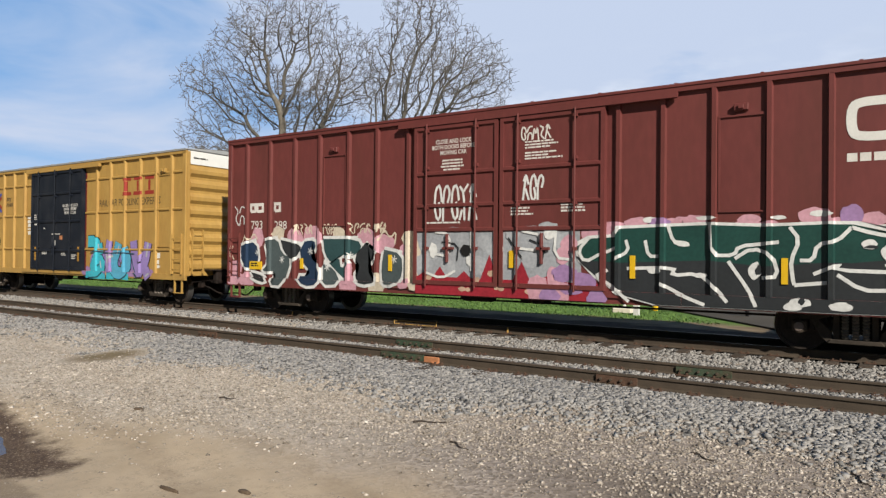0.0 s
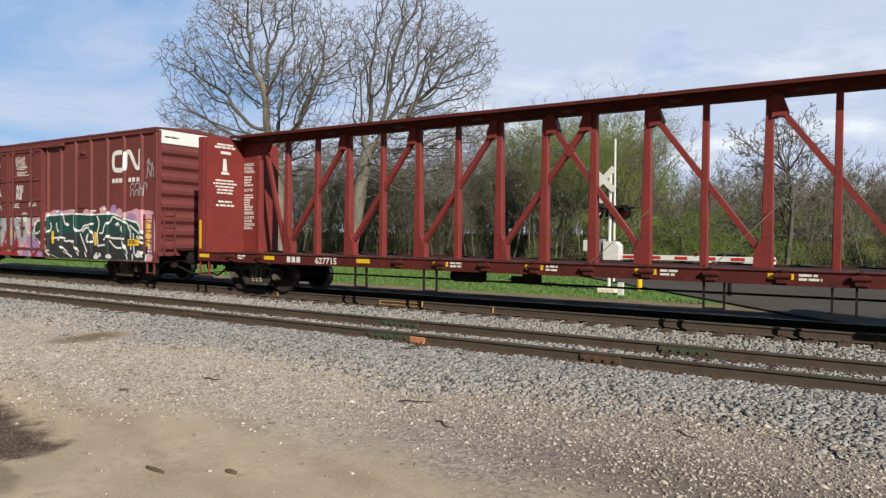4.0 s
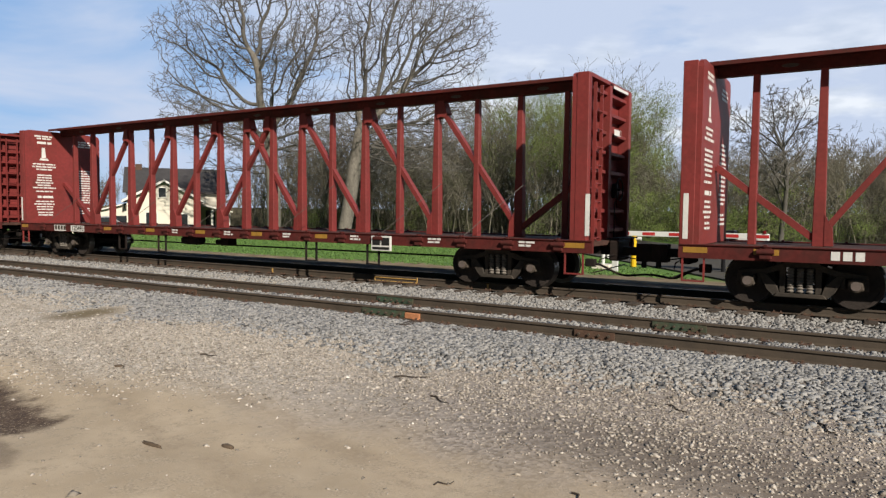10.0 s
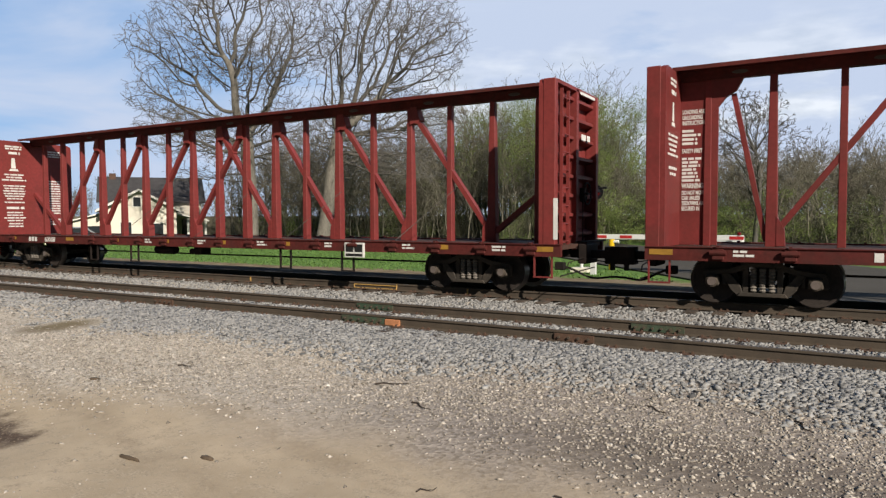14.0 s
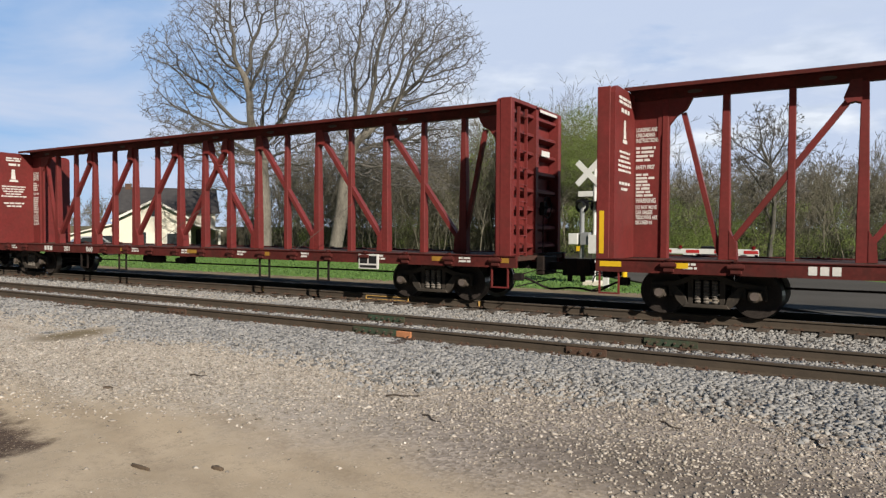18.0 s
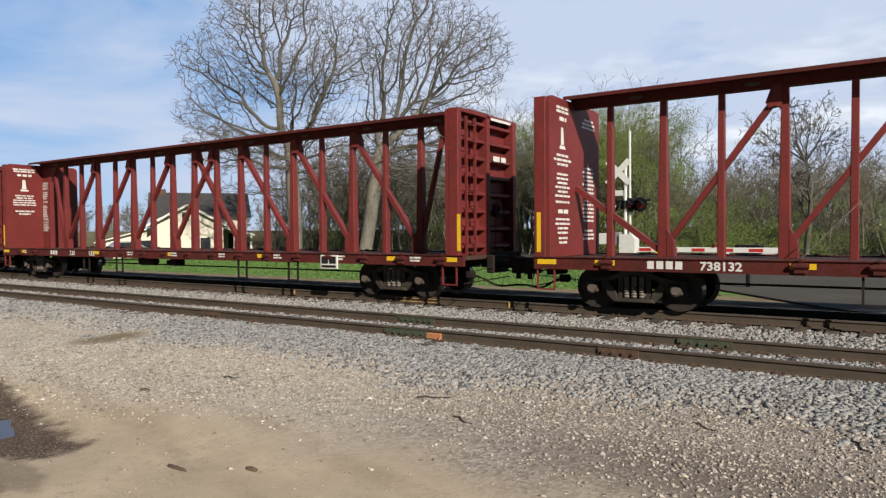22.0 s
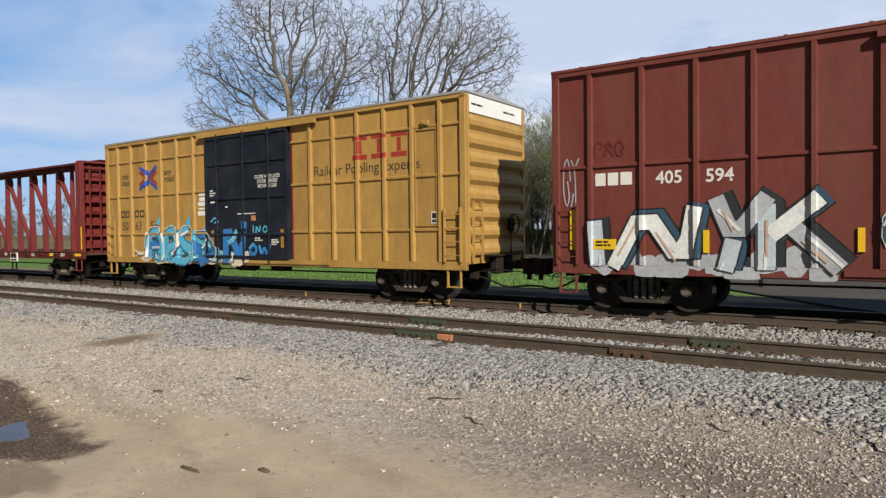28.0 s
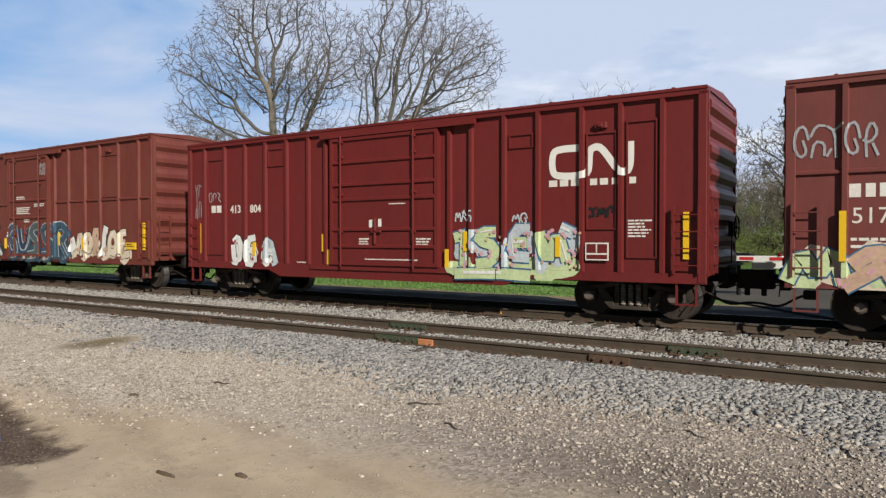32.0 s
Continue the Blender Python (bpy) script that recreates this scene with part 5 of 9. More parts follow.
# -- centerbeam flatcars --
def centerbeam(x0, length, paint, label, plated, bright, cables, group="centerbeam flatcars", sign_x=16.6, seed=1, number="", mark_bars=3, num_x=4.6, dig_x=5.0, refl_x=(), patch=False, strips=True):
    car = start_car("centerbeam_flatcar", x0, label, "flatcar", group)
    r = random.Random(seed)
    z_d, z_s, z_c, z_t = 1.13, 0.87, 4.66, 4.885
    bm = bmesh.new()
    box(bm, 0.05, length - 0.05, -1.44, 1.44, 1.02, z_d - 0.012)
    part("deck", bm, M_deck, car)
    for s in (-1, 1):
        bm = bmesh.new()
        box(bm, 0, length, min(s * 1.44, s * 1.54), max(s * 1.44, s * 1.54), z_s, z_d)
        box(bm, 0, length, min(s * 1.38, s * 1.57), max(s * 1.38, s * 1.57), z_d, z_d + 0.02)
        part("side_sill", bm, M_sill, car, "dirty dark maroon side sill")
    # winches and stake pockets along the sill
    bm = bmesh.new()
    box(bm, -0.11, 0.11, -1.60, -1.545, z_s + 0.03, z_d - 0.02, 0.015)
    rod(bm, (-0.15, -1.59, z_d - 0.09), (0.15, -1.59, z_d - 0.09), 0.05, 10)
    box(bm, -0.03, 0.03, -1.62, -1.5, z_d, z_d + 0.05)
    wm = bm_mesh("winch", bm, M_sill)
    n_post = 18
    pitch = 1.254 if plated else 1.232
    p0 = length / 2 - pitch * (n_post - 1) / 2
    px = [p0 + i * pitch for i in range(n_post)]
    for x in px:
        if not num_x - 0.3 < x + 0.45 < dig_x + 1.7:
            child("winch", wm, car, (x + 0.45, 0, 0))
        o = child("winch", wm, car, (x + 0.45, 0, 0))
        o.rotation_euler = (0, 0, math.pi)
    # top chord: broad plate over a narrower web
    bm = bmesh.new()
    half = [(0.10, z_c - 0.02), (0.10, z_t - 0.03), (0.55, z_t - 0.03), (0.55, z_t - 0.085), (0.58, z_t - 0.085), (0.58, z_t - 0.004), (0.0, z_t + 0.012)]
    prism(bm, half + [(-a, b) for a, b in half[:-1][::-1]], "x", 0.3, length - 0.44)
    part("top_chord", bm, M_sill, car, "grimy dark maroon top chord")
    # paler solid ovals on the web stand in for sunlight showing through holes
    for i in range(0, n_post, 2):
        bm = bmesh.new()
        ring = [(px[i] + 0.62 + 0.16 * math.cos(k * math.pi / 7), z_t - 0.13 + 0.04 * math.sin(k * math.pi / 7)) for k in range(14)]
        prism(bm, ring, "y", -0.112, -0.09)
        part("lit_hole_plate", bm, M_cable, car, "pale oval plate standing for sunlight seen through a chord hole")
    # posts: broad at the deck, narrow under the chord
    heavy = {1, 3, 5, 7, 9, 8, 10, 12, 14, 16}

    def post_mesh(w0, w1, y0, y1):
        b = bmesh.new()
        v = []
        for z, w, yy in ((z_d - 0.01, w0, y0), (z_d + 0.9, w0 * 0.82 + w1 * 0.18, y0), (z_c - 0.02, w1, y1)):
            v.append([b.verts.new((sx * w / 2, sy * yy / 2, z)) for sx, sy in ((-1, -1), (1, -1), (1, 1), (-1, 1))])
        for a, c in zip(v, v[1:]):
            for i in range(4):
                b.faces.new((a[i], a[(i + 1) % 4], c[(i + 1) % 4], c[i]))
        b.faces.new(v[0][::-1])
        b.faces.new(v[-1])
        bmesh.ops.recalc_face_normals(b, faces=b.faces[:])
        bmesh.ops.bevel(b, geom=[e for e in b.edges if abs(e.verts[0].co.z - e.verts[1].co.z) > 0.5], offset=0.012, segments=1, affect="EDGES")
        return bm_mesh("post", b, paint)

    m_heavy, m_light = post_mesh(0.232, 0.138, 0.22, 0.15), post_mesh(0.155, 0.13, 0.20, 0.14)
    for i, x in enumerate(px):
        child("post", m_heavy if i in heavy else m_light, car, (x, 0, 0))
    # diagonals over two bays, rising towards the middle, with gussets at the chord
    for lo, hi in [(1, 3), (3, 5), (5, 7), (7, 9), (10, 8), (12, 10), (14, 12), (16, 14)]:
        s = 1 if hi > lo else -1
        bm = bmesh.new()
        bar(bm, (px[lo] + s * 0.10, 0, z_d + 0.30), (px[hi] - s * 0.27, 0, z_c - 0.36), 0.118, 0.15 if s > 0 else 0.162)
        part("diagonal", bm, paint, car)
        bm = bmesh.new()
        prism(bm, [(px[hi] - s * 0.24, z_c + 0.02), (px[hi] - s * 0.05, z_c + 0.02), (px[hi] - s * 0.05, z_c - 0.44), (px[hi] - s * 0.16, z_c - 0.40), (px[hi] - s * 0.30, z_c - 0.43), (px[hi] - s * 0.36, z_c - 0.32)], "y", -0.13, 0.13)
        part("gusset", bm, paint, car)
        bm = bmesh.new()
        prism(bm, [(px[lo] + s * 0.10, z_d), (px[lo] + s * 0.26, z_d), (px[lo] + s * 0.24, z_d + 0.36), (px[lo] + s * 0.10, z_d + 0.62)], "y", -0.12, 0.12)
        part("gusset", bm, paint, car)
    bm = bmesh.new()                               # plate where the two middle diagonals cross
    xm, zm = (px[8] + px[9]) / 2, z_c - 0.84
    prism(bm, [(xm - 0.13, zm), (xm, zm + 0.17), (xm + 0.13, zm), (xm, zm - 0.17)], "y", -0.095, 0.095)
    part("crossing_plate", bm, paint, car)
    # bulkheads
    for xe, s in ((0.0, 1), (length - 0.14, -1)):
        def X(a, b):
            return (min(xe + s * a, xe + s * b), max(xe + s * a, xe + s * b))
        wall = bmesh.new()
        zt, zc = z_t - 0.10, z_d
        out = [(-1.52, zc), (1.52, zc), (1.52, zt - 0.16), (1.48, zt - 0.05), (1.36, zt), (-1.36, zt), (-1.48, zt - 0.05), (-1.52, zt - 0.16)]
        prism(wall, out, "x", *X(0.28, 0.38))
        bulk = part("bulkhead", wall, paint, car, "steel end bulkhead")
        for y in (-1.44, 1.44):
            bm = bmesh.new()
            box(bm, *X(0.0, 0.28), y - 0.09, y + 0.09, 0.9, zt - 0.03, 0.012)
            part("edge_post", bm, paint, bulk)
        bm = bmesh.new()
        box(bm, *X(0.02, 0.28), -0.08, 0.08, 0.95, zt - 0.05)
        part("middle_post", bm, paint, bulk)
        for i in range(8):
            z = z_d + 0.12 + i * 0.45
            bm = bmesh.new()
            prism(bm, [(xe + s * 0.28, z), (xe + s * 0.08, z + 0.06), (xe + s * 0.08, z + 0.13), (xe + s * 0.28, z + 0.19)], "y", -1.35, 1.35)
            part("stiffener", bm, paint, bulk)
        bm = bmesh.new()
        box(bm, *X(0.02, 0.26), -1.35, 1.35, zt - 0.10, zt - 0.02)
        part("top_rail", bm, paint, bulk)
        # brace from the bulkhead to the deck
        bm = bmesh.new()
        if plated:
            bar(bm, (xe + s * 1.45, 0, z_c - 0.35), (xe + s * (p0 + pitch - 0.1), 0, z_d + 0.1), 0.10, 0.12)
        else:
            bar(bm, (xe + s * 0.40, 0, 2.75), (xe + s * (p0 + pitch - 0.1), 0, z_d + 0.15), 0.13, 0.14)
        part("end_brace", bm, paint, car)
        if plated:
            bm = bmesh.new()
            box(bm, *X(0.38, 1.15), -0.04, 0.04, z_d, z_c)
            prism(bm, [(xe + s * 0.9, z_c - 0.9), (xe + s * 0.9, z_c), (xe + s * 1.65, z_c), (xe + s * 1.5, z_c - 0.28), (xe + s * 1.3, z_c - 0.4)], "y", -0.06, 0.06)
            part("web_plate", bm, paint, car, "stencilled plate behind the bulkhead")
            a0, a1 = X(0.42, 0.86)
            rows = text_block(a0, a1, 3.62, 4, 0.055, 0.035, r) + text_block(a0, a1, 3.02, 7, 0.05, 0.028, r) + (text_block(a0, a1, 4.05, 4, 0.07, 0.04, r) + text_block(a0, a1, 2.3, 6, 0.07, 0.03, r) if s < 0 else [])
            if s > 0:
                lettering("LOADING AND\nUNLOADING\nINSTRUCTIONS", 0.125, a0, 3.96, -0.046, M_letter, car, squeeze=0.56, bold=0.004)
                lettering("SAFETY FIRST", 0.125, a0, 3.12, -0.046, M_letter, car, squeeze=0.56, bold=0.004)
                lettering("WARNING", 0.15, a0, 2.36, -0.046, M_letter, car, squeeze=0.62, bold=0.005)
                lettering("DO NOT MOVE\nCAR UNLESS\nTIEDOWNS ARE\nSECURED IN", 0.12, a0, 2.22, -0.046, M_letter, car, squeeze=0.56, bold=0.004)
            bars("lettering", rows, M_letter, car, -0.045, label="white stencilled loading instructions")
        # stencils on the inner face
        xi = xe + s * 0.384
        rows = text_block(-1.25, -0.35, 4.60, 2, 0.06, 0.03, r, "c") + text_block(-1.1, -0.45, 4.36, 1, 0.09, 0.03, r, "c")
        if plated:
            rows += text_block(-1.3, -0.3, 3.45, 5, 0.05, 0.05, r, "c") + text_block(-1.2, -0.4, 2.78, 2, 0.06, 0.06, r, "c")
        else:
            rows += text_block(-1.3, -0.3, 3.50, 3, 0.055, 0.05, r, "c") + text_block(-1.25, -0.35, 3.06, 6, 0.05, 0.05, r, "c") + text_block(-1.3, -0.3, 2.42, 1, 0.05, 0.05, r, "c")
            rows += text_block(-1.15, -0.4, 2.22, 1, 0.09, 0.05, r, "c") + text_block(-1.25, -0.35, 2.02, 4, 0.05, 0.055, r, "c") + text_block(-1.15, -0.4, 1.58, 2, 0.05, 0.05, r, "c")
            rows += text_block(0.35, 1.25, 4.50, 3, 0.055, 0.04, r, "c") + text_block(0.4, 1.2, 3.3, 14, 0.05, 0.05, r, "c") + text_block(0.4, 1.2, 1.75, 3, 0.05, 0.05, r, "c")
        if s > 0:
            bars("lettering", rows, M_letter, bulk, xi, "x", "white stencilled warning text")
            bm = bmesh.new()                       # pictogram of a banded load
            for poly in ([(-0.98, 3.62), (-0.62, 3.62), (-0.66, 3.70), (-0.94, 3.70)], [(-0.90, 3.72), (-0.72, 3.72), (-0.76, 4.12), (-0.88, 4.12)]):
                bm.faces.new([bm.verts.new((xi, a, b)) for a, b in poly])
            part("stencil", bm, M_letter, bulk, "white stencilled pictogram")
        end_ladder(car, xe + s * 0.03, -s, -1.15 if s < 0 else 0.7, 0.42, 1.0, z_t - 0.3, 9, paint)
        hand_brake(car, xe + s * 0.05, -s, 0.35 if s < 0 else -0.4, 2.3, M_under)
        bm = bmesh.new()
        box(bm, min(xe, xe - s * 0.3), max(xe, xe - s * 0.3), -0.2, 1.3, 1.14, 1.17)
        rod(bm, (xe - s * 0.12, -1.48, 0.45), (xe - s * 0.12, 0.9, 0.5), 0.014, 6)
        part("end_platform", bm, M_under, car, "dark grated end platform")
        bm = bmesh.new()
        box(bm, *X(0.06, 0.09), -1.52, -1.47, 0.42, 0.95)
        box(bm, *X(0.47, 0.50), -1.52, -1.47, 0.42, 0.95)
        box(bm, *X(0.06, 0.50), -1.53, -1.46, 0.40, 0.43)
        part("stirrup_step", bm, paint, car)
    r.random()
    rows = text_block(0.25, 0.95, 3.72, 1, 0.14, 0.05, r)
    bars("lettering", rows, M_letter, car, length - 0.152, "x", "white end lettering")
    bars("lettering", [(0.1, 1.2, 4.64, 0.07)], M_letter, car, length - 0.136, "x")
    # reflectors and writing on the sill
    refl = M_reflector if bright else M_reflector_old
    spots = [(0.32, 0.98, 1.09, 0.46), (length - 0.42, 0.98, 1.09, 0.5)]
    spots += [(x, 0.98, 1.09, 0.44) for x in refl_x]
    reflectors(car, spots, -1.544, refl)
    if strips:
        reflectors(car, [(0.12, 1.25, 2.15, 0.10), (length - 0.12, 1.25, 2.15, 0.10)], -1.536, M_reflector if bright else M_letter)
    if patch:
        for xa, w in ((num_x - 0.05, 0.75), (dig_x - 0.05, 0.85)):
            bm = bmesh.new()
            box(bm, xa, xa + w, -1.546, -1.54, 0.89, 1.11)
            part("repaint_patch", bm, M_letter, car, "white repainted patch")
    ink = M_letter_black if patch else M_letter
    for k, word in enumerate(number.split()):
        lettering(word, 0.235, dig_x + 1.36 * k, 0.925, -1.549, ink, car, squeeze=1.12, bold=0.006)
    for i in range(mark_bars):
        bars("reporting_mark", [(num_x + 0.19 * i, num_x + 0.19 * i + 0.14, 0.93, 0.16)], ink, car, -1.549)
    rows = []
    for i in (0, 2, 6, 8, 10, 12, 14, 16):
        if not num_x - 0.8 < px[i] + 0.9 < dig_x + 2.6:
            rows += text_block(px[i] + 0.72, px[i] + 1.12, 1.09, 2, 0.045, 0.03, r)
    bars("lettering", rows, M_letter, car, -1.546)
    # consolidated stencil board
    bm = bmesh.new()
    box(bm, sign_x, sign_x + 0.62, -1.60, -1.545, 0.72, 1.10, 0.006)
    sign = part("stencil_board", bm, M_letter, car, "white-framed black stencil board")
    bm = bmesh.new()
    for a, b, c, d in ((0.04, 0.29, 0.14, 0.34), (0.33, 0.58, 0.14, 0.34), (0.04, 0.58, 0.03, 0.10)):
        bm.faces.new([bm.verts.new((sign_x + u, -1.604, 0.72 + v)) for u, v in ((a, c), (b, c), (b, d), (a, d))])
    part("black_field", bm, M_shade_black, sign)
    # tie-down cables left slack
    for k in cables:
        bm = bmesh.new()
        rod(bm, (px[k] + 0.45, -1.42, z_d + 0.05), (px[k] + 1.55, -0.3, z_d + 1.35), 0.008, 5)
        part("tie_down_cable", bm, M_cable, car, "slack steel tie-down cable")
    underframe(car, length, 0.80, 1.02, length * 0.40, steps=(px[4] + 0.2, px[6] - 0.1, px[11] + 0.3, px[13]))
    couplers(car, length)
    truck(car, 2.15, x0, length)
    truck(car, length - 2.5, x0, length)
    return car


truck_meshes()

RED_GROUP = "boxcars in the train"
# leading yellow boxcar, maroon double-door boxcar
YPOSTS = [0.77, 1.62, 2.55, 3.46, 4.37, 5.28] + [10.75, 11.65, 12.55, 13.5, 14.42, 15.3]
YR = [(0.17, 6.0, z) for z in (4.44, 3.19, 1.81)] + [(9.95, 15.93, z) for z in (4.44, 3.19, 1.81)]
car_y0 = boxcar(-35.66, 16.1, 5.18, M_yellow_box, YPOSTS, [(6.05, 9.9, (1.75, 2.9, 4.0), (0.17, 0.50, 0.80))], "yellow steel boxcar with a black door and turquoise spray-painted lettering", YR, True, M_black_door, group=RED_GROUP, eave=1)
C1POSTS = [0.85, 1.87, 2.9, 3.89, 4.96, 5.96, 6.99, 12.52, 13.46, 14.45, 15.44, 16.46, 17.45, 18.45]
car_c1 = boxcar(-17.43, 19.33, 5.24, M_box_red, C1POSTS, [(7.25, 9.66, (2.35, 2.95, 3.75), (0.17, 0.76)), (9.72, 12.26, (2.35, 2.95, 3.75), (0.19, 0.74))], "maroon double-door steel boxcar covered in spray-painted lettering", (), True, sill=0.73, group=RED_GROUP, truck_in=(2.3, 2.5))
for x0, length, paint, plated, bright, cab, seed, number, mb, nx, dx, sx, rx, pat, lab in (
        (4.0, 23.58, M_beam, True, True, (9, 11), 11, "627715", 3, 3.9, 4.98, 18.94, (3.17, 6.68, 9.1, 11.6, 14.1, 16.6, 20.4), False, "red-brown centerbeam flatcar with stencilled end plates and bright reflectors"),
        (29.27, 23.38, M_beam, False, False, (0, 4, 7, 10, 13, 15), 12, "120493", 4, 2.46, 3.56, 17.47, (5.8, 8.2, 10.7, 13.2, 15.7), True, "empty red centerbeam flatcar with slack tie-down cables"),
        (54.44, 23.22, M_beam, False, False, (5, 8, 11, 14), 13, "60008", 3, 2.66, 3.67, 17.35, (1.6, 5.2, 7.7, 10.2, 12.7, 15.2, 20.2), False, "empty red centerbeam flatcar with faded reflectors"),
        (79.46, 23.22, M_beam2, True, False, (7, 9, 12), 14, "201 060", 3, 3.96, 5.24, 18.77, (8.8, 12.2, 15.3, 21.2), False, "brown-red centerbeam flatcar with stencilled end plates"),
        (104.54, 23.45, M_beam2, True, True, (4, 6, 9), 15, "735 532", 3, 3.99, 5.43, 18.78, (1.67, 7.3, 11.6, 16.35, 21.32), False, "maroon centerbeam flatcar with bright yellow reflectors"),
        (129.89, 23.45, M_beam2, False, True, (3, 12), 16, "738132", 4, 2.58, 3.62, 17.42, (1.67, 5.44, 7.9, 10.37, 12.85, 15.3, 21.0), False, "empty maroon centerbeam flatcar with bright yellow reflectors")):
    centerbeam(x0, length, paint, lab, plated, bright, cab, seed=seed, number=number, mark_bars=mb, num_x=nx, dig_x=dx, sign_x=sx, refl_x=rx, patch=pat, strips=seed != 14)
car_g = boxcar(155.08, 16.08, 5.20, M_yellow_worn, YPOSTS, [(6.05, 9.9, (1.75, 2.9, 4.0), (0.17, 0.50, 0.80))], "yellow steel boxcar with a black door and blue spray-painted lettering", YR, True, M_black_door, group=RED_GROUP, eave=1)
HPOSTS = [0.88, 2.02, 3.11, 4.17, 5.19, 6.25, 9.92, 10.9, 12.03, 13.02, 14.17, 15.38]
car_h = boxcar(173.47, 16.18, 5.29, M_box_red2, HPOSTS, [(6.47, 9.55, (2.55, 3.25, 4.05), (0.19, 0.82))], "faded red steel boxcar with three spray-painted pieces", [(0.17, 6.4, 3.12), (9.9, 16.0, 3.12)], False, group=RED_GROUP, truck_in=(1.9, 1.7))
IPOSTS = [0.80, 1.75, 2.67, 3.55, 4.43, 5.29, 5.94, 10.0, 10.61, 11.5, 12.36, 13.40, 14.26, 15.13]
car_i = boxcar(191.58, 16.0, 4.72, M_box_red3, IPOSTS, [(6.2, 9.72, (1.5, 1.95, 2.75, 3.15, 3.75), (0.12, 0.80))], "bright red steel boxcar with white lettering and pale spray paint", (), False, drop=(4.2, 11.5, 0.62), group=RED_GROUP, truck_in=(1.9, 1.65))
JPOSTS = [0.95, 2.0, 3.0, 4.0, 5.0, 6.2, 12.3, 13.3, 14.3, 15.3, 16.3, 17.3, 18.4]
car_j = boxcar(208.96, 19.3, 4.62, M_box_red, JPOSTS, [(7.4, 9.7, (2.2, 3.2, 3.9), (0.2, 0.62)), (9.8, 12.1, (2.2, 3.2, 3.9), (0.3, 0.75))], "dark red steel boxcar with white tags and pale spray paint", [(0.17, 7.0, 2.9)], False, group=RED_GROUP)


# ---- paint and lettering on the boxcars ----
def spray(name, color):
    return mat(name, color, 0.45, vary=0.22, scale=1.6, fine=14, bump=0)


P_white, P_navy, P_teal = spray("spray_white", (0.74, 0.75, 0.74)), spray("spray_navy", (0.018, 0.04, 0.085)), spray("spray_dark_teal", (0.030, 0.075, 0.080))
P_slate, P_char, P_green = spray("spray_slate", (0.075, 0.10, 0.105)), spray("spray_charcoal", (0.030, 0.034, 0.038)), spray("spray_dark_green", (0.014, 0.062, 0.052))
P_pink, P_lilac, P_silver = spray("spray_pink", (0.62, 0.34, 0.41)), spray("spray_lilac", (0.36, 0.22, 0.42)), spray("spray_silver", (0.36, 0.38, 0.41))
P_red, P_cyan, P_blue = spray("spray_red", (0.34, 0.025, 0.04)), spray("spray_cyan", (0.10, 0.42, 0.62)), spray("spray_blue", (0.03, 0.19, 0.50))
P_pale, P_cream, P_tan = spray("spray_pale_blue", (0.50, 0.57, 0.62)), spray("spray_cream", (0.66, 0.58, 0.46)), spray("spray_tan_pink", (0.55, 0.38, 0.28))
P_lime, P_ink, P_turq = spray("spray_pale_green", (0.52, 0.63, 0.36)), spray("spray_blue_ink", (0.05, 0.14, 0.27)), spray("spray_turquoise", (0.05, 0.46, 0.58))
P_violet, P_black = spray("spray_violet", (0.30, 0.22, 0.50)), spray("spray_black", (0.015, 0.015, 0.016))
P_ink2 = spray("spray_slate_blue", (0.04, 0.085, 0.13))
P_lav = spray("spray_grey_lavender", (0.42, 0.44, 0.47))

GLYPHS = [      # free swings of the can: hooks, bolts, loops, claws
    [[(0.10, 0.02), (0.12, 0.72), (0.50, 0.98), (0.92, 0.78), (0.62, 0.50)]],
    [[(0.16, 0.96), (0.86, 0.72), (0.26, 0.40), (0.90, 0.03)]],
    [[(0.02, 0.12), (0.22, 0.92), (0.50, 0.30), (0.76, 0.96), (0.98, 0.06)]],
    [[(0.94, 0.52), (0.72, 0.95), (0.22, 0.88), (0.06, 0.40), (0.42, 0.04), (0.86, 0.18), (0.60, 0.52)]],
    [[(0.06, 0.04), (0.50, 0.96)], [(0.14, 0.72), (0.50, 0.96), (0.86, 0.60)], [(0.42, 0.52), (0.96, 0.04)]],
    [[(0.02, 0.92), (0.50, 0.72), (0.58, 0.02)], [(0.48, 0.76), (0.98, 0.96)], [(0.30, 0.30), (0.02, 0.05)]],
    [[(0.30, 0.0), (0.22, 0.62), (0.58, 0.96), (0.92, 0.62), (0.50, 0.38), (0.06, 0.48)], [(0.62, 0.34), (0.94, 0.02)]],
    [[(0.04, 0.60), (0.40, 0.96), (0.96, 0.88)], [(0.10, 0.06), (0.30, 0.52), (0.92, 0.46), (0.88, 0.06)]],
]


def place_strokes(word, x0, x1, z0, z1, r, overlap=0.12):
    """The strokes of a row of wild letter shapes in metres."""
    out = []
    w = (x1 - x0) / len(word)
    last = None
    for i, ch in enumerate(word):
        g = r.choice([k for k in GLYPHS if k is not last])
        last = g
        flip = r.random() < 0.4
        a, b = x0 + i * w - overlap * w * 0.5, x0 + (i + 1) * w + overlap * w * 0.5
        lo, hi = z0 + r.uniform(-0.04, 0.06), z1 + r.uniform(-0.08, 0.05)
        lean = r.uniform(-0.12, 0.12) * w
        out.append([[(a + (b - a) * (1 - u if flip else u) + lean * (v - 0.5) + r.uniform(-0.03, 0.03) * w, lo + (hi - lo) * v + r.uniform(-0.02, 0.02)) for u, v in st] for st in g])
    return out


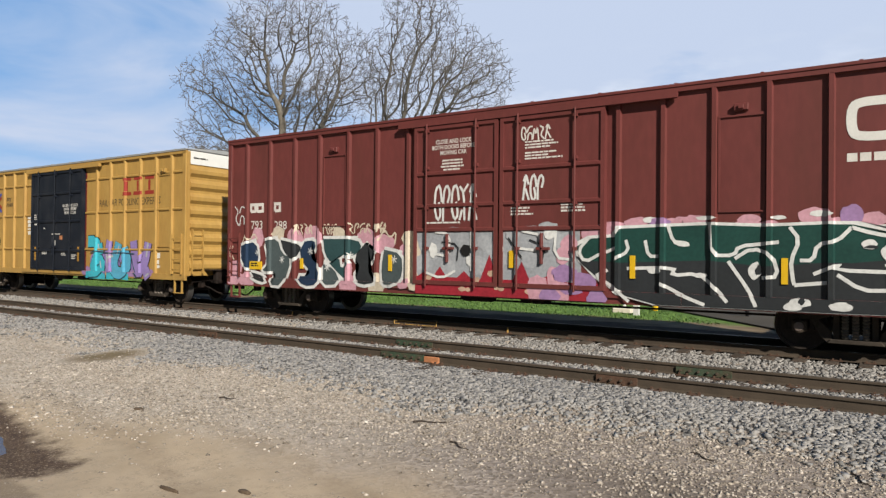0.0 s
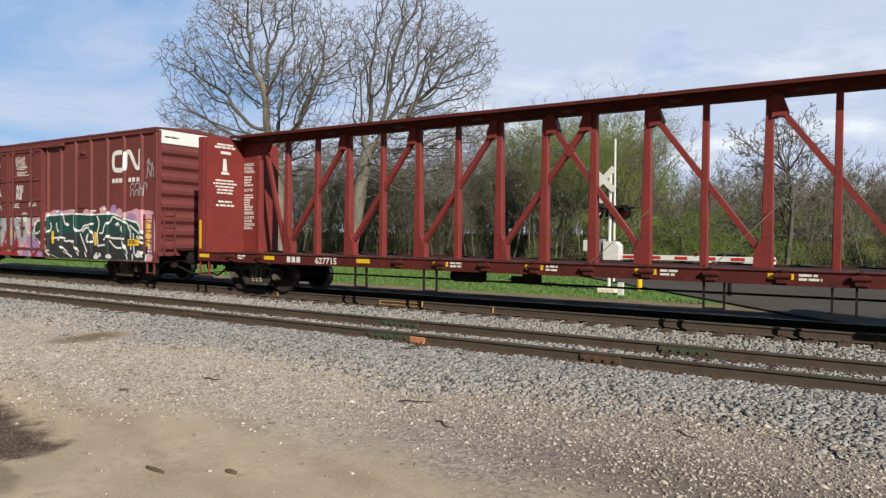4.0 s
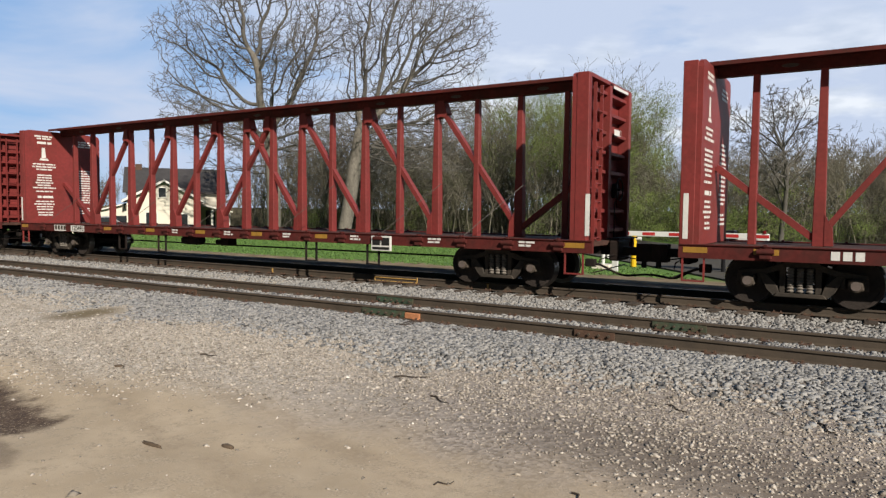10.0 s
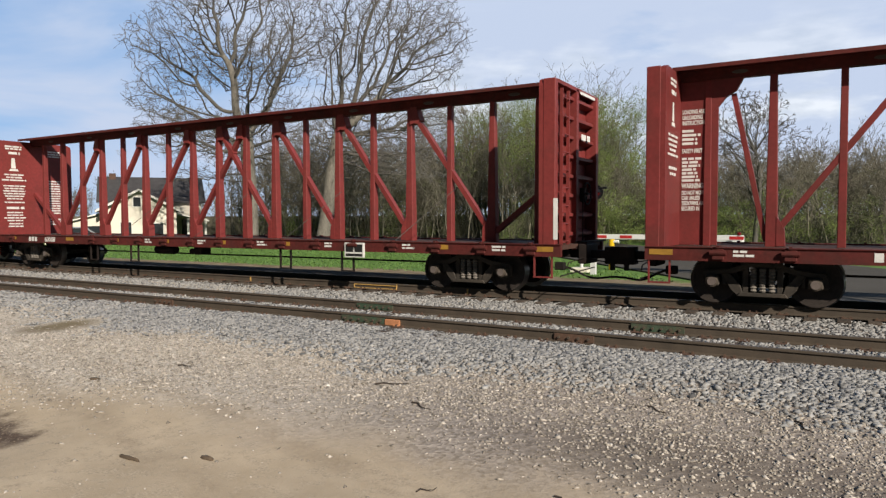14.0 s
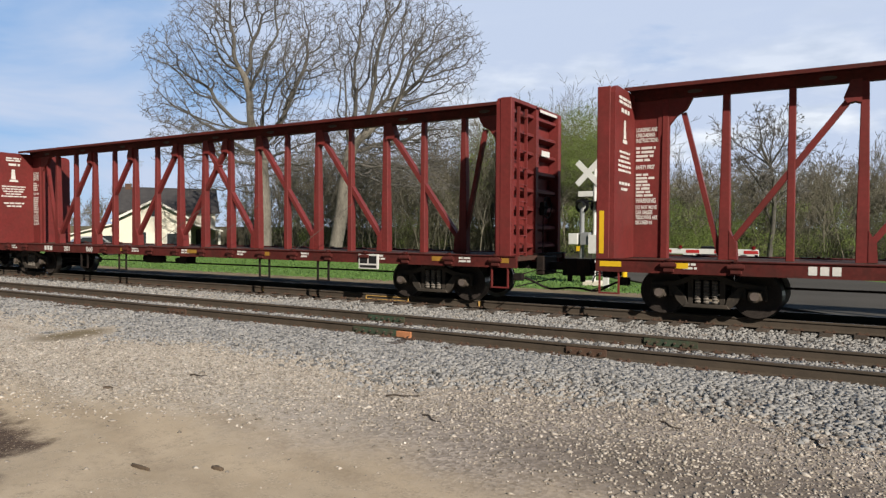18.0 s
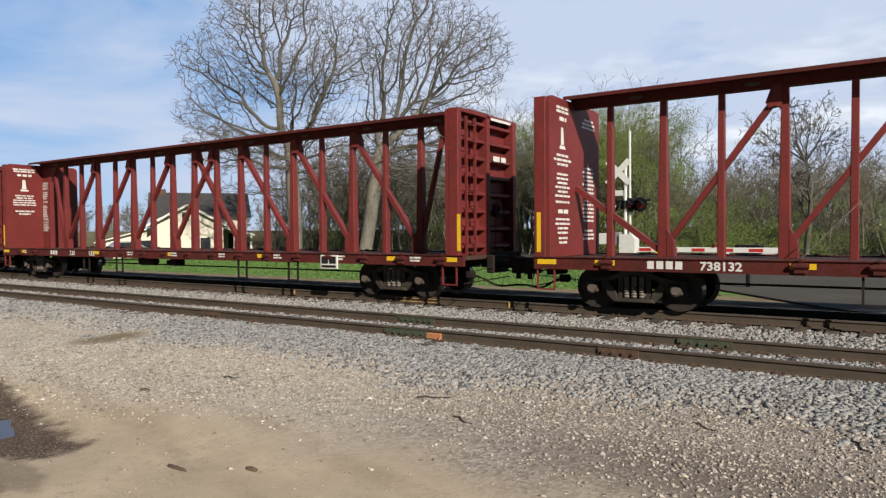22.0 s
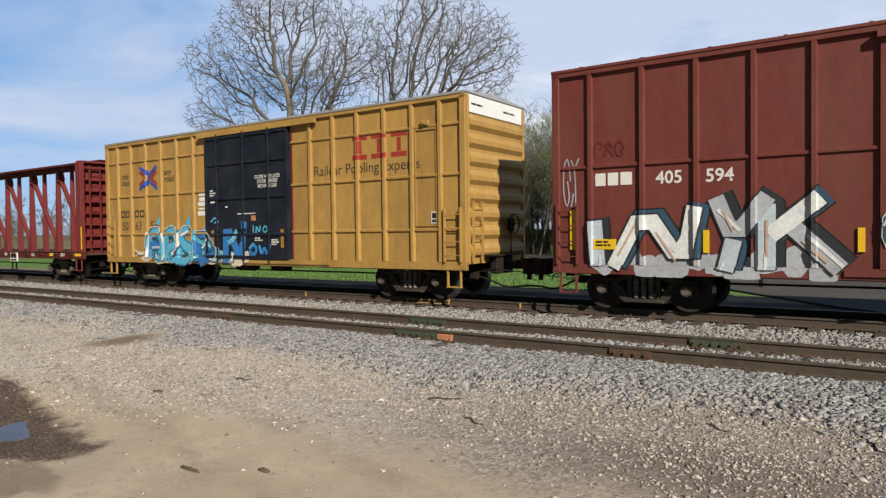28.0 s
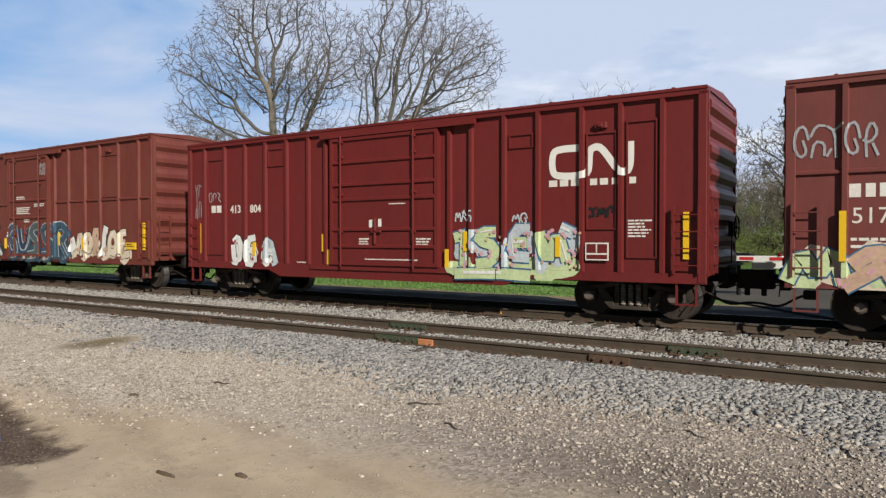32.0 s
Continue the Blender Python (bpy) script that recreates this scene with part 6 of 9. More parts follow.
def soften(pts, n=2):
    """Rounds a polyline by cutting its corners."""
    for _ in range(n):
        q = [pts[0]]
        for a, b in zip(pts, pts[1:]):
            q += [(a[0] * 0.75 + b[0] * 0.25, a[1] * 0.75 + b[1] * 0.25), (a[0] * 0.25 + b[0] * 0.75, a[1] * 0.25 + b[1] * 0.75)]
        pts = q + [pts[-1]]
    return pts


def blob(x, z, rx, rz, r, n=14, rough=0.25):
    return [(x + rx * math.cos(a) * k, z + rz * math.sin(a) * k) for a, k in ((2 * math.pi * i / n, 1 + r.uniform(-rough, rough)) for i in range(n))]


def piece(info, word, x0, x1, z0, z1, fills, outline, seed, w=0.17, edge=0.06, back=None, shine=None, rounded=1):
    """A spray-painted row of letters: cloud behind, outline, fills, highlights."""
    r = random.Random(seed)
    car, dep, cuts = info["car"], info["depth"], info["cuts"]
    letters = place_strokes(word, x0, x1, z0, z1, r)
    if back:
        k = max(8, int((x1 - x0) / 0.32))
        for bi, bmat in enumerate(back):
            polys = [blob(x0 - 0.1 + (x1 - x0 + 0.2) * (i + r.random()) / k, r.uniform(z0 + 0.05, z1 + 0.02), r.uniform(0.22, 0.45), r.uniform(0.2, 0.42), r) for i in range(k) if r.random() < (1.0 if bi == 0 else 0.45)]
            polys = [[(min(max(a, 0.03), info["length"] - 0.03), max(b, 0.80)) for a, b in p] for p in polys]
            decal("spray_paint", polys, bmat, car, dep, cuts, 0.003 + 0.004 * bi)
    hs = w * (z1 - z0)
    lines = [[soften(st, rounded) for st in lt] for lt in letters]
    for li, lt in enumerate(lines):
        base = 0.012 + 0.0045 * (li % 2)
        decal("spray_paint", [stroke_outline(st, hs + edge) for st in lt], outline, car, dep, cuts, base)
    by_fill = {}
    for li, lt in enumerate(lines):
        by_fill.setdefault(li % len(fills), []).extend(stroke_outline(st, hs) for st in lt)
    for k, polys in by_fill.items():
        decal("spray_paint", polys, fills[k], car, dep, cuts, 0.022 + 0.004 * (k % 2))
    if shine:
        polys = []
        for lt in lines:
            for st in lt:
                for _ in range(2):
                    j = r.randrange(len(st) - 1)
                    a, b = st[j], st[j + 1]
                    d = r.uniform(-0.5, 0.5) * hs
                    polys.append(stroke_outline([(a[0] + d, a[1] + d * 0.5), (b[0] + d, b[1] + d * 0.5)], hs * r.uniform(0.10, 0.26)))
        decal("spray_paint", polys, shine, car, dep, cuts, 0.031)


def tag_scrawl(info, x, z, w, h, n, seed, material=None, lw=0.014):
    """A quick one-line tag."""
    r = random.Random(seed)
    polys = []
    for i in range(n):
        a = x + w * i / n
        for st in r.choice(GLYPHS):
            polys.append(stroke_outline(soften([(a + w / n * u, z + h * v + r.uniform(-0.02, 0.02)) for u, v in st], 1), lw))
    decal("tag", polys, material or M_letter, info["car"], info["depth"], info["cuts"], 0.010)


def panel_text(info, body, size, x, z, material, **kw):
    lettering(body, size, x, z, info["depth"](x + 0.05) - 0.006, material, info["car"], **kw)


def emblem(info, x0, x1, z0, z1):
    """A white ribbon emblem: a hook that runs on into a wave."""
    w, h, t = x1 - x0, z1 - z0, (z1 - z0) * 0.105
    path = [(0.37, 0.9), (0.14, 0.9), (0.05, 0.80), (0.05, 0.2), (0.14, 0.08), (0.42, 0.08), (0.49, 0.2), (0.49, 0.80), (0.56, 0.91), (0.64, 0.84), (0.80, 0.22), (0.87, 0.10), (0.95, 0.2), (0.95, 0.98)]
    decal("emblem", [stroke_outline(soften([(x0 + u * w, z0 + v * h) for u, v in path], 2), t)], M_white, info["car"], info["depth"], info["cuts"], 0.005, "white ribbon emblem")


def word_bars(info, spans, z, h, material):
    for a, b in spans:
        decal("lettering", [[(a, z), (b, z), (b, z + h), (a, z + h)]], material, info["car"], info["depth"], info["cuts"], 0.005)


def placards(info, spots):
    for x, z, w, h in spots:
        bm = bmesh.new()
        y = info["depth"](x + w / 2)
        box(bm, x, x + w, y - 0.04, y - 0.002, z, z + h)
        p = part("placard", bm, M_reflector, info["car"], "yellow warning placard")
        bars("lettering", text_block(x + 0.05, x + w - 0.04, z + h - 0.04, 2, 0.04, 0.03, random.Random(3)), M_shade_black, p, y - 0.043)


def side_reflectors(info, spots):
    for x, z0, z1 in spots:
        bm = bmesh.new()
        y = info["depth"](x)
        box(bm, x - 0.055, x + 0.055, y - 0.045, y - 0.001, z0, z1)
        part("reflector", bm, M_reflector, info["car"], "yellow reflective strip")


def paint(info, polys, material, lift):
    decal("spray_paint", polys, material, info["car"], info["depth"], info["cuts"], lift)


def lines(info, rows, material, lift, w, rounding=1):
    paint(info, [stroke_outline(soften(p, rounding), w) for p in rows], material, lift)


def haze(info, spots, material, lift, r, rx=0.3, rz=0.16):
    polys = [blob(a, b, rx * r.uniform(0.7, 1.2), rz * r.uniform(0.7, 1.3), r, 16, 0.12) for a, b in spots]
    paint(info, [[(min(max(a, 0.03), info["length"] - 0.03), max(b, 0.76)) for a, b in p] for p in polys], material, lift)


# maroon double-door car
c = car_c1
emblem(c, 16.68, 18.40, 3.84, 4.60)
word_bars(c, [(16.70, 16.86), (16.90, 17.07), (17.11, 17.30), (17.66, 17.82), (17.88, 18.04), (18.12, 18.24), (18.27, 18.38)], 3.47, 0.15, M_letter)
for a, b in ((1.0, 1.19), (1.28, 1.52), (2.05, 2.25)):
    lines(c, [[(a, 2.99), (b, 3.0), (b, 3.2), (a, 3.2), (a, 2.99)]], M_letter, 0.005, 0.045, 0)
panel_text(c, "793", 0.36, 1.0, 2.46, M_letter)
panel_text(c, "298", 0.36, 2.02, 2.44, M_letter)
lettering("CLOSE AND LOCK\nBOTH DOORS BEFORE\nMOVING CAR", 0.145, 8.40, 4.48, RIBF - 0.036, M_letter, c["car"], align="CENTER", squeeze=0.85, bold=0.003)
rr = random.Random(8)
bars("lettering", text_block(7.95, 8.8, 4.08, 4, 0.04, 0.035, rr, "c") + text_block(10.35, 11.3, 4.35, 3, 0.035, 0.03, rr) + text_block(10.35, 11.3, 4.1, 3, 0.035, 0.03, rr) + text_block(10.0, 10.6, 2.85, 3, 0.04, 0.03, rr) + text_block(11.25, 12.0, 2.9, 3, 0.04, 0.03, rr) + text_block(7.6, 8.9, 2.55, 1, 0.04, 0.03, rr), M_letter, c["car"], RIBF - 0.036)
tag_scrawl(c, 10.25, 4.35, 0.75, 0.35, 5, 3, lw=0.018)
tag_scrawl(c, 7.85, 2.55, 1.25, 0.95, 5, 4, P_white, 0.03)
tag_scrawl(c, 10.3, 2.95, 0.55, 0.65, 3, 5, P_white, 0.026)
tag_scrawl(c, 0.22, 2.55, 0.5, 0.65, 2, 6, P_white, 0.018)
for k, (x, w) in enumerate(((2.9, 0.7), (4.0, 0.55), (4.95, 0.8), (5.9, 0.35))):
    tag_scrawl(c, x, 2.28, w, 0.3, 4, 30 + k, P_cream, 0.018)
tag_scrawl(c, 17.75, 2.95, 1.0, 0.5, 4, 12, P_silver, 0.02)
tag_scrawl(c, 18.68, 3.55, 0.5, 0.7, 2, 13, P_silver, 0.02)
def fat(info, strokes, w, fills, edge, rim, lift, shine=None, seed=1):
    """Broad swung letters: each stroke with a rim, a body and a thin streak of light."""
    r = random.Random(seed)
    for k, st in enumerate(strokes):
        st = soften(st, 1)
        up = lift + 0.0042 * (k % 2)
        paint(info, [stroke_outline(st, w + rim)], edge, up)
        paint(info, [stroke_outline(st, w)], fills[k % len(fills)], up + 0.0095)
        if shine:
            j = r.randrange(len(st) - 1)
            a, b = Vector(st[j]), Vector(st[min(j + 2, len(st) - 1)])
            off = Vector((-(b - a).y, (b - a).x)).normalized() * w * r.uniform(-0.5, 0.5)
            paint(info, [stroke_outline([tuple(a + off), tuple(b + off)], w * r.uniform(0.12, 0.3))], shine, up + 0.0185)


def access_panel(info, x0, x1, z0, z1, latch=True):
    """A framed inspection panel welded between two posts, with a latch box."""
    y = info["depth"]((x0 + x1) / 2)
    m = info["paint"]
    bm = bmesh.new()
    for a, b, c, d in ((x0, x1, z1 - 0.05, z1), (x0, x0 + 0.035, z0, z1 - 0.05), (x1 - 0.035, x1, z0, z1 - 0.05), (x0 + 0.035, x1 - 0.035, z0, z0 + 0.03)):
        box(bm, a, b, y - 0.035, y + 0.01, c, d)
    p = part("access_panel", bm, m, info["car"])
    if latch:
        bm = bmesh.new()
        k = (x0 + x1) / 2
        box(bm, k - 0.13, k + 0.13, y - 0.10, y, z1 + 0.05, z1 + 0.19, 0.012)
        box(bm, k - 0.05, k + 0.05, y - 0.14, y - 0.10, z1 + 0.08, z1 + 0.16, 0.008)
        part("latch", bm, m, p)


for info, spots in ((car_c1, ((4.0, 4.86, 2.5, 4.5, True), (14.52, 15.37, 2.62, 4.52, True))), (car_h, ((13.12, 14.07, 3.2, 4.75, True),)),
                    (car_i, ((3.65, 4.30, 3.82, 4.36, False), (0.90, 1.66, 1.2, 4.2, False), (11.62, 12.24, 3.78, 4.12, False), (13.5, 14.18, 1.9, 4.0, True), (14.38, 15.03, 1.3, 4.18, False))),
                    (car_g, ((14.5, 15.2, 1.9, 4.4, True),)), (car_y0, ((14.5, 15.2, 1.9, 4.4, True),))):
    for x0, x1, z0, z1, latch in spots:
        access_panel(info, x0, x1, z0, z1, latch)

# row of dark letters edged in white
q = random.Random(41)
haze(c, [(0.35, 1.3), (0.3, 0.95), (0.9, 0.9), (2.9, 2.15), (3.6, 2.2), (5.6, 2.15), (6.2, 2.0), (7.0, 1.7), (6.9, 1.1), (1.3, 2.2), (5.0, 0.85)], P_pink, 0.003, q, 0.34, 0.26)
haze(c, [(7.05, 2.15), (7.15, 1.8), (7.0, 1.35), (7.2, 1.1), (6.0, 0.86), (4.6, 2.25), (2.2, 2.3)], P_cream, 0.007, q, 0.25, 0.28)
dark = [
    (P_navy, [(0.57, 1.95), (1.27, 2.1), (1.4, 1.43), (1.03, 1.23), (0.6, 1.42)]),
    (P_slate, [(1.64, 2.1), (2.19, 2.17), (2.37, 1.73), (2.79, 1.58), (2.45, 0.78), (1.91, 0.8), (2.2, 1.21), (1.47, 1.17), (1.84, 1.43)]),
    (P_char, [(2.31, 2.13), (3.19, 1.98), (3.07, 1.73), (2.79, 1.51), (2.43, 1.8)]),
    (P_navy, [(3.3, 2.08), (3.69, 2.12), (3.75, 1.87), (3.47, 1.69), (3.93, 1.31), (3.88, 0.85), (3.32, 0.8), (3.03, 1.08), (3.43, 1.09), (3.54, 1.23), (3.19, 1.51), (3.11, 1.8)]),
    (P_teal, [(4.02, 2.15), (5.3, 2.14), (5.46, 1.87), (5.1, 1.66), (4.68, 1.73), (4.36, 1.45), (4.08, 1.73)]),
    (P_slate, [(4.03, 1.45), (4.47, 1.31), (4.69, 0.9), (4.04, 0.85)]),
    (P_char, [(5.56, 2.03), (5.96, 1.73), (5.57, 1.33), (6.02, 1.0), (5.47, 0.89), (5.16, 1.12), (5.41, 1.39), (5.15, 1.66)]),
    (P_slate, [(6.21, 1.86), (6.79, 1.75), (6.82, 1.21), (6.61, 0.95), (6.17, 0.94), (6.12, 1.4)]),
    (P_char, [(1.05, 1.15), (1.6, 1.05), (1.75, 0.84), (1.2, 0.95)]),
    (P_pink, [(4.79, 0.9), (4.94, 1.46), (5.12, 1.5), (5.06, 0.91)]),
    (P_teal, [(4.1, 1.6), (4.32, 1.42), (4.62, 1.68), (4.7, 1.28), (5.02, 1.6), (4.9, 1.05), (4.72, 1.1)])]
lines(c, [p + p[:2] for m, p in dark if m is not P_pink], P_white, 0.012, 0.085)
for k, (m, p) in enumerate(dark):
    paint(c, [soften(p + p[:1], 1)[:-1]], m, 0.018 + 0.0035 * (k % 2))
lines(c, [[(0.25, 1.5), (0.1, 1.75), (0.2, 1.95)], [(0.62, 2.0), (0.75, 2.3), (0.95, 2.1), (1.15, 2.35), (1.3, 2.15)], [(6.0, 2.1), (6.2, 2.4), (6.4, 2.15), (6.6, 2.35), (6.55, 2.0)]], P_cream, 0.010, 0.022)
r9 = random.Random(9)
stars = []
for x, z in ((1.35, 1.75), (2.4, 1.55), (3.55, 1.8), (4.2, 1.35), (5.05, 1.7), (6.55, 1.6)):
    for a in (0.3, 1.35, 2.4):
        d = (0.11 * math.cos(a), 0.11 * math.sin(a))
        stars.append(stroke_outline([(x - d[0], z - d[1]), (x + d[0], z + d[1])], 0.012))
decal("spray_paint", stars, P_white, c["car"], c["depth"], c["cuts"], 0.036)
# silver letters run down into red over the doors
q = random.Random(51)
paint(c, [[(7.25, 2.3), (8.4, 2.42), (9.5, 2.36), (10.6, 2.42), (11.7, 2.3), (11.75, 1.1), (10.0, 1.0), (8.0, 1.0), (7.3, 1.1)]], P_silver, 0.003)
haze(c, [(7.35 + 0.45 * k, q.uniform(1.25, 2.3)) for k in range(10)] + [(q.uniform(7.4, 11.4), q.uniform(1.3, 2.2)) for _ in range(8)], P_lav, 0.007, q, 0.24, 0.2)
paint(c, [[(7.3, 0.76), (7.3, 1.2), (12.2, 1.15), (12.2, 0.76)]] + [[(a - 0.25, 1.15), (a, h), (a + 0.22, 1.15)] for a, h in ((7.55, 1.3), (8.05, 1.45), (8.75, 1.35), (9.45, 1.75), (10.3, 1.6), (10.95, 1.3))], P_red, 0.011)
haze(c, [(11.1, 1.25), (11.3, 1.75), (11.45, 2.0), (11.25, 0.9), (10.7, 1.0)], P_pink, 0.0145, q, 0.22, 0.24)
haze(c, [(11.35, 1.35), (11.5, 1.0), (11.0, 0.85), (12.1, 0.84)], P_lilac, 0.018, q, 0.26, 0.16)
lines(c, [[(7.3, 2.25), (7.3, 1.05)], [(8.95, 2.3), (8.95, 1.35)], [(9.75, 2.3), (9.7, 1.2)], [(7.9, 2.3), (8.35, 2.25), (8.3, 1.7), (7.95, 1.75)], [(10.3, 2.3), (10.8, 2.2), (10.75, 1.85), (10.25, 1.9)], [(11.15, 2.35), (11.1, 1.7), (11.6, 1.65)], [(8.5, 1.35), (8.1, 1.15), (7.6, 1.3)]], P_white, 0.0215, 0.03)
haze(c, [(7.85, 1.85), (8.9, 1.6), (9.72, 1.9), (11.0, 2.25)], P_white, 0.0215, q, 0.13, 0.15)
haze(c, [(8.8, 1.85)], P_black, 0.025, q, 0.16, 0.14)
haze(c, [(q.uniform(7.4, 11.6), q.uniform(0.9, 1.35)) for _ in range(9)], P_tan, 0.0145, q, 0.10, 0.07)
lines(c, [[(8.1, 2.05), (8.6, 2.0), (8.55, 1.6)], [(10.5, 2.1), (10.9, 1.95), (10.8, 1.6)], [(9.95, 2.15), (10.3, 1.7)]], P_char, 0.025, 0.018)
# big dark-green piece before a pink cloud
q = random.Random(7)
haze(c, [(12.0 + 0.38 * k, 2.2 + 0.08 * math.sin(1.7 * k)) for k in range(18)], P_pink, 0.003, q, 0.34, 0.24)
haze(c, [(12.9, 2.42), (14.1, 2.42), (15.1, 2.47), (16.2, 2.52), (17.1, 2.44), (17.8, 2.3), (18.5, 2.4), (12.2, 2.2)], P_pink, 0.0065, q, 0.26, 0.15)
paint(c, [soften([(18.0, 2.2), (18.34, 2.5), (18.95, 2.48), (19.27, 2.34), (19.27, 0.76), (18.4, 0.76), (18.0, 1.2)], 1)], P_pink, 0.0065)
haze(c, [(16.78, 2.5), (17.85, 2.25), (19.07, 1.9), (13.4, 2.4), (19.0, 1.4), (11.8, 1.2)], P_lilac, 0.010, q, 0.24, 0.18)
haze(c, [(13.2, 2.5), (14.3, 2.52), (15.6, 2.5), (17.3, 2.3), (16.3, 2.56)], P_white, 0.010, q, 0.16, 0.05)
body = [(11.63, 1.95), (11.97, 2.12), (12.44, 2.15), (12.58, 2.33), (14.35, 2.38), (15.32, 2.33), (16.4, 2.36), (16.8, 2.35), (17.35, 2.17), (17.75, 2.11), (18.14, 2.04), (18.29, 1.85), (18.71, 1.52), (18.8, 1.29), (18.7, 0.78), (16.4, 0.76), (14.84, 0.76), (13.38, 0.76), (12.58, 0.95), (12.12, 1.28), (11.75, 1.57)]
paint(c, [[(a + (0.08 if a > 15 else -0.08), b + (0.06 if b > 1.5 else -0.01)) for a, b in body]], P_white, 0.0135)
paint(c, [body], P_green, 0.0170)
paint(c, [[(a, min(b, 1.62 + 0.10 * math.sin(a * 2.3) + 0.05 * math.sin(a * 5.1))) for a, b in body]], P_char, 0.0205)
strokes = [[(13.57, 2.36), (13.67, 2.05), (13.87, 1.97), (13.96, 2.02), (13.7, 2.05)], [(14.38, 2.4), (14.41, 1.78), (14.84, 1.78), (14.9, 1.96), (15.38, 2.01), (15.61, 2.04)], [(15.79, 2.32), (15.96, 2.08), (15.81, 1.7), (15.84, 1.39), (15.87, 1.24)],
           [(13.1, 2.08), (13.17, 1.75), (13.37, 1.75)], [(12.72, 1.49), (13.71, 1.53), (13.64, 1.36), (14.16, 1.42), (14.47, 1.16), (14.72, 0.87)], [(14.72, 1.67), (15.09, 1.12), (15.23, 0.81)], [(14.84, 1.72), (15.14, 1.93), (15.5, 1.8), (15.61, 1.39), (15.32, 1.36)]]
strokes += [[(15.96, 1.7), (16.18, 1.7), (16.24, 2.0), (16.56, 2.05), (16.78, 2.3)], [(16.18, 1.45), (16.62, 1.65), (16.51, 1.53), (17.5, 1.51)], [(16.56, 1.45), (16.94, 1.18), (17.3, 1.19)], [(17.3, 1.66), (17.55, 1.13), (17.75, 0.8)], [(17.75, 1.99), (18.38, 1.66), (18.75, 1.34)],
            [(17.8, 1.85), (17.83, 1.13)], [(17.97, 1.71), (18.04, 0.8)], [(18.14, 1.61), (18.66, 1.29)], [(16.78, 2.3), (17.09, 2.19), (17.6, 2.09), (17.75, 1.8)], [(11.89, 2.1), (11.67, 1.86), (11.82, 1.6), (12.19, 1.8), (12.47, 1.92)], [(12.69, 2.09), (12.76, 1.86), (12.47, 1.69)]]
strokes += [[(12.3, 1.45), (12.05, 1.3), (12.5, 1.05), (12.8, 0.8)], [(13.4, 1.2), (13.9, 0.95), (14.3, 0.8)], [(18.2, 1.1), (18.6, 0.9)], [(15.87, 1.24), (16.4, 1.3)]]
lines(c, strokes, P_white, 0.0245, 0.034)
haze(c, [(13.87, 2.0), (13.3, 1.45), (14.2, 1.38)], P_white, 0.0285, q, 0.13, 0.06)
haze(c, [(15.2, 1.5), (17.05, 2.0), (17.3, 1.85)], P_white, 0.0285, q, 0.11, 0.13)
haze(c, [(16.62, 0.88), (15.98, 0.92), (15.85, 0.84), (18.35, 1.0)], P_white, 0.0285, q, 0.2, 0.1)
paint(c, [blob(15.27, 1.5, 0.06, 0.1, q), blob(16.0, 0.95, 0.05, 0.07, q), blob(17.08, 1.95, 0.12, 0.03, q)], P_char, 0.0325)
side_reflectors(c, [(12.84, 1.28, 1.76), (15.71, 1.25, 1.74), (18.79, 1.26, 2.15), (6.42, 1.3, 1.72), (10.04, 1.45, 1.85), (3.2, 1.3, 1.6)])
placards(c, [(17.68, 1.28, 0.6, 0.22), (1.0, 1.24, 0.52, 0.24)])

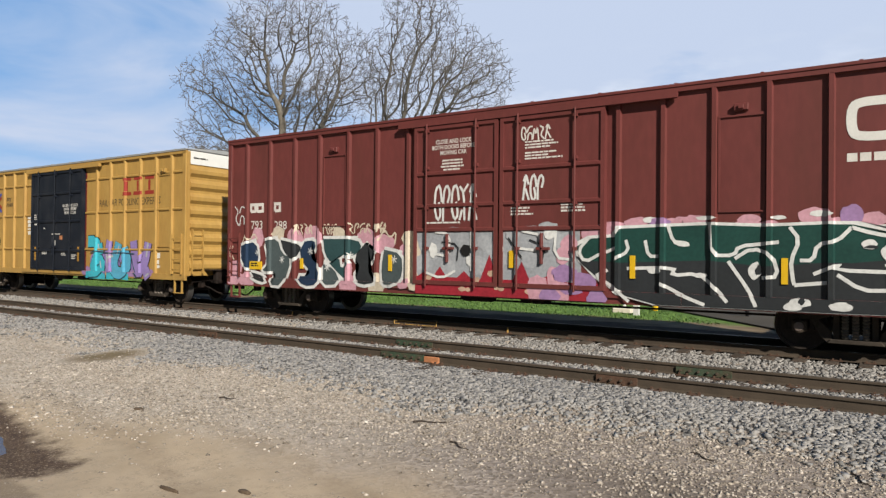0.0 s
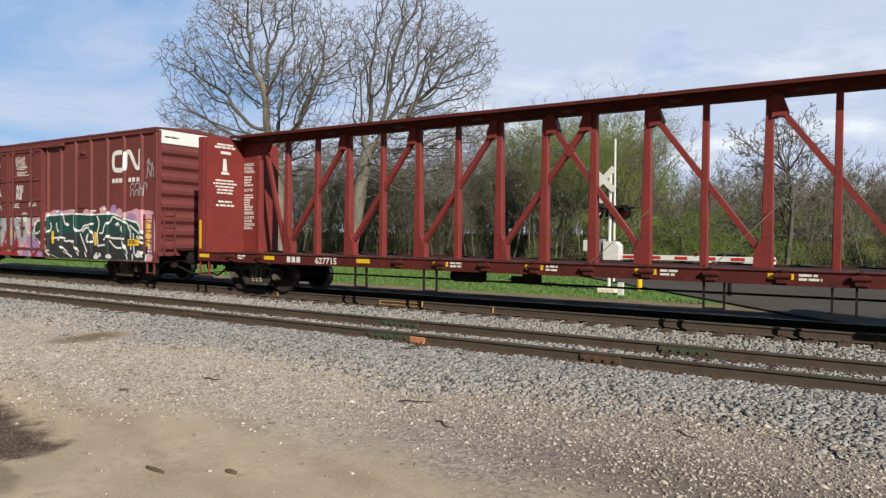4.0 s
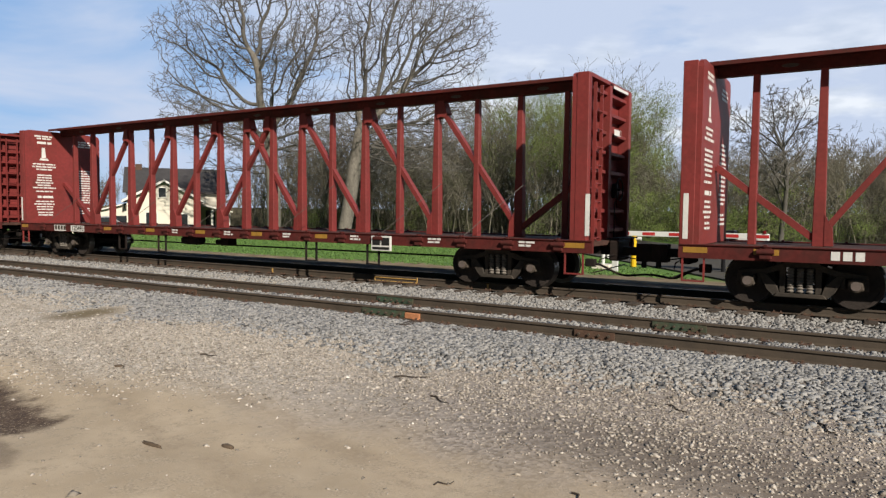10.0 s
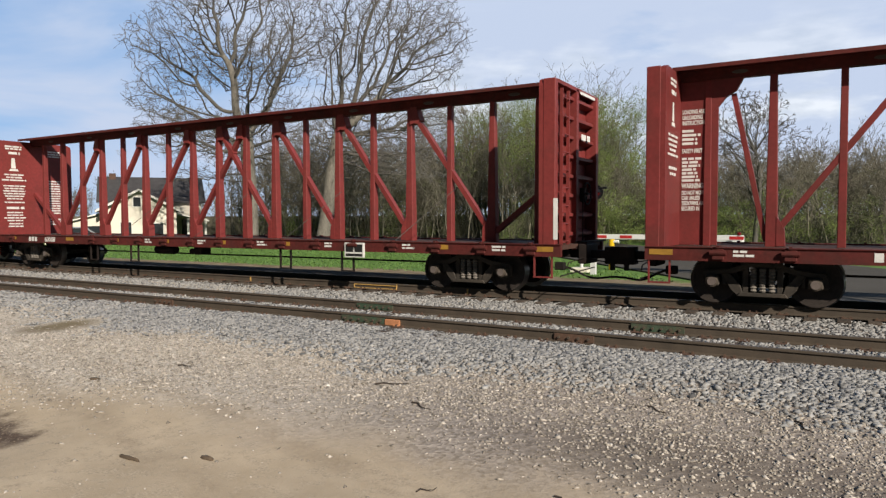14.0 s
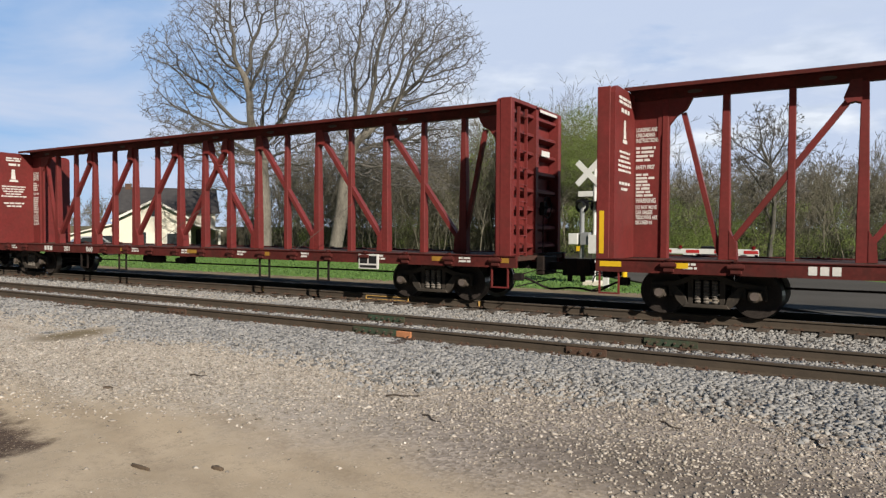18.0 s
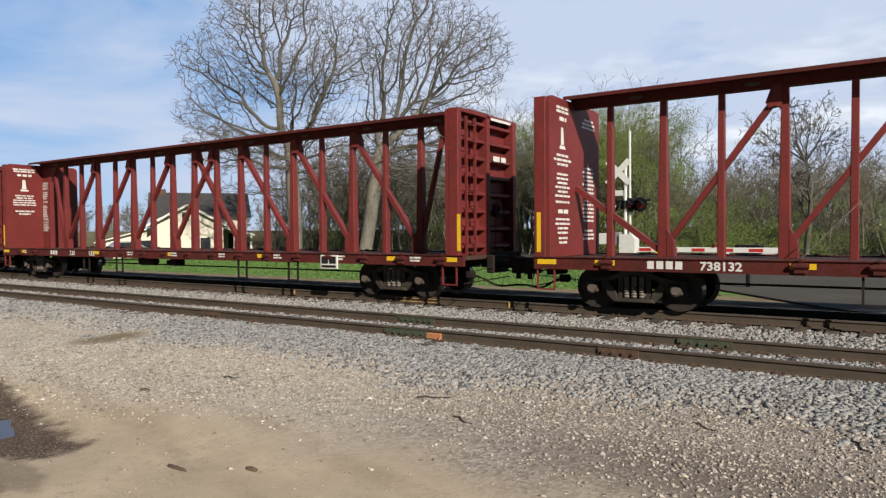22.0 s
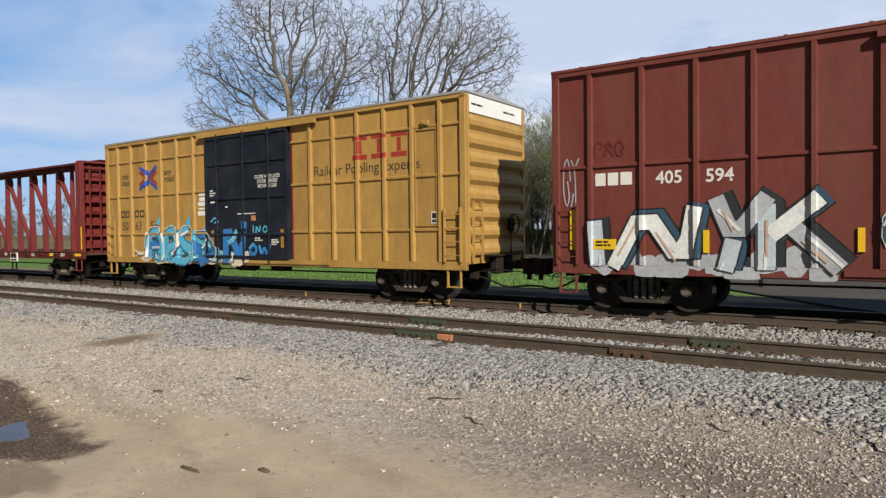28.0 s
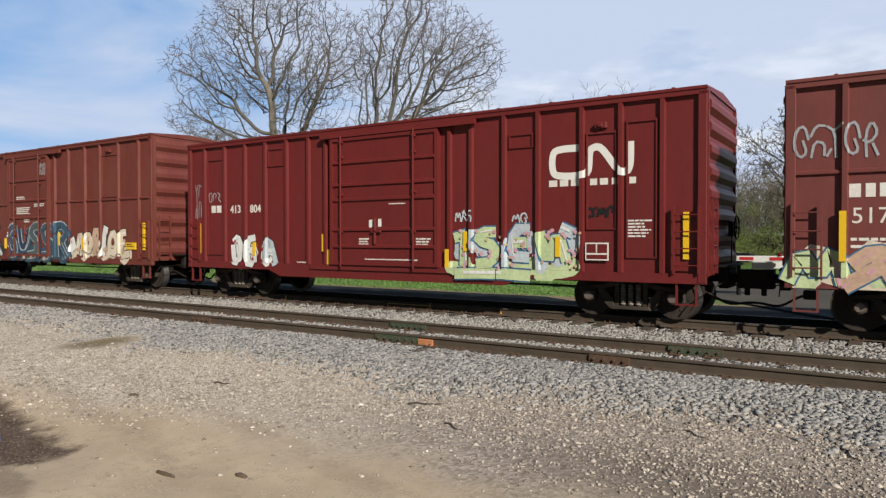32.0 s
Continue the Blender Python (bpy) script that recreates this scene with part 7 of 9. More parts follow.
# yellow cars
for c, seed, slog in ((car_y0, 71, "RAILCAR POOLING EXPERTS"), (car_g, 72, "Railcar Pooling Experts")):
    if c is car_y0:
        haze(c, [(10.1 + 0.36 * k, 1.0 + 0.08 * math.sin(2 * k)) for k in range(12)], P_lilac, 0.003, random.Random(60), 0.26, 0.16)
        haze(c, [(10.5 + 0.4 * k, 1.35 + 0.15 * math.sin(1.7 * k)) for k in range(9)], P_violet, 0.0065, random.Random(61), 0.24, 0.30)
        lines(c, [[(10.2, 0.86), (11.3, 0.83), (12.4, 0.86), (12.9, 0.83)]], P_turq, 0.010, 0.12)
        turq = [[(10.16, 2.10), (10.72, 2.12), (10.86, 1.78), (10.42, 0.98), (11.08, 1.02), (11.10, 1.38), (10.72, 1.44)], [(12.2, 2.05), (12.1, 1.75), (11.9, 1.38), (12.02, 0.98), (12.5, 0.95), (12.83, 1.31), (12.56, 1.86)], [(10.9, 2.02), (11.0, 1.62)]]
        lil = [[(11.60, 2.14), (11.46, 1.5), (11.62, 0.97)], [(11.55, 1.50), (11.95, 1.62)], [(13.10, 2.12), (13.22, 1.35), (13.52, 0.94), (13.84, 1.4), (13.98, 2.06)], [(13.84, 0.90), (14.12, 1.06)], [(11.84, 1.0), (11.88, 1.3)]]
        fat(c, lil, 0.20, [P_violet, P_lilac, P_violet], P_black, 0.032, 0.0145, P_lav, 73)
        fat(c, turq, 0.21, [P_turq, P_cyan, P_turq], P_black, 0.032, 0.0185, P_pale, 74)
        lines(c, [[(10.35, 1.7), (10.95, 1.75), (11.6, 1.66), (12.3, 1.7), (13.2, 1.66)], [(11.0, 1.28), (10.82, 1.2)], [(12.3, 1.42), (12.42, 1.2)], [(12.98, 1.7), (13.2, 1.02), (13.45, 0.86)]], P_ink2, 0.048, 0.022)
        bm = bmesh.new()
        for xa, xb, za, zb in ((14.36, 14.66, 1.52, 1.70), (14.34, 14.6, 1.32, 1.46), (14.38, 14.64, 1.18, 1.28), (14.5, 14.9, 0.86, 0.94), (15.0, 15.4, 0.86, 0.93)):
            bm.faces.new([bm.verts.new(p) for p in ((xa, SIDE - 0.007, za), (xb, SIDE - 0.007, za), (xb, SIDE - 0.007, zb), (xa, SIDE - 0.007, zb))])
        tagged(part("sticker", bm, M_white, c["car"], "white stickers"), kind="stuff")
    else:
        haze(c, [(2.5 + 0.42 * k, 0.98 + 0.1 * math.sin(2 * k)) for k in range(14)], P_cream, 0.003, random.Random(70), 0.26, 0.16)
        haze(c, [(3.0 + 0.5 * k, 1.3 + 0.22 * math.sin(2.4 * k)) for k in range(8)], P_cyan, 0.0065, random.Random(71), 0.34, 0.34)
        lines(c, [[(1.75, 1.25), (2.05, 1.05), (2.35, 1.2), (2.6, 1.0)], [(1.8, 1.05), (2.1, 1.2), (2.4, 0.98), (2.65, 1.15)]], P_cream, 0.0065, 0.035)
        lines(c, [[(1.7, 1.17), (2.05, 1.0), (2.4, 1.12), (2.7, 0.94)]], P_char, 0.0105, 0.014)
        paint(c, [[(3.02, 2.16), (3.40, 2.52), (3.42, 2.12)], [(4.62, 2.0), (5.02, 2.45), (5.06, 2.0)], [(3.72, 1.92), (4.05, 2.14), (4.2, 1.95)], [(5.62, 1.86), (5.85, 2.08), (6.1, 1.84)], [(4.1, 1.2), (4.5, 0.9), (4.2, 0.84)]], P_cyan, 0.0105)
        body = [[(2.64, 1.02), (2.78, 1.88), (3.40, 1.88), (3.36, 0.83)], [(2.70, 1.40), (3.36, 1.42)], [(3.68, 0.88), (3.66, 1.82), (4.25, 1.92), (4.28, 1.42), (3.76, 1.32)], [(4.96, 1.98), (4.47, 1.80), (4.60, 1.46), (5.14, 1.28), (4.93, 0.90), (4.30, 0.93)], [(5.47, 0.88), (5.43, 1.78), (6.15, 1.70), (5.78, 1.36), (6.45, 1.17), (5.66, 0.88)]]
        fat(c, body, 0.145, [P_cyan, P_blue, P_cyan], P_ink, 0.045, 0.015, P_pale, 76)
        fat(c, [[(7.0, 0.86), (7.06, 2.1), (7.76, 0.92), (7.92, 2.16)]], 0.12, [P_blue], P_ink, 0.03, 0.015, P_cyan, 77)
        paint(c, [[(2.78, 1.86), (3.05, 2.08), (3.3, 1.98), (3.45, 1.86)], [(3.7, 1.9), (3.95, 2.16), (4.2, 2.0)], [(5.2, 1.98), (5.6, 1.72), (5.3, 1.62)]], P_cyan, 0.0135)
        hooks = [[(2.95, 1.18), (3.2, 0.98), (3.5, 1.0)], [(3.95, 1.12), (4.25, 1.2), (4.42, 1.52)], [(4.55, 1.12), (4.85, 1.12), (4.8, 1.3)], [(5.25, 1.72), (5.6, 1.5), (6.15, 1.5), (6.3, 1.36)], [(6.2, 1.02), (6.5, 0.95), (6.68, 1.12)], [(5.2, 0.92), (5.5, 1.08)], [(7.15, 1.5), (7.45, 1.6), (7.6, 1.9)], [(7.3, 0.9), (7.4, 1.2)]]
        fat(c, hooks, 0.075, [P_cyan, P_pale, P_turq], P_ink2, 0.035, 0.0255, P_white, 78)
        lines(c, [[(2.52, 1.3), (2.6, 1.98), (3.0, 2.1), (3.5, 2.0), (3.56, 1.2), (3.5, 0.8)], [(3.58, 1.95), (4.0, 2.12), (4.4, 1.98), (4.42, 1.4)], [(4.4, 1.7), (4.62, 2.1), (5.1, 2.08), (5.3, 1.6), (5.3, 0.9)], [(5.35, 1.9), (6.0, 1.92), (6.34, 1.6), (6.62, 1.2), (6.4, 0.9)]], P_cream, 0.0465, 0.018)
        lines(c, [[(2.85, 1.68), (3.2, 1.66), (3.2, 1.5)], [(3.85, 1.7), (4.1, 1.72), (4.08, 1.55)], [(4.7, 1.2), (5.0, 1.1), (4.6, 1.04)], [(5.62, 1.64), (5.9, 1.62)], [(5.8, 1.06), (6.15, 1.14)], [(3.0, 1.3), (3.02, 0.9)], [(4.28, 1.28), (4.05, 0.95)]], P_ink2, 0.0505, 0.04)
        fat(c, [[(2.60, 0.98), (2.70, 1.8)], [(3.60, 0.9), (3.58, 1.7)], [(5.0, 1.9), (4.55, 1.75)], [(6.1, 1.62), (5.7, 1.32)]], 0.03, [P_white], P_pale, 0.015, 0.0545)
        lines(c, [[(8.14, 1.3), (8.35, 1.46), (8.51, 1.28), (8.31, 1.1), (8.14, 1.26)], [(8.6, 1.42), (8.7, 1.13), (8.85, 1.38), (8.95, 1.13), (9.11, 1.45)]], P_blue, 0.010, 0.05)
        lines(c, [[(8.14, 1.33), (8.35, 1.49)], [(8.62, 1.42), (8.7, 1.2)], [(8.35, 2.03), (8.35, 1.81)], [(8.47, 1.8), (8.5, 2.02), (8.63, 1.8), (8.67, 2.02)], [(8.79, 1.92), (8.9, 2.02), (9.0, 1.9), (8.88, 1.78), (8.79, 1.9)], [(6.28, 2.17), (6.52, 2.33), (6.7, 2.16), (6.46, 2.15)]], P_cyan, 0.014, 0.028)
        bm = bmesh.new()
        box(bm, 15.0, 15.43, SIDE - 0.02, SIDE - 0.008, 1.97, 2.27)
        board = part("stencil_board", bm, M_letter, c["car"], "white-framed black stencil board")
        bm = bmesh.new()
        for xa, xb, za, zb in ((15.03, 15.2, 2.1, 2.24), (15.23, 15.4, 2.1, 2.24), (15.03, 15.4, 2.0, 2.07)):
            bm.faces.new([bm.verts.new(p) for p in ((xa, SIDE - 0.024, za), (xb, SIDE - 0.024, za), (xb, SIDE - 0.024, zb), (xa, SIDE - 0.024, zb))])
        part("black_field", bm, M_shade_black, board)
    for k in range(3):
        word_bars(c, [(12.35 + 0.68 * k, 12.88 + 0.68 * k)], 3.75, 0.13, M_letter_red)
        word_bars(c, [(12.55 + 0.68 * k, 12.68 + 0.68 * k)], 3.90, 0.36, M_letter_red)
        word_bars(c, [(12.35 + 0.68 * k, 12.88 + 0.68 * k)], 4.28, 0.10, M_letter_red)
    panel_text(c, slog, 0.40 if c is car_g else 0.36, 10.85, 3.40, M_letter_black, squeeze=1.02 if c is car_g else 0.82)
    y = SIDE - 0.006
    for body, x, z in (("next", 0.96, 3.84), ("load", 0.96, 3.60), ("any", 3.60, 3.86), ("road", 3.58, 3.62)):
        lettering(body, 0.30, x, z, y, M_letter_black, c["car"], slant=0.25, bold=0.004)
    for a, b in ((0.92, 1.10), (1.2, 1.38), (1.78, 2.0), (2.12, 2.34)):
        lines(c, [[(a, 2.44), (b, 2.46), (b, 2.66), (a, 2.64), (a, 2.44)]], M_letter_black, 0.005, 0.03, 0)
    for body, x in (("50", 0.92), ("63", 1.76), ("54", 2.72)):
        lettering(body, 0.42, x, 1.98, y, M_letter_black, c["car"], slant=0.1)
    arms = [([(2.12, 4.22), (2.55, 3.95)], M_letter_blue), ([(2.80, 3.66), (3.18, 3.40)], M_letter_blue), ([(2.12, 3.42), (2.5, 3.66)], M_letter_blue), ([(2.78, 3.94), (3.16, 4.2)], M_letter_blue)]
    for k, (pts, m) in enumerate(arms):
        decal("emblem", [stroke_outline(pts, 0.058)], m, c["car"], c["depth"], c["cuts"], 0.005 + 0.004 * k, "red and blue crossed-track emblem")
        decal("emblem", [stroke_outline([(a, b - 0.16 if b > 3.8 else b + 0.16) for a, b in pts], 0.058)], M_letter_red, c["car"], c["depth"], c["cuts"], 0.007 + 0.004 * k)
    decal("emblem", [stroke_outline(soften([(2.45, 4.1), (2.72, 3.95), (2.72, 3.68), (2.45, 3.5)], 2), 0.07)], M_letter_blue, c["car"], c["depth"], c["cuts"], 0.024)
    lettering("CLOSE AND LOCK\nDOOR BEFORE\nMOVING CAR", 0.15, 9.0, 3.46, RIBF - 0.036, M_letter, c["car"], align="CENTER", squeeze=0.9, bold=0.003)
    q = random.Random(seed)
    bars("lettering", text_block(6.25, 6.55, 3.2, 3, 0.04, 0.04, q) + text_block(7.6, 8.6, 2.42, 1, 0.03, 0.03, q) + text_block(6.9, 7.5, 1.7, 2, 0.035, 0.03, q) + text_block(9.15, 9.5, 1.6, 3, 0.035, 0.03, q) + text_block(8.4, 8.8, 1.66, 2, 0.035, 0.03, q), M_letter, c["car"], RIBF - 0.036)
    bm = bmesh.new()
    for a, b, z0, z1 in ((6.28, 6.5, 2.78, 2.86), (7.0, 7.14, 2.9, 2.94), (7.0, 7.14, 2.62, 2.66), (7.72, 7.95, 1.95, 2.15)):
        bm.faces.new([bm.verts.new(p) for p in ((a, RIBF - 0.037, z0), (b, RIBF - 0.037, z0), (b, RIBF - 0.037, z1), (a, RIBF - 0.037, z1))])
    tagged(part("sticker", bm, M_white, c["car"], "white stickers"), kind="stuff")
    bm = bmesh.new()
    box(bm, 8.25, 8.45, RIBF - 0.04, RIBF - 0.03, 2.18, 2.34)
    part("sticker", bm, M_orange, c["car"], "orange sticker")
    bm = bmesh.new()
    for z0, z1 in ((3.05, 3.15), (2.88, 3.0), (2.72, 2.85), (2.6, 2.66), (2.4, 2.55)):
        a, b = 5.45 + q.uniform(0, 0.1), 5.8 + q.uniform(0, 0.1)
        bm.faces.new([bm.verts.new(p) for p in ((a, y, z0), (b, y, z0), (b, y, z1), (a, y, z1))])
    tagged(part("sticker", bm, M_white, c["car"], "white stickers"), kind="stuff")
    bm = bmesh.new()
    box(bm, 9.915, 9.985, SIDE - 0.012, SIDE - 0.001, 1.0, 4.75)
    part("door_edge", bm, M_box_red3, c["car"], "red-brown door post edge")
    for x in (6.35, 9.62):
        bm = bmesh.new()
        box(bm, x - 0.06, x + 0.06, RIBF - 0.04, RIBF - 0.03, 1.35, 1.9)
        part("reflector", bm, M_reflector_old, c["car"], "dull yellow reflective strip")

# faded red car
c = car_h
word_bars(c, [(0.99, 1.22), (1.27, 1.5), (1.55, 1.80)], 2.70, 0.27, M_letter)
panel_text(c, "405", 0.36, 2.30, 2.69, M_letter, bold=0.006)
panel_text(c, "594", 0.36, 3.28, 2.68, M_letter, bold=0.006)
haze(c, [(1.2 + 0.46 * k, 1.05 + 0.15 * math.sin(1.9 * k)) for k in range(10)], P_lav, 0.003, random.Random(80), 0.32, 0.26)
one = [[(0.98, 1.95), (1.06, 0.98)], [(1.40, 0.95), (2.05, 2.20), (2.85, 1.0), (3.08, 2.20)], [(3.48, 2.36), (3.81, 1.53), (4.42, 2.36)], [(3.81, 1.53), (3.66, 0.92)], [(4.40, 2.20), (4.40, 0.95)], [(4.45, 1.60), (5.30, 2.30)], [(4.85, 1.75), (5.62, 0.98)]]
fat(c, [[(a + 0.10, b + 0.06) for a, b in st] for st in one], 0.20, [P_char, P_ink2], P_black, 0.03, 0.007)
fat(c, one, 0.155, [P_pale, P_white, P_lav, P_pale], P_char, 0.035, 0.024, P_white, 81)
lines(c, [[(1.5, 1.2), (1.9, 1.9)], [(2.3, 1.7), (2.7, 1.1)], [(3.6, 2.1), (3.8, 1.7)], [(4.4, 1.9), (4.4, 1.2)], [(5.0, 1.5), (5.4, 1.1)]], P_tan, 0.046, 0.022)
two = [[(6.98, 2.24), (6.61, 2.16), (6.33, 1.75), (6.58, 1.06), (7.06, 1.14), (6.98, 1.58), (6.72, 1.60)], [(7.34, 2.12), (7.46, 1.40), (7.85, 1.40), (8.12, 2.10)], [(8.88, 2.24), (8.42, 2.18), (8.26, 1.90), (8.74, 1.61), (8.66, 1.10), (7.96, 1.05)], [(9.60, 2.22), (9.18, 2.10), (9.28, 1.72), (9.72, 1.48), (9.62, 1.08), (9.10, 1.03)], [(9.98, 0.98), (9.92, 2.20), (10.42, 2.24), (10.72, 2.02), (10.56, 1.72), (10.30, 1.64), (10.82, 0.98)]]
haze(c, [(6.6 + 0.45 * k, 1.15 + 0.1 * math.sin(2 * k)) for k in range(10)], P_ink2, 0.003, random.Random(82), 0.34, 0.3)
fat(c, [[(a + 0.09, b - 0.07) for a, b in st] for st in two], 0.19, [P_ink2], P_navy, 0.03, 0.007)
fat(c, two, 0.135, [P_ink2, P_navy, P_slate, P_ink2], P_pale, 0.030, 0.024, P_char, 83)
lines(c, [[(6.25, 1.75), (6.55, 2.3), (7.05, 2.35)], [(7.2, 2.25), (7.4, 1.25), (7.9, 1.25), (8.25, 2.2)], [(10.9, 0.95), (10.4, 1.55)]], P_pale, 0.046, 0.018)
haze(c, [(7.0, 1.0), (8.3, 0.95), (9.3, 0.93), (7.75, 0.95)], P_tan, 0.046, random.Random(84), 0.10, 0.06)
three = [[(11.44, 1.13), (11.64, 2.0), (11.89, 1.19)], [(12.03, 1.57), (12.21, 1.90), (12.42, 1.57), (12.24, 1.20), (12.04, 1.50)], [(12.62, 1.08), (12.56, 1.98), (12.90, 1.98), (12.90, 1.68), (12.64, 1.60), (13.08, 1.08)], [(13.18, 1.10), (13.27, 2.06), (13.48, 1.98)], [(13.55, 1.58), (13.77, 1.96), (14.06, 1.67), (13.92, 1.18), (13.60, 1.24)], [(14.60, 1.93), (14.26, 1.90), (14.29, 1.10), (14.80, 1.18)], [(14.29, 1.54), (14.56, 1.57)], [(11.05, 1.2), (11.12, 1.75), (11.3, 1.3)]]
haze(c, [(11.2 + 0.42 * k, 1.3 + 0.12 * math.sin(2.2 * k)) for k in range(9)], P_cream, 0.003, random.Random(85), 0.30, 0.34)
fat(c, three, 0.125, [P_cream, P_cream, P_tan, P_white], P_black, 0.026, 0.008, P_white, 86)
haze(c, [(11.5, 1.3), (12.6, 1.25), (13.3, 1.3), (12.2, 1.7), (14.4, 1.25)], P_tan, 0.034, random.Random(87), 0.12, 0.10)
paint(c, [blob(13.80, 1.60, 0.09, 0.13, random.Random(88), 10, 0.2)], M_box_red2, 0.034)
rr = random.Random(18)
bars("lettering", text_block(7.1, 8.0, 3.42, 3, 0.05, 0.03, rr) + text_block(7.1, 8.2, 2.98, 4, 0.045, 0.03, rr) + text_block(8.5, 9.5, 3.1, 2, 0.04, 0.03, rr) + text_block(7.7, 8.3, 2.5, 2, 0.05, 0.03, rr), M_letter, c["car"], RIBF - 0.036)
tag_scrawl(c, 8.95, 4.2, 0.45, 0.5, 3, 84, P_silver, 0.018)
tag_scrawl(c, 0.22, 2.2, 0.4, 1.2, 2, 85, P_silver, 0.016)
tag_scrawl(c, 0.95, 3.3, 0.7, 0.35, 3, 86, M_box_red3, 0.02)
side_reflectors(c, [(0.46, 1.32, 2.2), (3.3, 1.27, 1.72), (5.93, 1.3, 1.73), (10.19, 1.45, 1.96), (11.99, 1.3, 1.74), (15.65, 1.31, 2.25)])
placards(c, [(14.62, 1.33, 0.56, 0.24), (0.95, 1.33, 0.5, 0.22)])

# bright red car
c = car_i
emblem(c, 12.6, 14.56, 3.02, 3.76)
word_bars(c, [(12.62, 12.82), (12.88, 13.08), (13.14, 13.34), (13.58, 13.74), (13.8, 13.98), (14.06, 14.2), (14.44, 14.58)], 2.86, 0.14, M_letter)
word_bars(c, [(1.08, 1.28), (1.33, 1.55)], 2.52, 0.22, M_letter)
panel_text(c, "413", 0.32, 1.97, 2.50, M_letter, bold=0.008)
panel_text(c, "804", 0.32, 2.85, 2.50, M_letter, bold=0.008)
three = [[(2.12, 1.60), (2.32, 1.76), (2.47, 1.49), (2.36, 0.98), (2.15, 1.02), (2.10, 1.52)], [(3.10, 1.74), (2.76, 1.68), (2.74, 0.98), (3.06, 0.94), (3.04, 1.38), (2.78, 1.35)], [(3.57, 1.15), (3.70, 1.76), (3.98, 0.92)], [(3.62, 1.32), (3.88, 1.32)]]
haze(c, [(2.3, 1.3), (2.9, 1.3), (3.6, 1.3)], P_white, 0.003, random.Random(90), 0.26, 0.34)
fat(c, three, 0.10, [P_white, P_white, P_pale], P_char, 0.022, 0.008, P_pale, 91)
haze(c, [(2.2, 1.62), (2.6, 0.95), (3.0, 1.1), (3.4, 1.4)], P_red, 0.034, random.Random(92), 0.05, 0.05)
haze(c, [(10.15 + 0.30 * k, 1.0 + 0.1 * math.sin(2.1 * k)) for k in range(11)], P_lime, 0.003, random.Random(99), 0.26, 0.2)
haze(c, [(10.3 + 0.36 * k, 1.45 + 0.2 * math.sin(1.7 * k)) for k in range(9)], P_pale, 0.0065, random.Random(100), 0.24, 0.30)
pale = [[(10.12, 1.72), (10.42, 1.80), (10.40, 1.05)], [(11.28, 1.86), (10.88, 1.86), (10.80, 1.66), (11.26, 1.54), (11.22, 1.16), (10.74, 1.10)], [(12.16, 1.92), (11.76, 1.92), (11.68, 1.30), (12.14, 1.28)], [(11.74, 1.62), (12.08, 1.62)], [(12.40, 1.86), (12.58, 1.16), (12.84, 1.84), (13.05, 1.2)], [(12.9, 1.95), (13.2, 1.82)], [(10.2, 0.86), (11.2, 0.90), (12.2, 0.86)]]
fat(c, pale, 0.125, [P_lime, P_lime, P_pale], P_ink, 0.034, 0.010, P_white, 93)
q = random.Random(93)
decal("spray_paint", [blob(q.uniform(10.3, 13.4), q.uniform(1.0, 1.9), 0.05, 0.05, q, 7, 0.2) for _ in range(34)], P_pink, c["car"], c["depth"], c["cuts"], 0.037)
decal("spray_paint", [blob(q.uniform(10.3, 13.4), q.uniform(1.0, 1.9), 0.035, 0.035, q, 7, 0.2) for _ in range(24)], P_tan, c["car"], c["depth"], c["cuts"], 0.0415)
tag_scrawl(c, 10.15, 2.1, 0.5, 0.3, 3, 94, P_pale, 0.018)
tag_scrawl(c, 11.7, 2.05, 0.4, 0.25, 2, 95, P_pale, 0.018)
tag_scrawl(c, 13.55, 2.15, 0.6, 0.25, 3, 96, P_black, 0.03)
tag_scrawl(c, 0.95, 2.85, 0.6, 0.3, 3, 97, P_silver, 0.014)
tag_scrawl(c, 0.3, 2.3, 0.3, 1.2, 2, 98, P_silver, 0.012)
side_reflectors(c, [(0.5, 1.25, 2.2), (5.85, 1.35, 1.83), (6.05, 0.97, 1.4), (15.6, 1.29, 2.24), (10.45, 1.4, 1.88), (12.84, 1.3, 1.74), (3.05, 1.2, 1.6), (9.95, 1.0, 1.45)])
rr = random.Random(28)
bars("lettering", text_block(8.2, 9.0, 2.62, 1, 0.03, 0.03, rr) + text_block(7.2, 7.7, 1.72, 3, 0.04, 0.03, rr) + text_block(9.05, 9.5, 1.72, 3, 0.04, 0.03, rr) + text_block(7.4, 9.4, 1.18, 1, 0.03, 0.03, rr), M_letter, c["car"], RIBF - 0.036)
bars("lettering", text_block(14.4, 14.95, 2.1, 6, 0.035, 0.03, rr) + text_block(4.8, 5.3, 1.05, 3, 0.03, 0.025, rr), M_letter, c["car"], SIDE - 0.006)
bm = bmesh.new()
box(bm, 13.5, 14.02, SIDE - 0.07, SIDE - 0.06, 1.24, 1.62)
s_ = part("stencil_board", bm, M_letter, c["car"], "white-framed dark stencil board")
bm = bmesh.new()
for a, b, z0, z1 in ((13.53, 13.74, 1.40, 1.59), (13.77, 13.99, 1.40, 1.59), (13.53, 13.99, 1.27, 1.36)):
    bm.faces.new([bm.verts.new(p) for p in ((a, SIDE - 0.074, z0), (b, SIDE - 0.074, z0), (b, SIDE - 0.074, z1), (a, SIDE - 0.074, z1))])
part("dark_field", bm, M_box_red3, s_)
bm = bmesh.new()
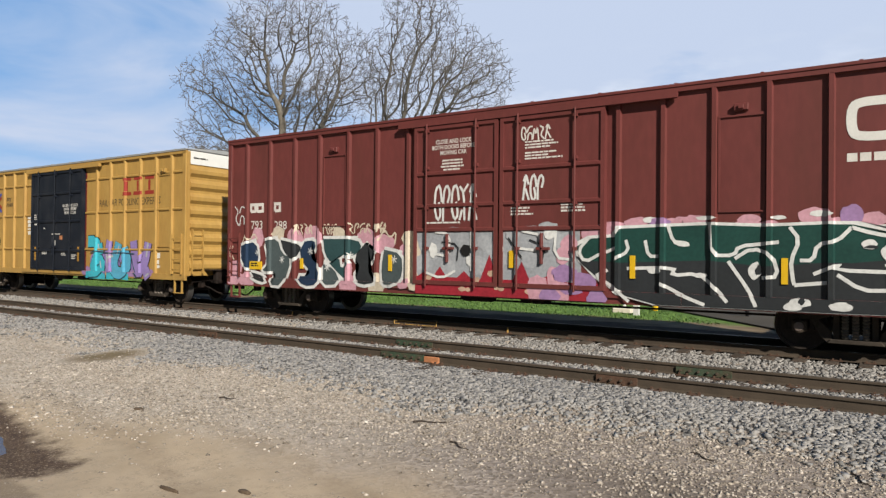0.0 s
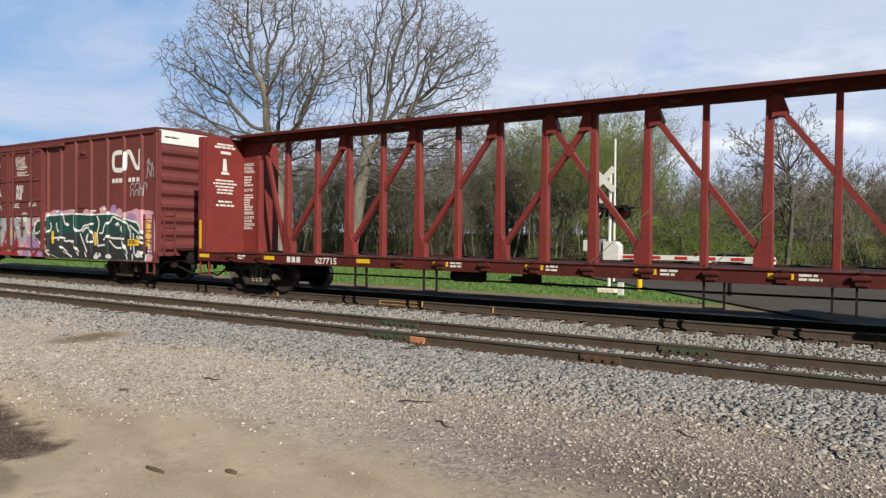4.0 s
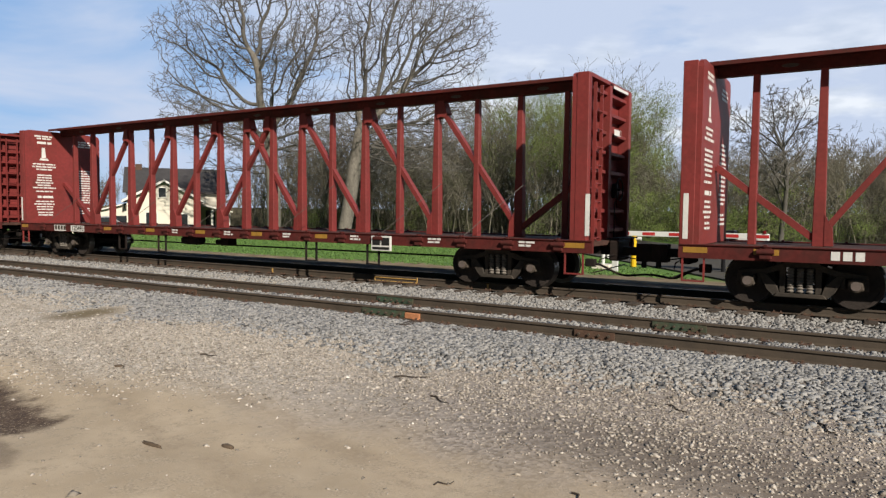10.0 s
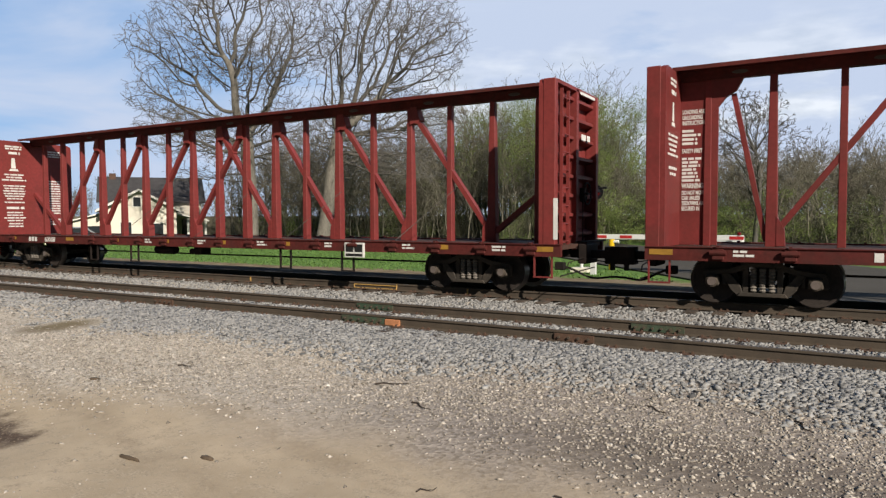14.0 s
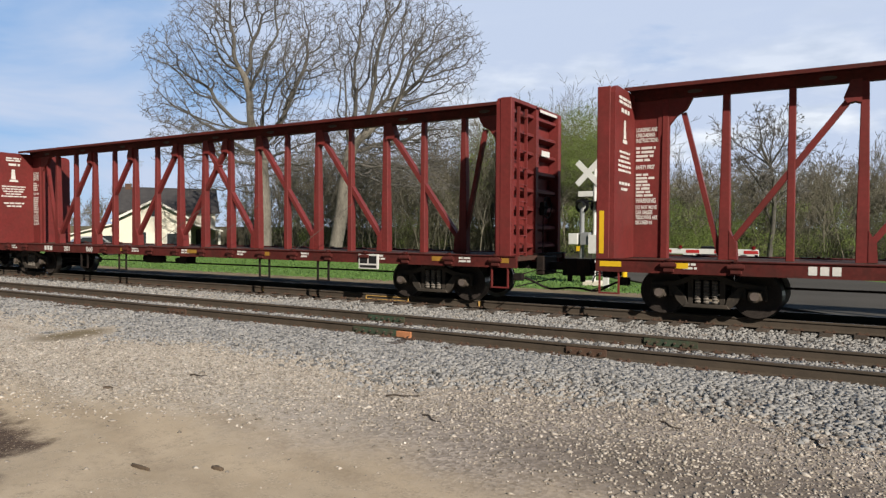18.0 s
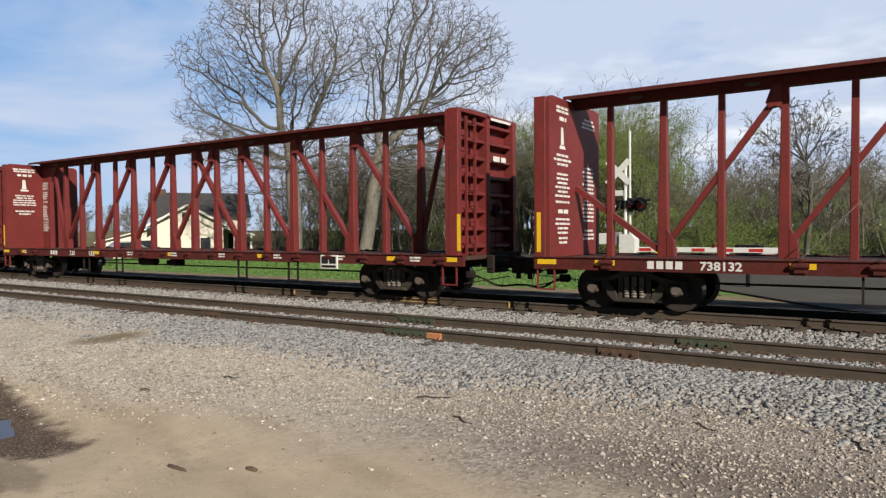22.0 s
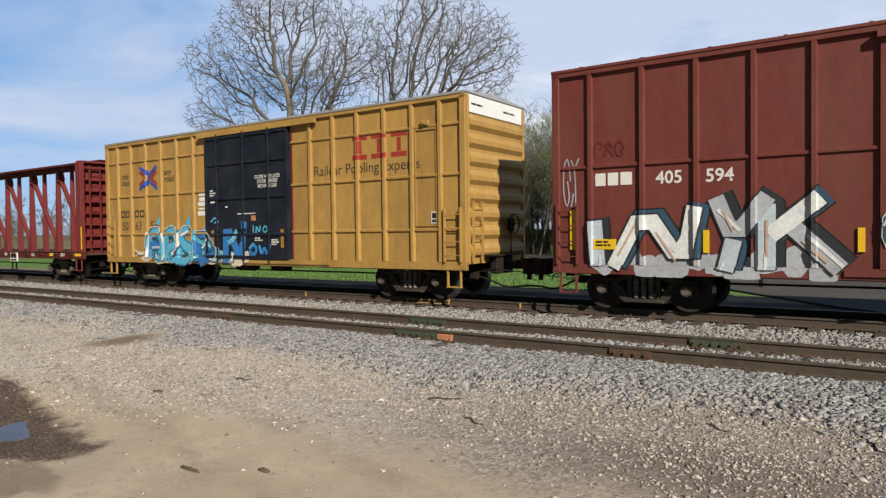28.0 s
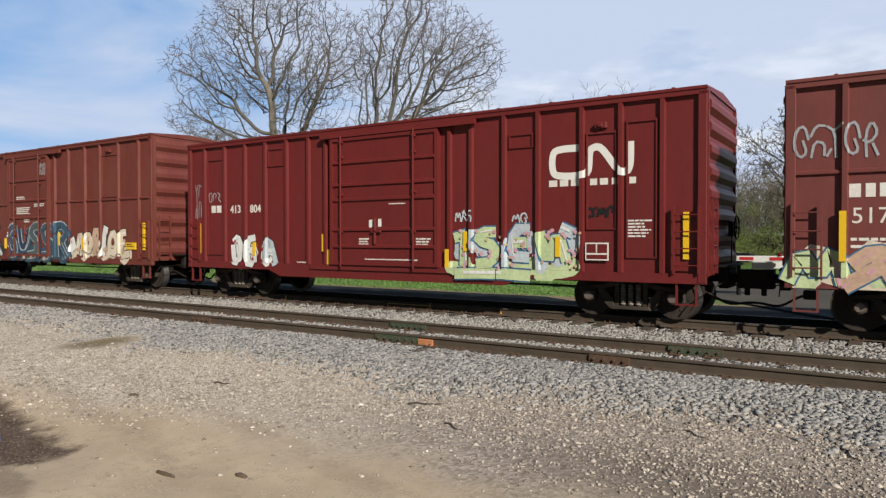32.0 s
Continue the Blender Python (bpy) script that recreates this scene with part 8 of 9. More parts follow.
for x, z, k in ((7.55, 2.1, 0.12), (7.85, 2.12, 0.1)):
    box(bm, x, x + k, RIBF - 0.045, RIBF - 0.03, z - 0.1, z + 0.1)
tagged(part("sticker", bm, M_white, c["car"], "white stickers"), kind="stuff")

# last dark red car
c = car_j
tag_scrawl(c, 0.12, 3.15, 1.35, 0.65, 5, 101, P_silver, 0.022)
word_bars(c, [(1.02, 1.2), (1.27, 1.42), (1.48, 1.68)], 2.44, 0.24, M_letter)
panel_text(c, "517", 0.40, 1.05, 1.98, M_letter)
piece(c, "sceaosem", 0.1, 7.0, 0.84, 1.50, [P_lime, P_tan, P_cream, P_lime], P_ink, 102, w=0.2, edge=0.03, back=[P_cream, P_lime], shine=P_pink)
side_reflectors(c, [(0.93, 1.30, 2.2)])
bars("lettering", text_block(1.05, 1.8, 1.72, 2, 0.05, 0.08, random.Random(4)), M_letter, c["car"], SIDE - 0.006)


# ---- beyond the tracks ----
def tubes(segs, sides):
    """Arrays of tapered tubes: segs rows of p, q, r0, r1."""
    s = np.asarray(segs, float)
    p, q, r0, r1 = s[:, 0:3], s[:, 3:6], s[:, 6], s[:, 7]
    d = q - p
    d /= np.linalg.norm(d, axis=1)[:, None] + 1e-9
    ref = np.where(np.abs(d[:, 2:3]) > 0.9, np.array([[1.0, 0, 0]]), np.array([[0, 0, 1.0]]))
    u = np.cross(d, ref)
    u /= np.linalg.norm(u, axis=1)[:, None] + 1e-9
    w = np.cross(d, u)
    n = len(s)
    a = 2 * np.pi * np.arange(sides) / sides
    off = u[:, None, :] * np.cos(a)[None, :, None] + w[:, None, :] * np.sin(a)[None, :, None]
    v = np.concatenate([p[:, None, :] + off * r0[:, None, None], q[:, None, :] + off * r1[:, None, None]], 1)
    i = np.arange(sides)
    f = np.stack([i, (i + 1) % sides, (i + 1) % sides + sides, i + sides], 1)
    faces = (f[None] + (np.arange(n) * 2 * sides)[:, None, None]).reshape(-1, 4)
    return v.reshape(-1, 3), faces


def grow(r, base, direction, length, radius, levels, lvl=0, out=None, lift=0.15, counts=(8, 7, 7, 5, 4), shrink=(0.62, 0.52, 0.5, 0.48, 0.5), spread=(48, 50, 52, 55, 55), start=(0.45, 0.2, 0.2, 0.15, 0.1), seglen=None, wob=0.16):
    """Bare branching: rows of (level, p, q, r0, r1)."""
    if out is None:
        out = []
    nseg = max(1 if lvl > 2 else 2, int(length / (seglen or (1.1, 1.0, 0.7, 0.45, 0.3, 0.25)[lvl])))
    p, d = Vector(base), Vector(direction).normalized()
    pts = [(p.copy(), d.copy(), radius)]
    tip = radius * (0.45 if lvl == 0 else 0.3)
    for i in range(nseg):
        d = (d + Vector((r.gauss(0, wob), r.gauss(0, wob), r.gauss(0, wob) + lift * (0.35 if lvl else 0.1)))).normalized()
        q = p + d * length / nseg
        ra = radius + (tip - radius) * i / nseg
        rb = radius + (tip - radius) * (i + 1) / nseg
        out.append((lvl, *p, *q, ra, rb))
        p = q
        pts.append((p.copy(), d.copy(), rb))
    if lvl < levels:
        k = counts[lvl]
        for j in range(k):
            f = start[lvl] + (1 - start[lvl]) * (j + r.random() * 0.8) / k
            i = min(nseg, max(1, int(round(f * nseg))))
            bp, bd, br = pts[i]
            ax = bd.orthogonal().normalized()
            ax.rotate(Matrix.Rotation(r.uniform(0, 2 * math.pi), 3, bd))
            nd = bd.copy()
            nd.rotate(Matrix.Rotation(radians(spread[lvl] * r.uniform(0.6, 1.15)), 3, ax))
            ln = length * shrink[lvl] * r.uniform(0.7, 1.25) * (1.1 - 0.35 * f if lvl else 1.0)
            grow(r, bp, nd, ln, max(0.006, br * (0.62 if lvl < 2 else 0.7)), levels, lvl + 1, out, lift, counts, shrink, spread, start, None, wob)
    return out


def bare_tree(name, x, y, segs, label, group, cut=2, twig_r=0.011):
    e = empty(name, x, y, flat_h(x, y))
    tagged(e, label, "tree", group)
    for nm, test, sides, m in (("trunk", lambda l: l == 0, 12, M_bark), ("branch_work", lambda l: 0 < l <= cut, 7, M_bark), ("crown", lambda l: l > cut, 3, M_twig)):
        rows = [s[1:] for s in segs if test(s[0])]
        if rows:
            a = np.array(rows)
            a[:, 6:] = np.maximum(a[:, 6:], twig_r)
            v, f = tubes(a, sides)
            o = raw_mesh(nm, v, f, m, smooth=True)
            o.parent = e
            if nm != "trunk":
                o["kind"] = "stuff"
    return e


def polar(az, d):
    return d * math.sin(radians(az)), d * math.cos(radians(az))


# the two big trees: limbs that spread through the crown's volume towards free space
def crown_tree(seed, base_az, d, lobes, label, n_pts, lean, fork=6.5, girth=0.55):
    r = np.random.default_rng(seed)
    bx, by = polar(base_az, d)
    gz = flat_h(bx, by)
    pts = []
    total = sum(l[3] * l[4] for l in lobes)
    for az, el, dep, rl, rz in lobes:
        x, y = polar(az, d + dep)
        c = np.array([x - bx, y - by, EYE - gz + d * math.tan(radians(el))])
        k = int(n_pts * rl * rz / total)
        v = r.normal(size=(k, 3))
        v /= np.linalg.norm(v, axis=1)[:, None]
        pts.append(c + v * (r.uniform(0, 1, k) ** 0.42)[:, None] * np.array([rl, rl, rz]))
    att = np.concatenate(pts)
    node, parent = [np.array([0, 0, -0.3])], [-1]
    while node[-1][2] < fork:
        k = len(node)
        node.append(node[-1] + np.array([lean + r.normal(0, 0.02), r.normal(0, 0.02), 0.40]))
        parent.append(k - 1)
    step, kill, sway = 0.36, 0.40, 9.0
    near = np.full(len(att), 0)
    dist = np.full(len(att), 1e9)
    alive = np.ones(len(att), bool)

    def refresh(i0):
        for i in range(i0, len(node)):
            q = np.linalg.norm(att - node[i], axis=1)
            m = q < dist
            dist[m] = q[m]
            near[m] = i
    refresh(len(node) - 14)
    for it in range(80):
        alive &= dist > kill
        idx = np.where(alive & (dist < sway))[0]
        if not len(idx):
            break
        first = len(node)
        for i in np.unique(near[idx]):
            mine = idx[near[idx] == i]
            v = att[mine] - node[i]
            v = (v / np.linalg.norm(v, axis=1)[:, None]).sum(0)
            v = v / (np.linalg.norm(v) + 1e-9) + r.normal(0, 0.30, 3)
            q = node[i] + v / np.linalg.norm(v) * step
            node.append(q)
            parent.append(int(i))
        if len(node) > 20000:
            break
        refresh(first)
    # short crooked twigs at every end and along the outer shoots
    kids = [0] * len(node)
    for i in parent[1:]:
        kids[i] += 1
    for i in range(10, len(node)):
        for _ in range(4 if kids[i] == 0 else (1 if r.random() < 0.75 else 0)):
            way = node[i] - node[parent[i]]
            way = way / np.linalg.norm(way) + r.normal(0, 0.55, 3) + np.array([0, 0, 0.2])
            k, q = i, node[i]
            for _ in range(int(r.integers(1, 4))):
                way = way / np.linalg.norm(way) + r.normal(0, 0.3, 3)
                q = q + way / np.linalg.norm(way) * r.uniform(0.14, 0.27)
                node.append(q)
                parent.append(k)
                k = len(node) - 1
    n = len(node)
    load = np.zeros(n)
    for i in range(n - 1, 0, -1):
        if load[i] == 0:
            load[i] = 1.0
        load[parent[i]] += load[i]
    rad = 0.0060 * load ** (1 / 2.06)
    rad = np.minimum(np.maximum(rad, 0.0105), girth)
    heir = {}
    for i in range(1, n):
        k = parent[i]
        if k not in heir or load[i] > load[heir[k]]:
            heir[k] = i
    e = empty("tree", bx, by, gz)
    tagged(e, label, "tree", "big bare trees")
    pos, par = np.array(node), np.array([max(k, 0) for k in parent])
    nxt = np.array([heir.get(i, i) for i in range(n)])
    stout = rad > 0.05
    stout[0] = False
    for _ in range(2):
        pos = np.where(stout[:, None], 0.5 * pos + 0.25 * (pos[par] + pos[nxt]), pos)
    node = list(pos)
    P, Q = np.array([node[parent[i]] for i in range(1, n)]), np.array(node[1:])
    ra = np.array([rad[parent[i]] if heir[parent[i]] == i and rad[parent[i]] < rad[i] * 2.0 else rad[i] * 1.15 for i in range(1, n)])
    Q = Q + (Q - P) / np.linalg.norm(Q - P, axis=1)[:, None] * (0.16 * rad[1:, None])
    rows = np.concatenate([P, Q, ra[:, None], (rad[1:] * np.where(rad[1:] > 0.06, 0.95, 1.0))[:, None]], 1)
    thick = rad[1:]
    # thick wood gets the sunlit bark colour, thinner limbs the darker one
    for nm, m, sides, material in (("trunk", thick > 0.17, 12, M_trunk_sunlit), ("branch_work", (thick <= 0.17) & (thick > 0.035), 7, M_bark), ("crown", thick <= 0.035, 4, M_twig)):
        if m.any():
            v, f = tubes(rows[m], sides)
            o = raw_mesh(nm, v, f, material, smooth=True)
            o.parent = e
            if nm != "trunk":
                o["kind"] = "stuff"


crown_tree(21, -45.8, 49, ((-53.2, 13.2, 0, 1.8, 1.9), (-53.2, 9.4, 1, 1.9, 1.4), (-50.6, 15.2, -2, 2.1, 2.2), (-50.6, 11.8, 1, 2.6, 2.2), (-48.6, 18.0, 1, 2.6, 2.1), (-45.6, 18.4, -1, 2.7, 2.4), (-42.8, 16.8, 1, 2.5, 2.6), (-46.5, 13.2, 3, 3.6, 2.4), (-43.6, 12.2, -3, 2.8, 2.2), (-50.5, 8.0, 2, 2.6, 1.3), (-48.5, 5.6, -2, 2.4, 1.0), (-42.8, 7.6, -1, 2.2, 1.3), (-43.6, 4.8, 1, 2.4, 0.9), (-40.6, 14.6, 2, 1.9, 2.2), (-51.8, 5.6, 0, 2.0, 0.9), (-47.0, 7.4, 1, 2.6, 1.1), (-44.5, 9.0, -2, 2.4, 1.2), (-50.0, 3.6, 1, 2.0, 0.7), (-47.5, 6.4, 2, 3.0, 1.4), (-43.0, 6.2, -1, 3.0, 1.3), (-51.5, 7.0, -1, 2.6, 1.2)), "tall bare oak with a thick trunk and crooked grey limbs", 8000, -0.006, 7.4, 0.58)
crown_tree(24, -40.3, 47, ((-35.6, 19.0, 0, 2.8, 3.0), (-31.6, 16.0, 1, 2.6, 2.6), (-29.6, 14.4, -1, 1.7, 1.4), (-30.6, 12.2, -1, 2.0, 1.2), (-34.5, 14.2, -2, 3.2, 2.2), (-38.6, 16.4, 2, 2.1, 2.4), (-38.0, 12.0, -1, 2.4, 2.0), (-34.0, 10.6, 1, 2.8, 1.3), (-33.0, 7.6, -1, 2.8, 1.1), (-37.0, 7.4, 2, 2.2, 1.0), (-35.0, 4.8, -2, 3.0, 0.9), (-31.0, 9.0, 1, 2.4, 1.1), (-39.0, 8.5, 0, 2.0, 1.5), (-31.8, 5.6, 0, 2.0, 0.9), (-36.4, 9.4, 0, 2.8, 1.2), (-37.6, 4.6, 1, 2.6, 0.9), (-33.2, 3.6, -1, 2.8, 0.7), (-30.0, 7.2, -1, 2.2, 0.9), (-40.5, 6.2, -2, 2.2, 1.0), (-36.0, 6.2, 1, 3.4, 1.5), (-33.5, 6.0, 0, 3.2, 1.4), (-38.5, 6.8, -1, 2.6, 1.4), (-31.0, 8.0, 0, 2.6, 1.2)), "broad bare oak with dark crooked spreading limbs", 7900, 0.085, 7.6, 0.50)

# lone slender tree and the wood behind
tr = random.Random(22)
xc, yc = polar(-5.6, 47)
seg = grow(tr, (0, 0, -0.3), (0.02, 0, 1), 7.6, 0.17, 4, lift=0.12, counts=(13, 7, 6, 4, 3), shrink=(0.40, 0.5, 0.5, 0.5, 0.5), spread=(46, 48, 50, 50, 50), start=(0.38, 0.2, 0.15, 0.1, 0.1), wob=0.10)
bare_tree("tree", xc, yc, seg, "slender bare tree at the edge of the wood", "big bare trees", cut=1, twig_r=0.014)

protos = []
for k in range(7):
    q = random.Random(100 + k)
    s = grow(q, (0, 0, -0.3), (q.uniform(-0.1, 0.1), q.uniform(-0.1, 0.1), 1), 8.5, 0.10, 3, lift=0.18, counts=(11, 5, 4, 3), shrink=(0.34, 0.45, 0.5, 0.5), spread=(34, 42, 48, 50), start=(0.22, 0.2, 0.2, 0.1), wob=0.07)
    protos.append(np.array([t[1:] for t in s]))
wv, wf, base_n = [], [], 0
q = random.Random(300)
lv = []


def wood_tree(az, d, h):
    global base_n
    x, y = polar(az, d)
    a = protos[q.randrange(len(protos))].copy()
    k = h / 9.5
    t = q.uniform(0, 2 * math.pi)
    c, s = math.cos(t), math.sin(t)
    for o in (0, 3):
        px_, py_ = a[:, o].copy(), a[:, o + 1].copy()
        a[:, o], a[:, o + 1] = (px_ * c - py_ * s) * k + x, (px_ * s + py_ * c) * k + y
        a[:, o + 2] = a[:, o + 2] * k
    a[:, 6:] = np.maximum(a[:, 6:] * k, 0.011 * d / 55)
    v, f = tubes(a, 3)
    wv.append(v)
    wf.append(f + base_n)
    base_n += len(v)


az = -74.0
while az < 24:
    near_wood = -47 < az < 24
    for _ in range(2 if near_wood else 1):
        d = q.uniform(52, 80) if near_wood else q.uniform(85, 125)
        h = (q.uniform(7.5, 10.8) if near_wood else q.uniform(6.0, 9.5)) * (d / (62 if near_wood else 100))
        if az < -27:
            h *= 0.72
        elif az < -15.5:
            h *= 1.12
        else:
            h *= 0.66 if az < -6 else 0.70
        wood_tree(az + q.uniform(-0.5, 0.5), d, h)
    az += 0.45
for _ in range(90):                               # taller thicket where the wood comes closest
    az = q.uniform(-35, -16.5)
    wood_tree(az, q.uniform(58, 72), q.uniform(8.5, 12.0) * (1.0 if az > -28 else 0.75))
for _ in range(75):                               # thin trees behind the two oaks
    wood_tree(q.uniform(-44, -27), q.uniform(60, 78), q.uniform(7.0, 9.5))
for _ in range(110):                              # and along the road to the north
    wood_tree(q.uniform(-16, 14), q.uniform(58, 80), q.uniform(5.2, 6.9))
o = tagged(raw_mesh("wood", np.concatenate(wv), np.concatenate(wf), M_wood_far), "bare spring wood of thin grey-brown trees behind the road", "wood", kind="stuff")


def leaf_cloud(name, centers, per, size, material, label, category):
    """Small leaf blades round many twig ends, in one mesh."""
    r = np.random.default_rng(len(centers))
    c = np.repeat(np.array([k[:3] for k in centers]), per, 0)
    rad = np.repeat(np.array([k[3] for k in centers]), per)
    n = len(c)
    dirs = r.normal(size=(n, 3))
    dirs /= np.linalg.norm(dirs, axis=1)[:, None]
    p = c + dirs * (rad * r.uniform(0.15, 1, n) ** 0.6)[:, None] * np.array([1, 1, 0.85])
    p[:, 2] = np.maximum(p[:, 2], -0.2)
    face = np.array([0.1, -0.55, 0.75]) + r.normal(0, 0.5, (n, 3))      # blades turn to the light
    face /= np.linalg.norm(face, axis=1)[:, None]
    u = np.cross(face, r.normal(size=(n, 3)))
    u /= np.linalg.norm(u, axis=1)[:, None]
    w = np.cross(face, u)
    w /= np.linalg.norm(w, axis=1)[:, None]
    sz = size * r.uniform(0.5, 1.4, n)
    a, b = u * sz[:, None], w * (sz * 0.5)[:, None]
    v = np.stack([p - a, p - b * 0.9, p + a, p + b], 1).reshape(-1, 3)
    f = np.arange(4 * n).reshape(-1, 4)
    return tagged(raw_mesh(name, v, f, material), label, category, kind="stuff")


q = random.Random(301)
green, olive = [], []
for _ in range(1150):
    az, d = q.uniform(-25, 16), q.uniform(46, 66)
    x, y = polar(az, d)
    dense = math.exp(-((az + 13) / 7) ** 2)
    tall = 2.9 + 3.4 * math.exp(-((az + 19) / 5) ** 2)
    z = min(abs(q.gauss(0, 0.6)), 1.5) * tall
    (green if q.random() < 0.3 + 0.7 * dense - 0.03 * z else olive).append((x, y, z, q.uniform(0.4, 1.2)))
for _ in range(900):
    az, d = q.uniform(-36, 22), q.uniform(56, 74)
    x, y = polar(az, d)
    olive.append((x, y, min(abs(q.gauss(0, 1.0)), 1.8) * 3.4, q.uniform(0.5, 1.5)))
for _ in range(420):
    az, d = q.uniform(-74, -28), q.uniform(80, 100)
    x, y = polar(az, d)
    olive.append((x, y, abs(q.gauss(0, 1.0)) * 2.0, q.uniform(0.7, 1.5)))
for _ in range(340):
    az, d = q.uniform(-47, -25), q.uniform(55, 68)
    x, y = polar(az, d)
    (green if q.random() < 0.18 else olive).append((x, y, min(abs(q.gauss(0, 0.8)), 1.9) * 2.5, q.uniform(0.5, 1.2)))
for _ in range(420):                              # thin spring haze in the taller crowns
    az, d = min(q.gauss(-20.5, 3.8), -14.0), q.uniform(50, 60)
    x, y = polar(az, d)
    green.append((x, y, q.uniform(5.0, 11.0), q.uniform(0.8, 1.5)))
buds = []
for _ in range(560):
    az, d = q.uniform(-36, 14), q.uniform(54, 70)
    x, y = polar(az, d)
    top = 10.0 if -30 < az < -16 else ((5.0 if az < -7 else 5.8) if az > -16 else 6.0)
    buds.append((x, y, q.uniform(1.5, top) * d / 62, q.uniform(0.9, 1.7)))
for _ in range(420):
    az, d = q.uniform(-16, 16), q.uniform(60, 76)
    x, y = polar(az, d)
    buds.append((x, y, q.uniform(1.0, 4.8) * d / 62, q.uniform(0.9, 1.6)))
for _ in range(120):
    az, d = q.uniform(-44, -28), q.uniform(62, 76)
    x, y = polar(az, d)
    buds.append((x, y, q.uniform(1.0, 7.6) * d / 66, q.uniform(0.9, 1.7)))
leaf_cloud("bud_haze", buds, 230, 0.036, M_bud, "thin grey-brown haze of budding twigs in the wood", "twigs")
leaf_cloud("green_undergrowth", green, 230, 0.042, M_leaf, "fresh green spring undergrowth at the wood's edge", "undergrowth")
leaf_cloud("brown_undergrowth", olive, 150, 0.046, M_scrub, "olive-brown brush between the trees", "undergrowth")
# dark floor of the wood: a low bank of litter behind the brush
bm = bmesh.new()
ring = [polar(a, 78) for a in range(-80, 31, 5)]
ring2 = [polar(a, 140) for a in range(30, -81, -5)]
prism(bm, ring + ring2, "z", -0.4, 2.0)
M_litter = mat("wood_floor", (0.10, 0.088, 0.06), 0.95, vary=0.5, scale=0.8, fine=6, bump=0.5)
tagged(part("wood_bank", bm, M_litter), "brown leaf-litter bank inside the wood", "bank", kind="structure")

# house
HX, HY = polar(-54.2, 66)
HT = radians(54.2)
house = empty("house", HX, HY, flat_h(HX, HY))
house.rotation_euler = (0, 0, HT)
tagged(house, "small cream-sided house with a dark shingle roof", "house")


def gable_block(name, x0, x1, y0, y1, eave, ridge, along, over=0.35):
    bm = bmesh.new()
    if along == "x":
        m = (y0 + y1) / 2
        prism(bm, [(y0, -0.2), (y1, -0.2), (y1, eave), (m, ridge), (y0, eave)], "x", x0, x1)
        w = part("wall", bm, M_house, house)
        bm = bmesh.new()
        k = (ridge - eave) / (m - y0)
        prism(bm, [(y0 - over, eave - over * k + 0.02), (m, ridge + 0.02), (y1 + over, eave - over * k + 0.02), (y1 + over, eave - over * k + 0.2), (m, ridge + 0.22), (y0 - over, eave - over * k + 0.2)], "x", x0 - over, x1 + over)
    else:
        m = (x0 + x1) / 2
        prism(bm, [(x0, -0.2), (x1, -0.2), (x1, eave), (m, ridge), (x0, eave)], "y", y0, y1)
        w = part("wall", bm, M_house, house)
        bm = bmesh.new()
        k = (ridge - eave) / (m - x0)
        prism(bm, [(x0 - over, eave - over * k + 0.02), (m, ridge + 0.02), (x1 + over, eave - over * k + 0.02), (x1 + over, eave - over * k + 0.16), (m, ridge + 0.16), (x0 - over, eave - over * k + 0.16)], "y", y0 - over, y1)
        for s in (-1, 1):
            b2 = bmesh.new()
            e0 = (m + s * (m - x0 + over), eave - over * k)
            prism(b2, [e0, (m, ridge), (m, ridge + 0.2), (e0[0], e0[1] + 0.2)], "y", y0 - over - 0.06, y0 - over - 0.005)
            part("fascia", b2, M_trim, house, "white fascia board")
    part("roof", bm, M_shingle, house, "dark shingle roof")
    return w


gable_block("main", -2.9, 5.3, 0, 6.0, 3.6, 5.6, "x")
gable_block("ell", -2.75, 2.95, -4.6, 0.2, 2.7, 4.25, "y")
bm = bmesh.new()
prism(bm, [(-6.8, -0.2), (-2.75, -0.2), (-2.75, 2.35), (-6.8, 1.25)], "y", -3.6, 0.5)
part("lean_to", bm, M_house, house, "low cream lean-to")
bm = bmesh.new()
prism(bm, [(-7.1, 1.2), (-2.75, 2.4), (-2.75, 2.5), (-7.1, 1.3)], "y", -3.9, 0.5)
part("roof", bm, M_trim, house, "pale lean-to roof")
bm = bmesh.new()
prism(bm, [(2.95, 2.35), (5.6, 1.75), (5.6, 1.87), (2.95, 2.5)], "y", -4.3, 0.0)
part("porch_roof", bm, M_trim, house, "pale porch roof")
for x in (3.9, 5.3):
    bm = bmesh.new()
    box(bm, x - 0.09, x + 0.09, -4.15, -3.97, -0.2, 2.0)
    part("porch_post", bm, M_trim, house)
for x, z, w, h in ((-0.05, 3.0, 0.55, 0.75), (-0.9, 0.6, 0.8, 1.1), (1.5, 0.6, 0.8, 1.0)):
    bm = bmesh.new()
    box(bm, x - w / 2 - 0.08, x + w / 2 + 0.08, -4.68, -4.6, z - 0.08, z + h + 0.08)
    f = part("window", bm, M_trim, house)
    bm = bmesh.new()
    box(bm, x - w / 2, x + w / 2, -4.70, -4.66, z, z + h)
    part("pane", bm, M_window, f)
bm = bmesh.new()
box(bm, 3.6, 4.4, -0.06, 0.0, -0.1, 1.95)
part("door", bm, M_window, house, "dark porch door")
bm = bmesh.new()
box(bm, -2.3, -1.75, 2.6, 3.2, 5.0, 6.1, 0.02)
part("chimney", bm, M_plate, house, "brick chimney")
bm = bmesh.new()
rod(bm, (-1.2, 3.0, 5.5), (-1.2, 3.0, 8.2), 0.03)
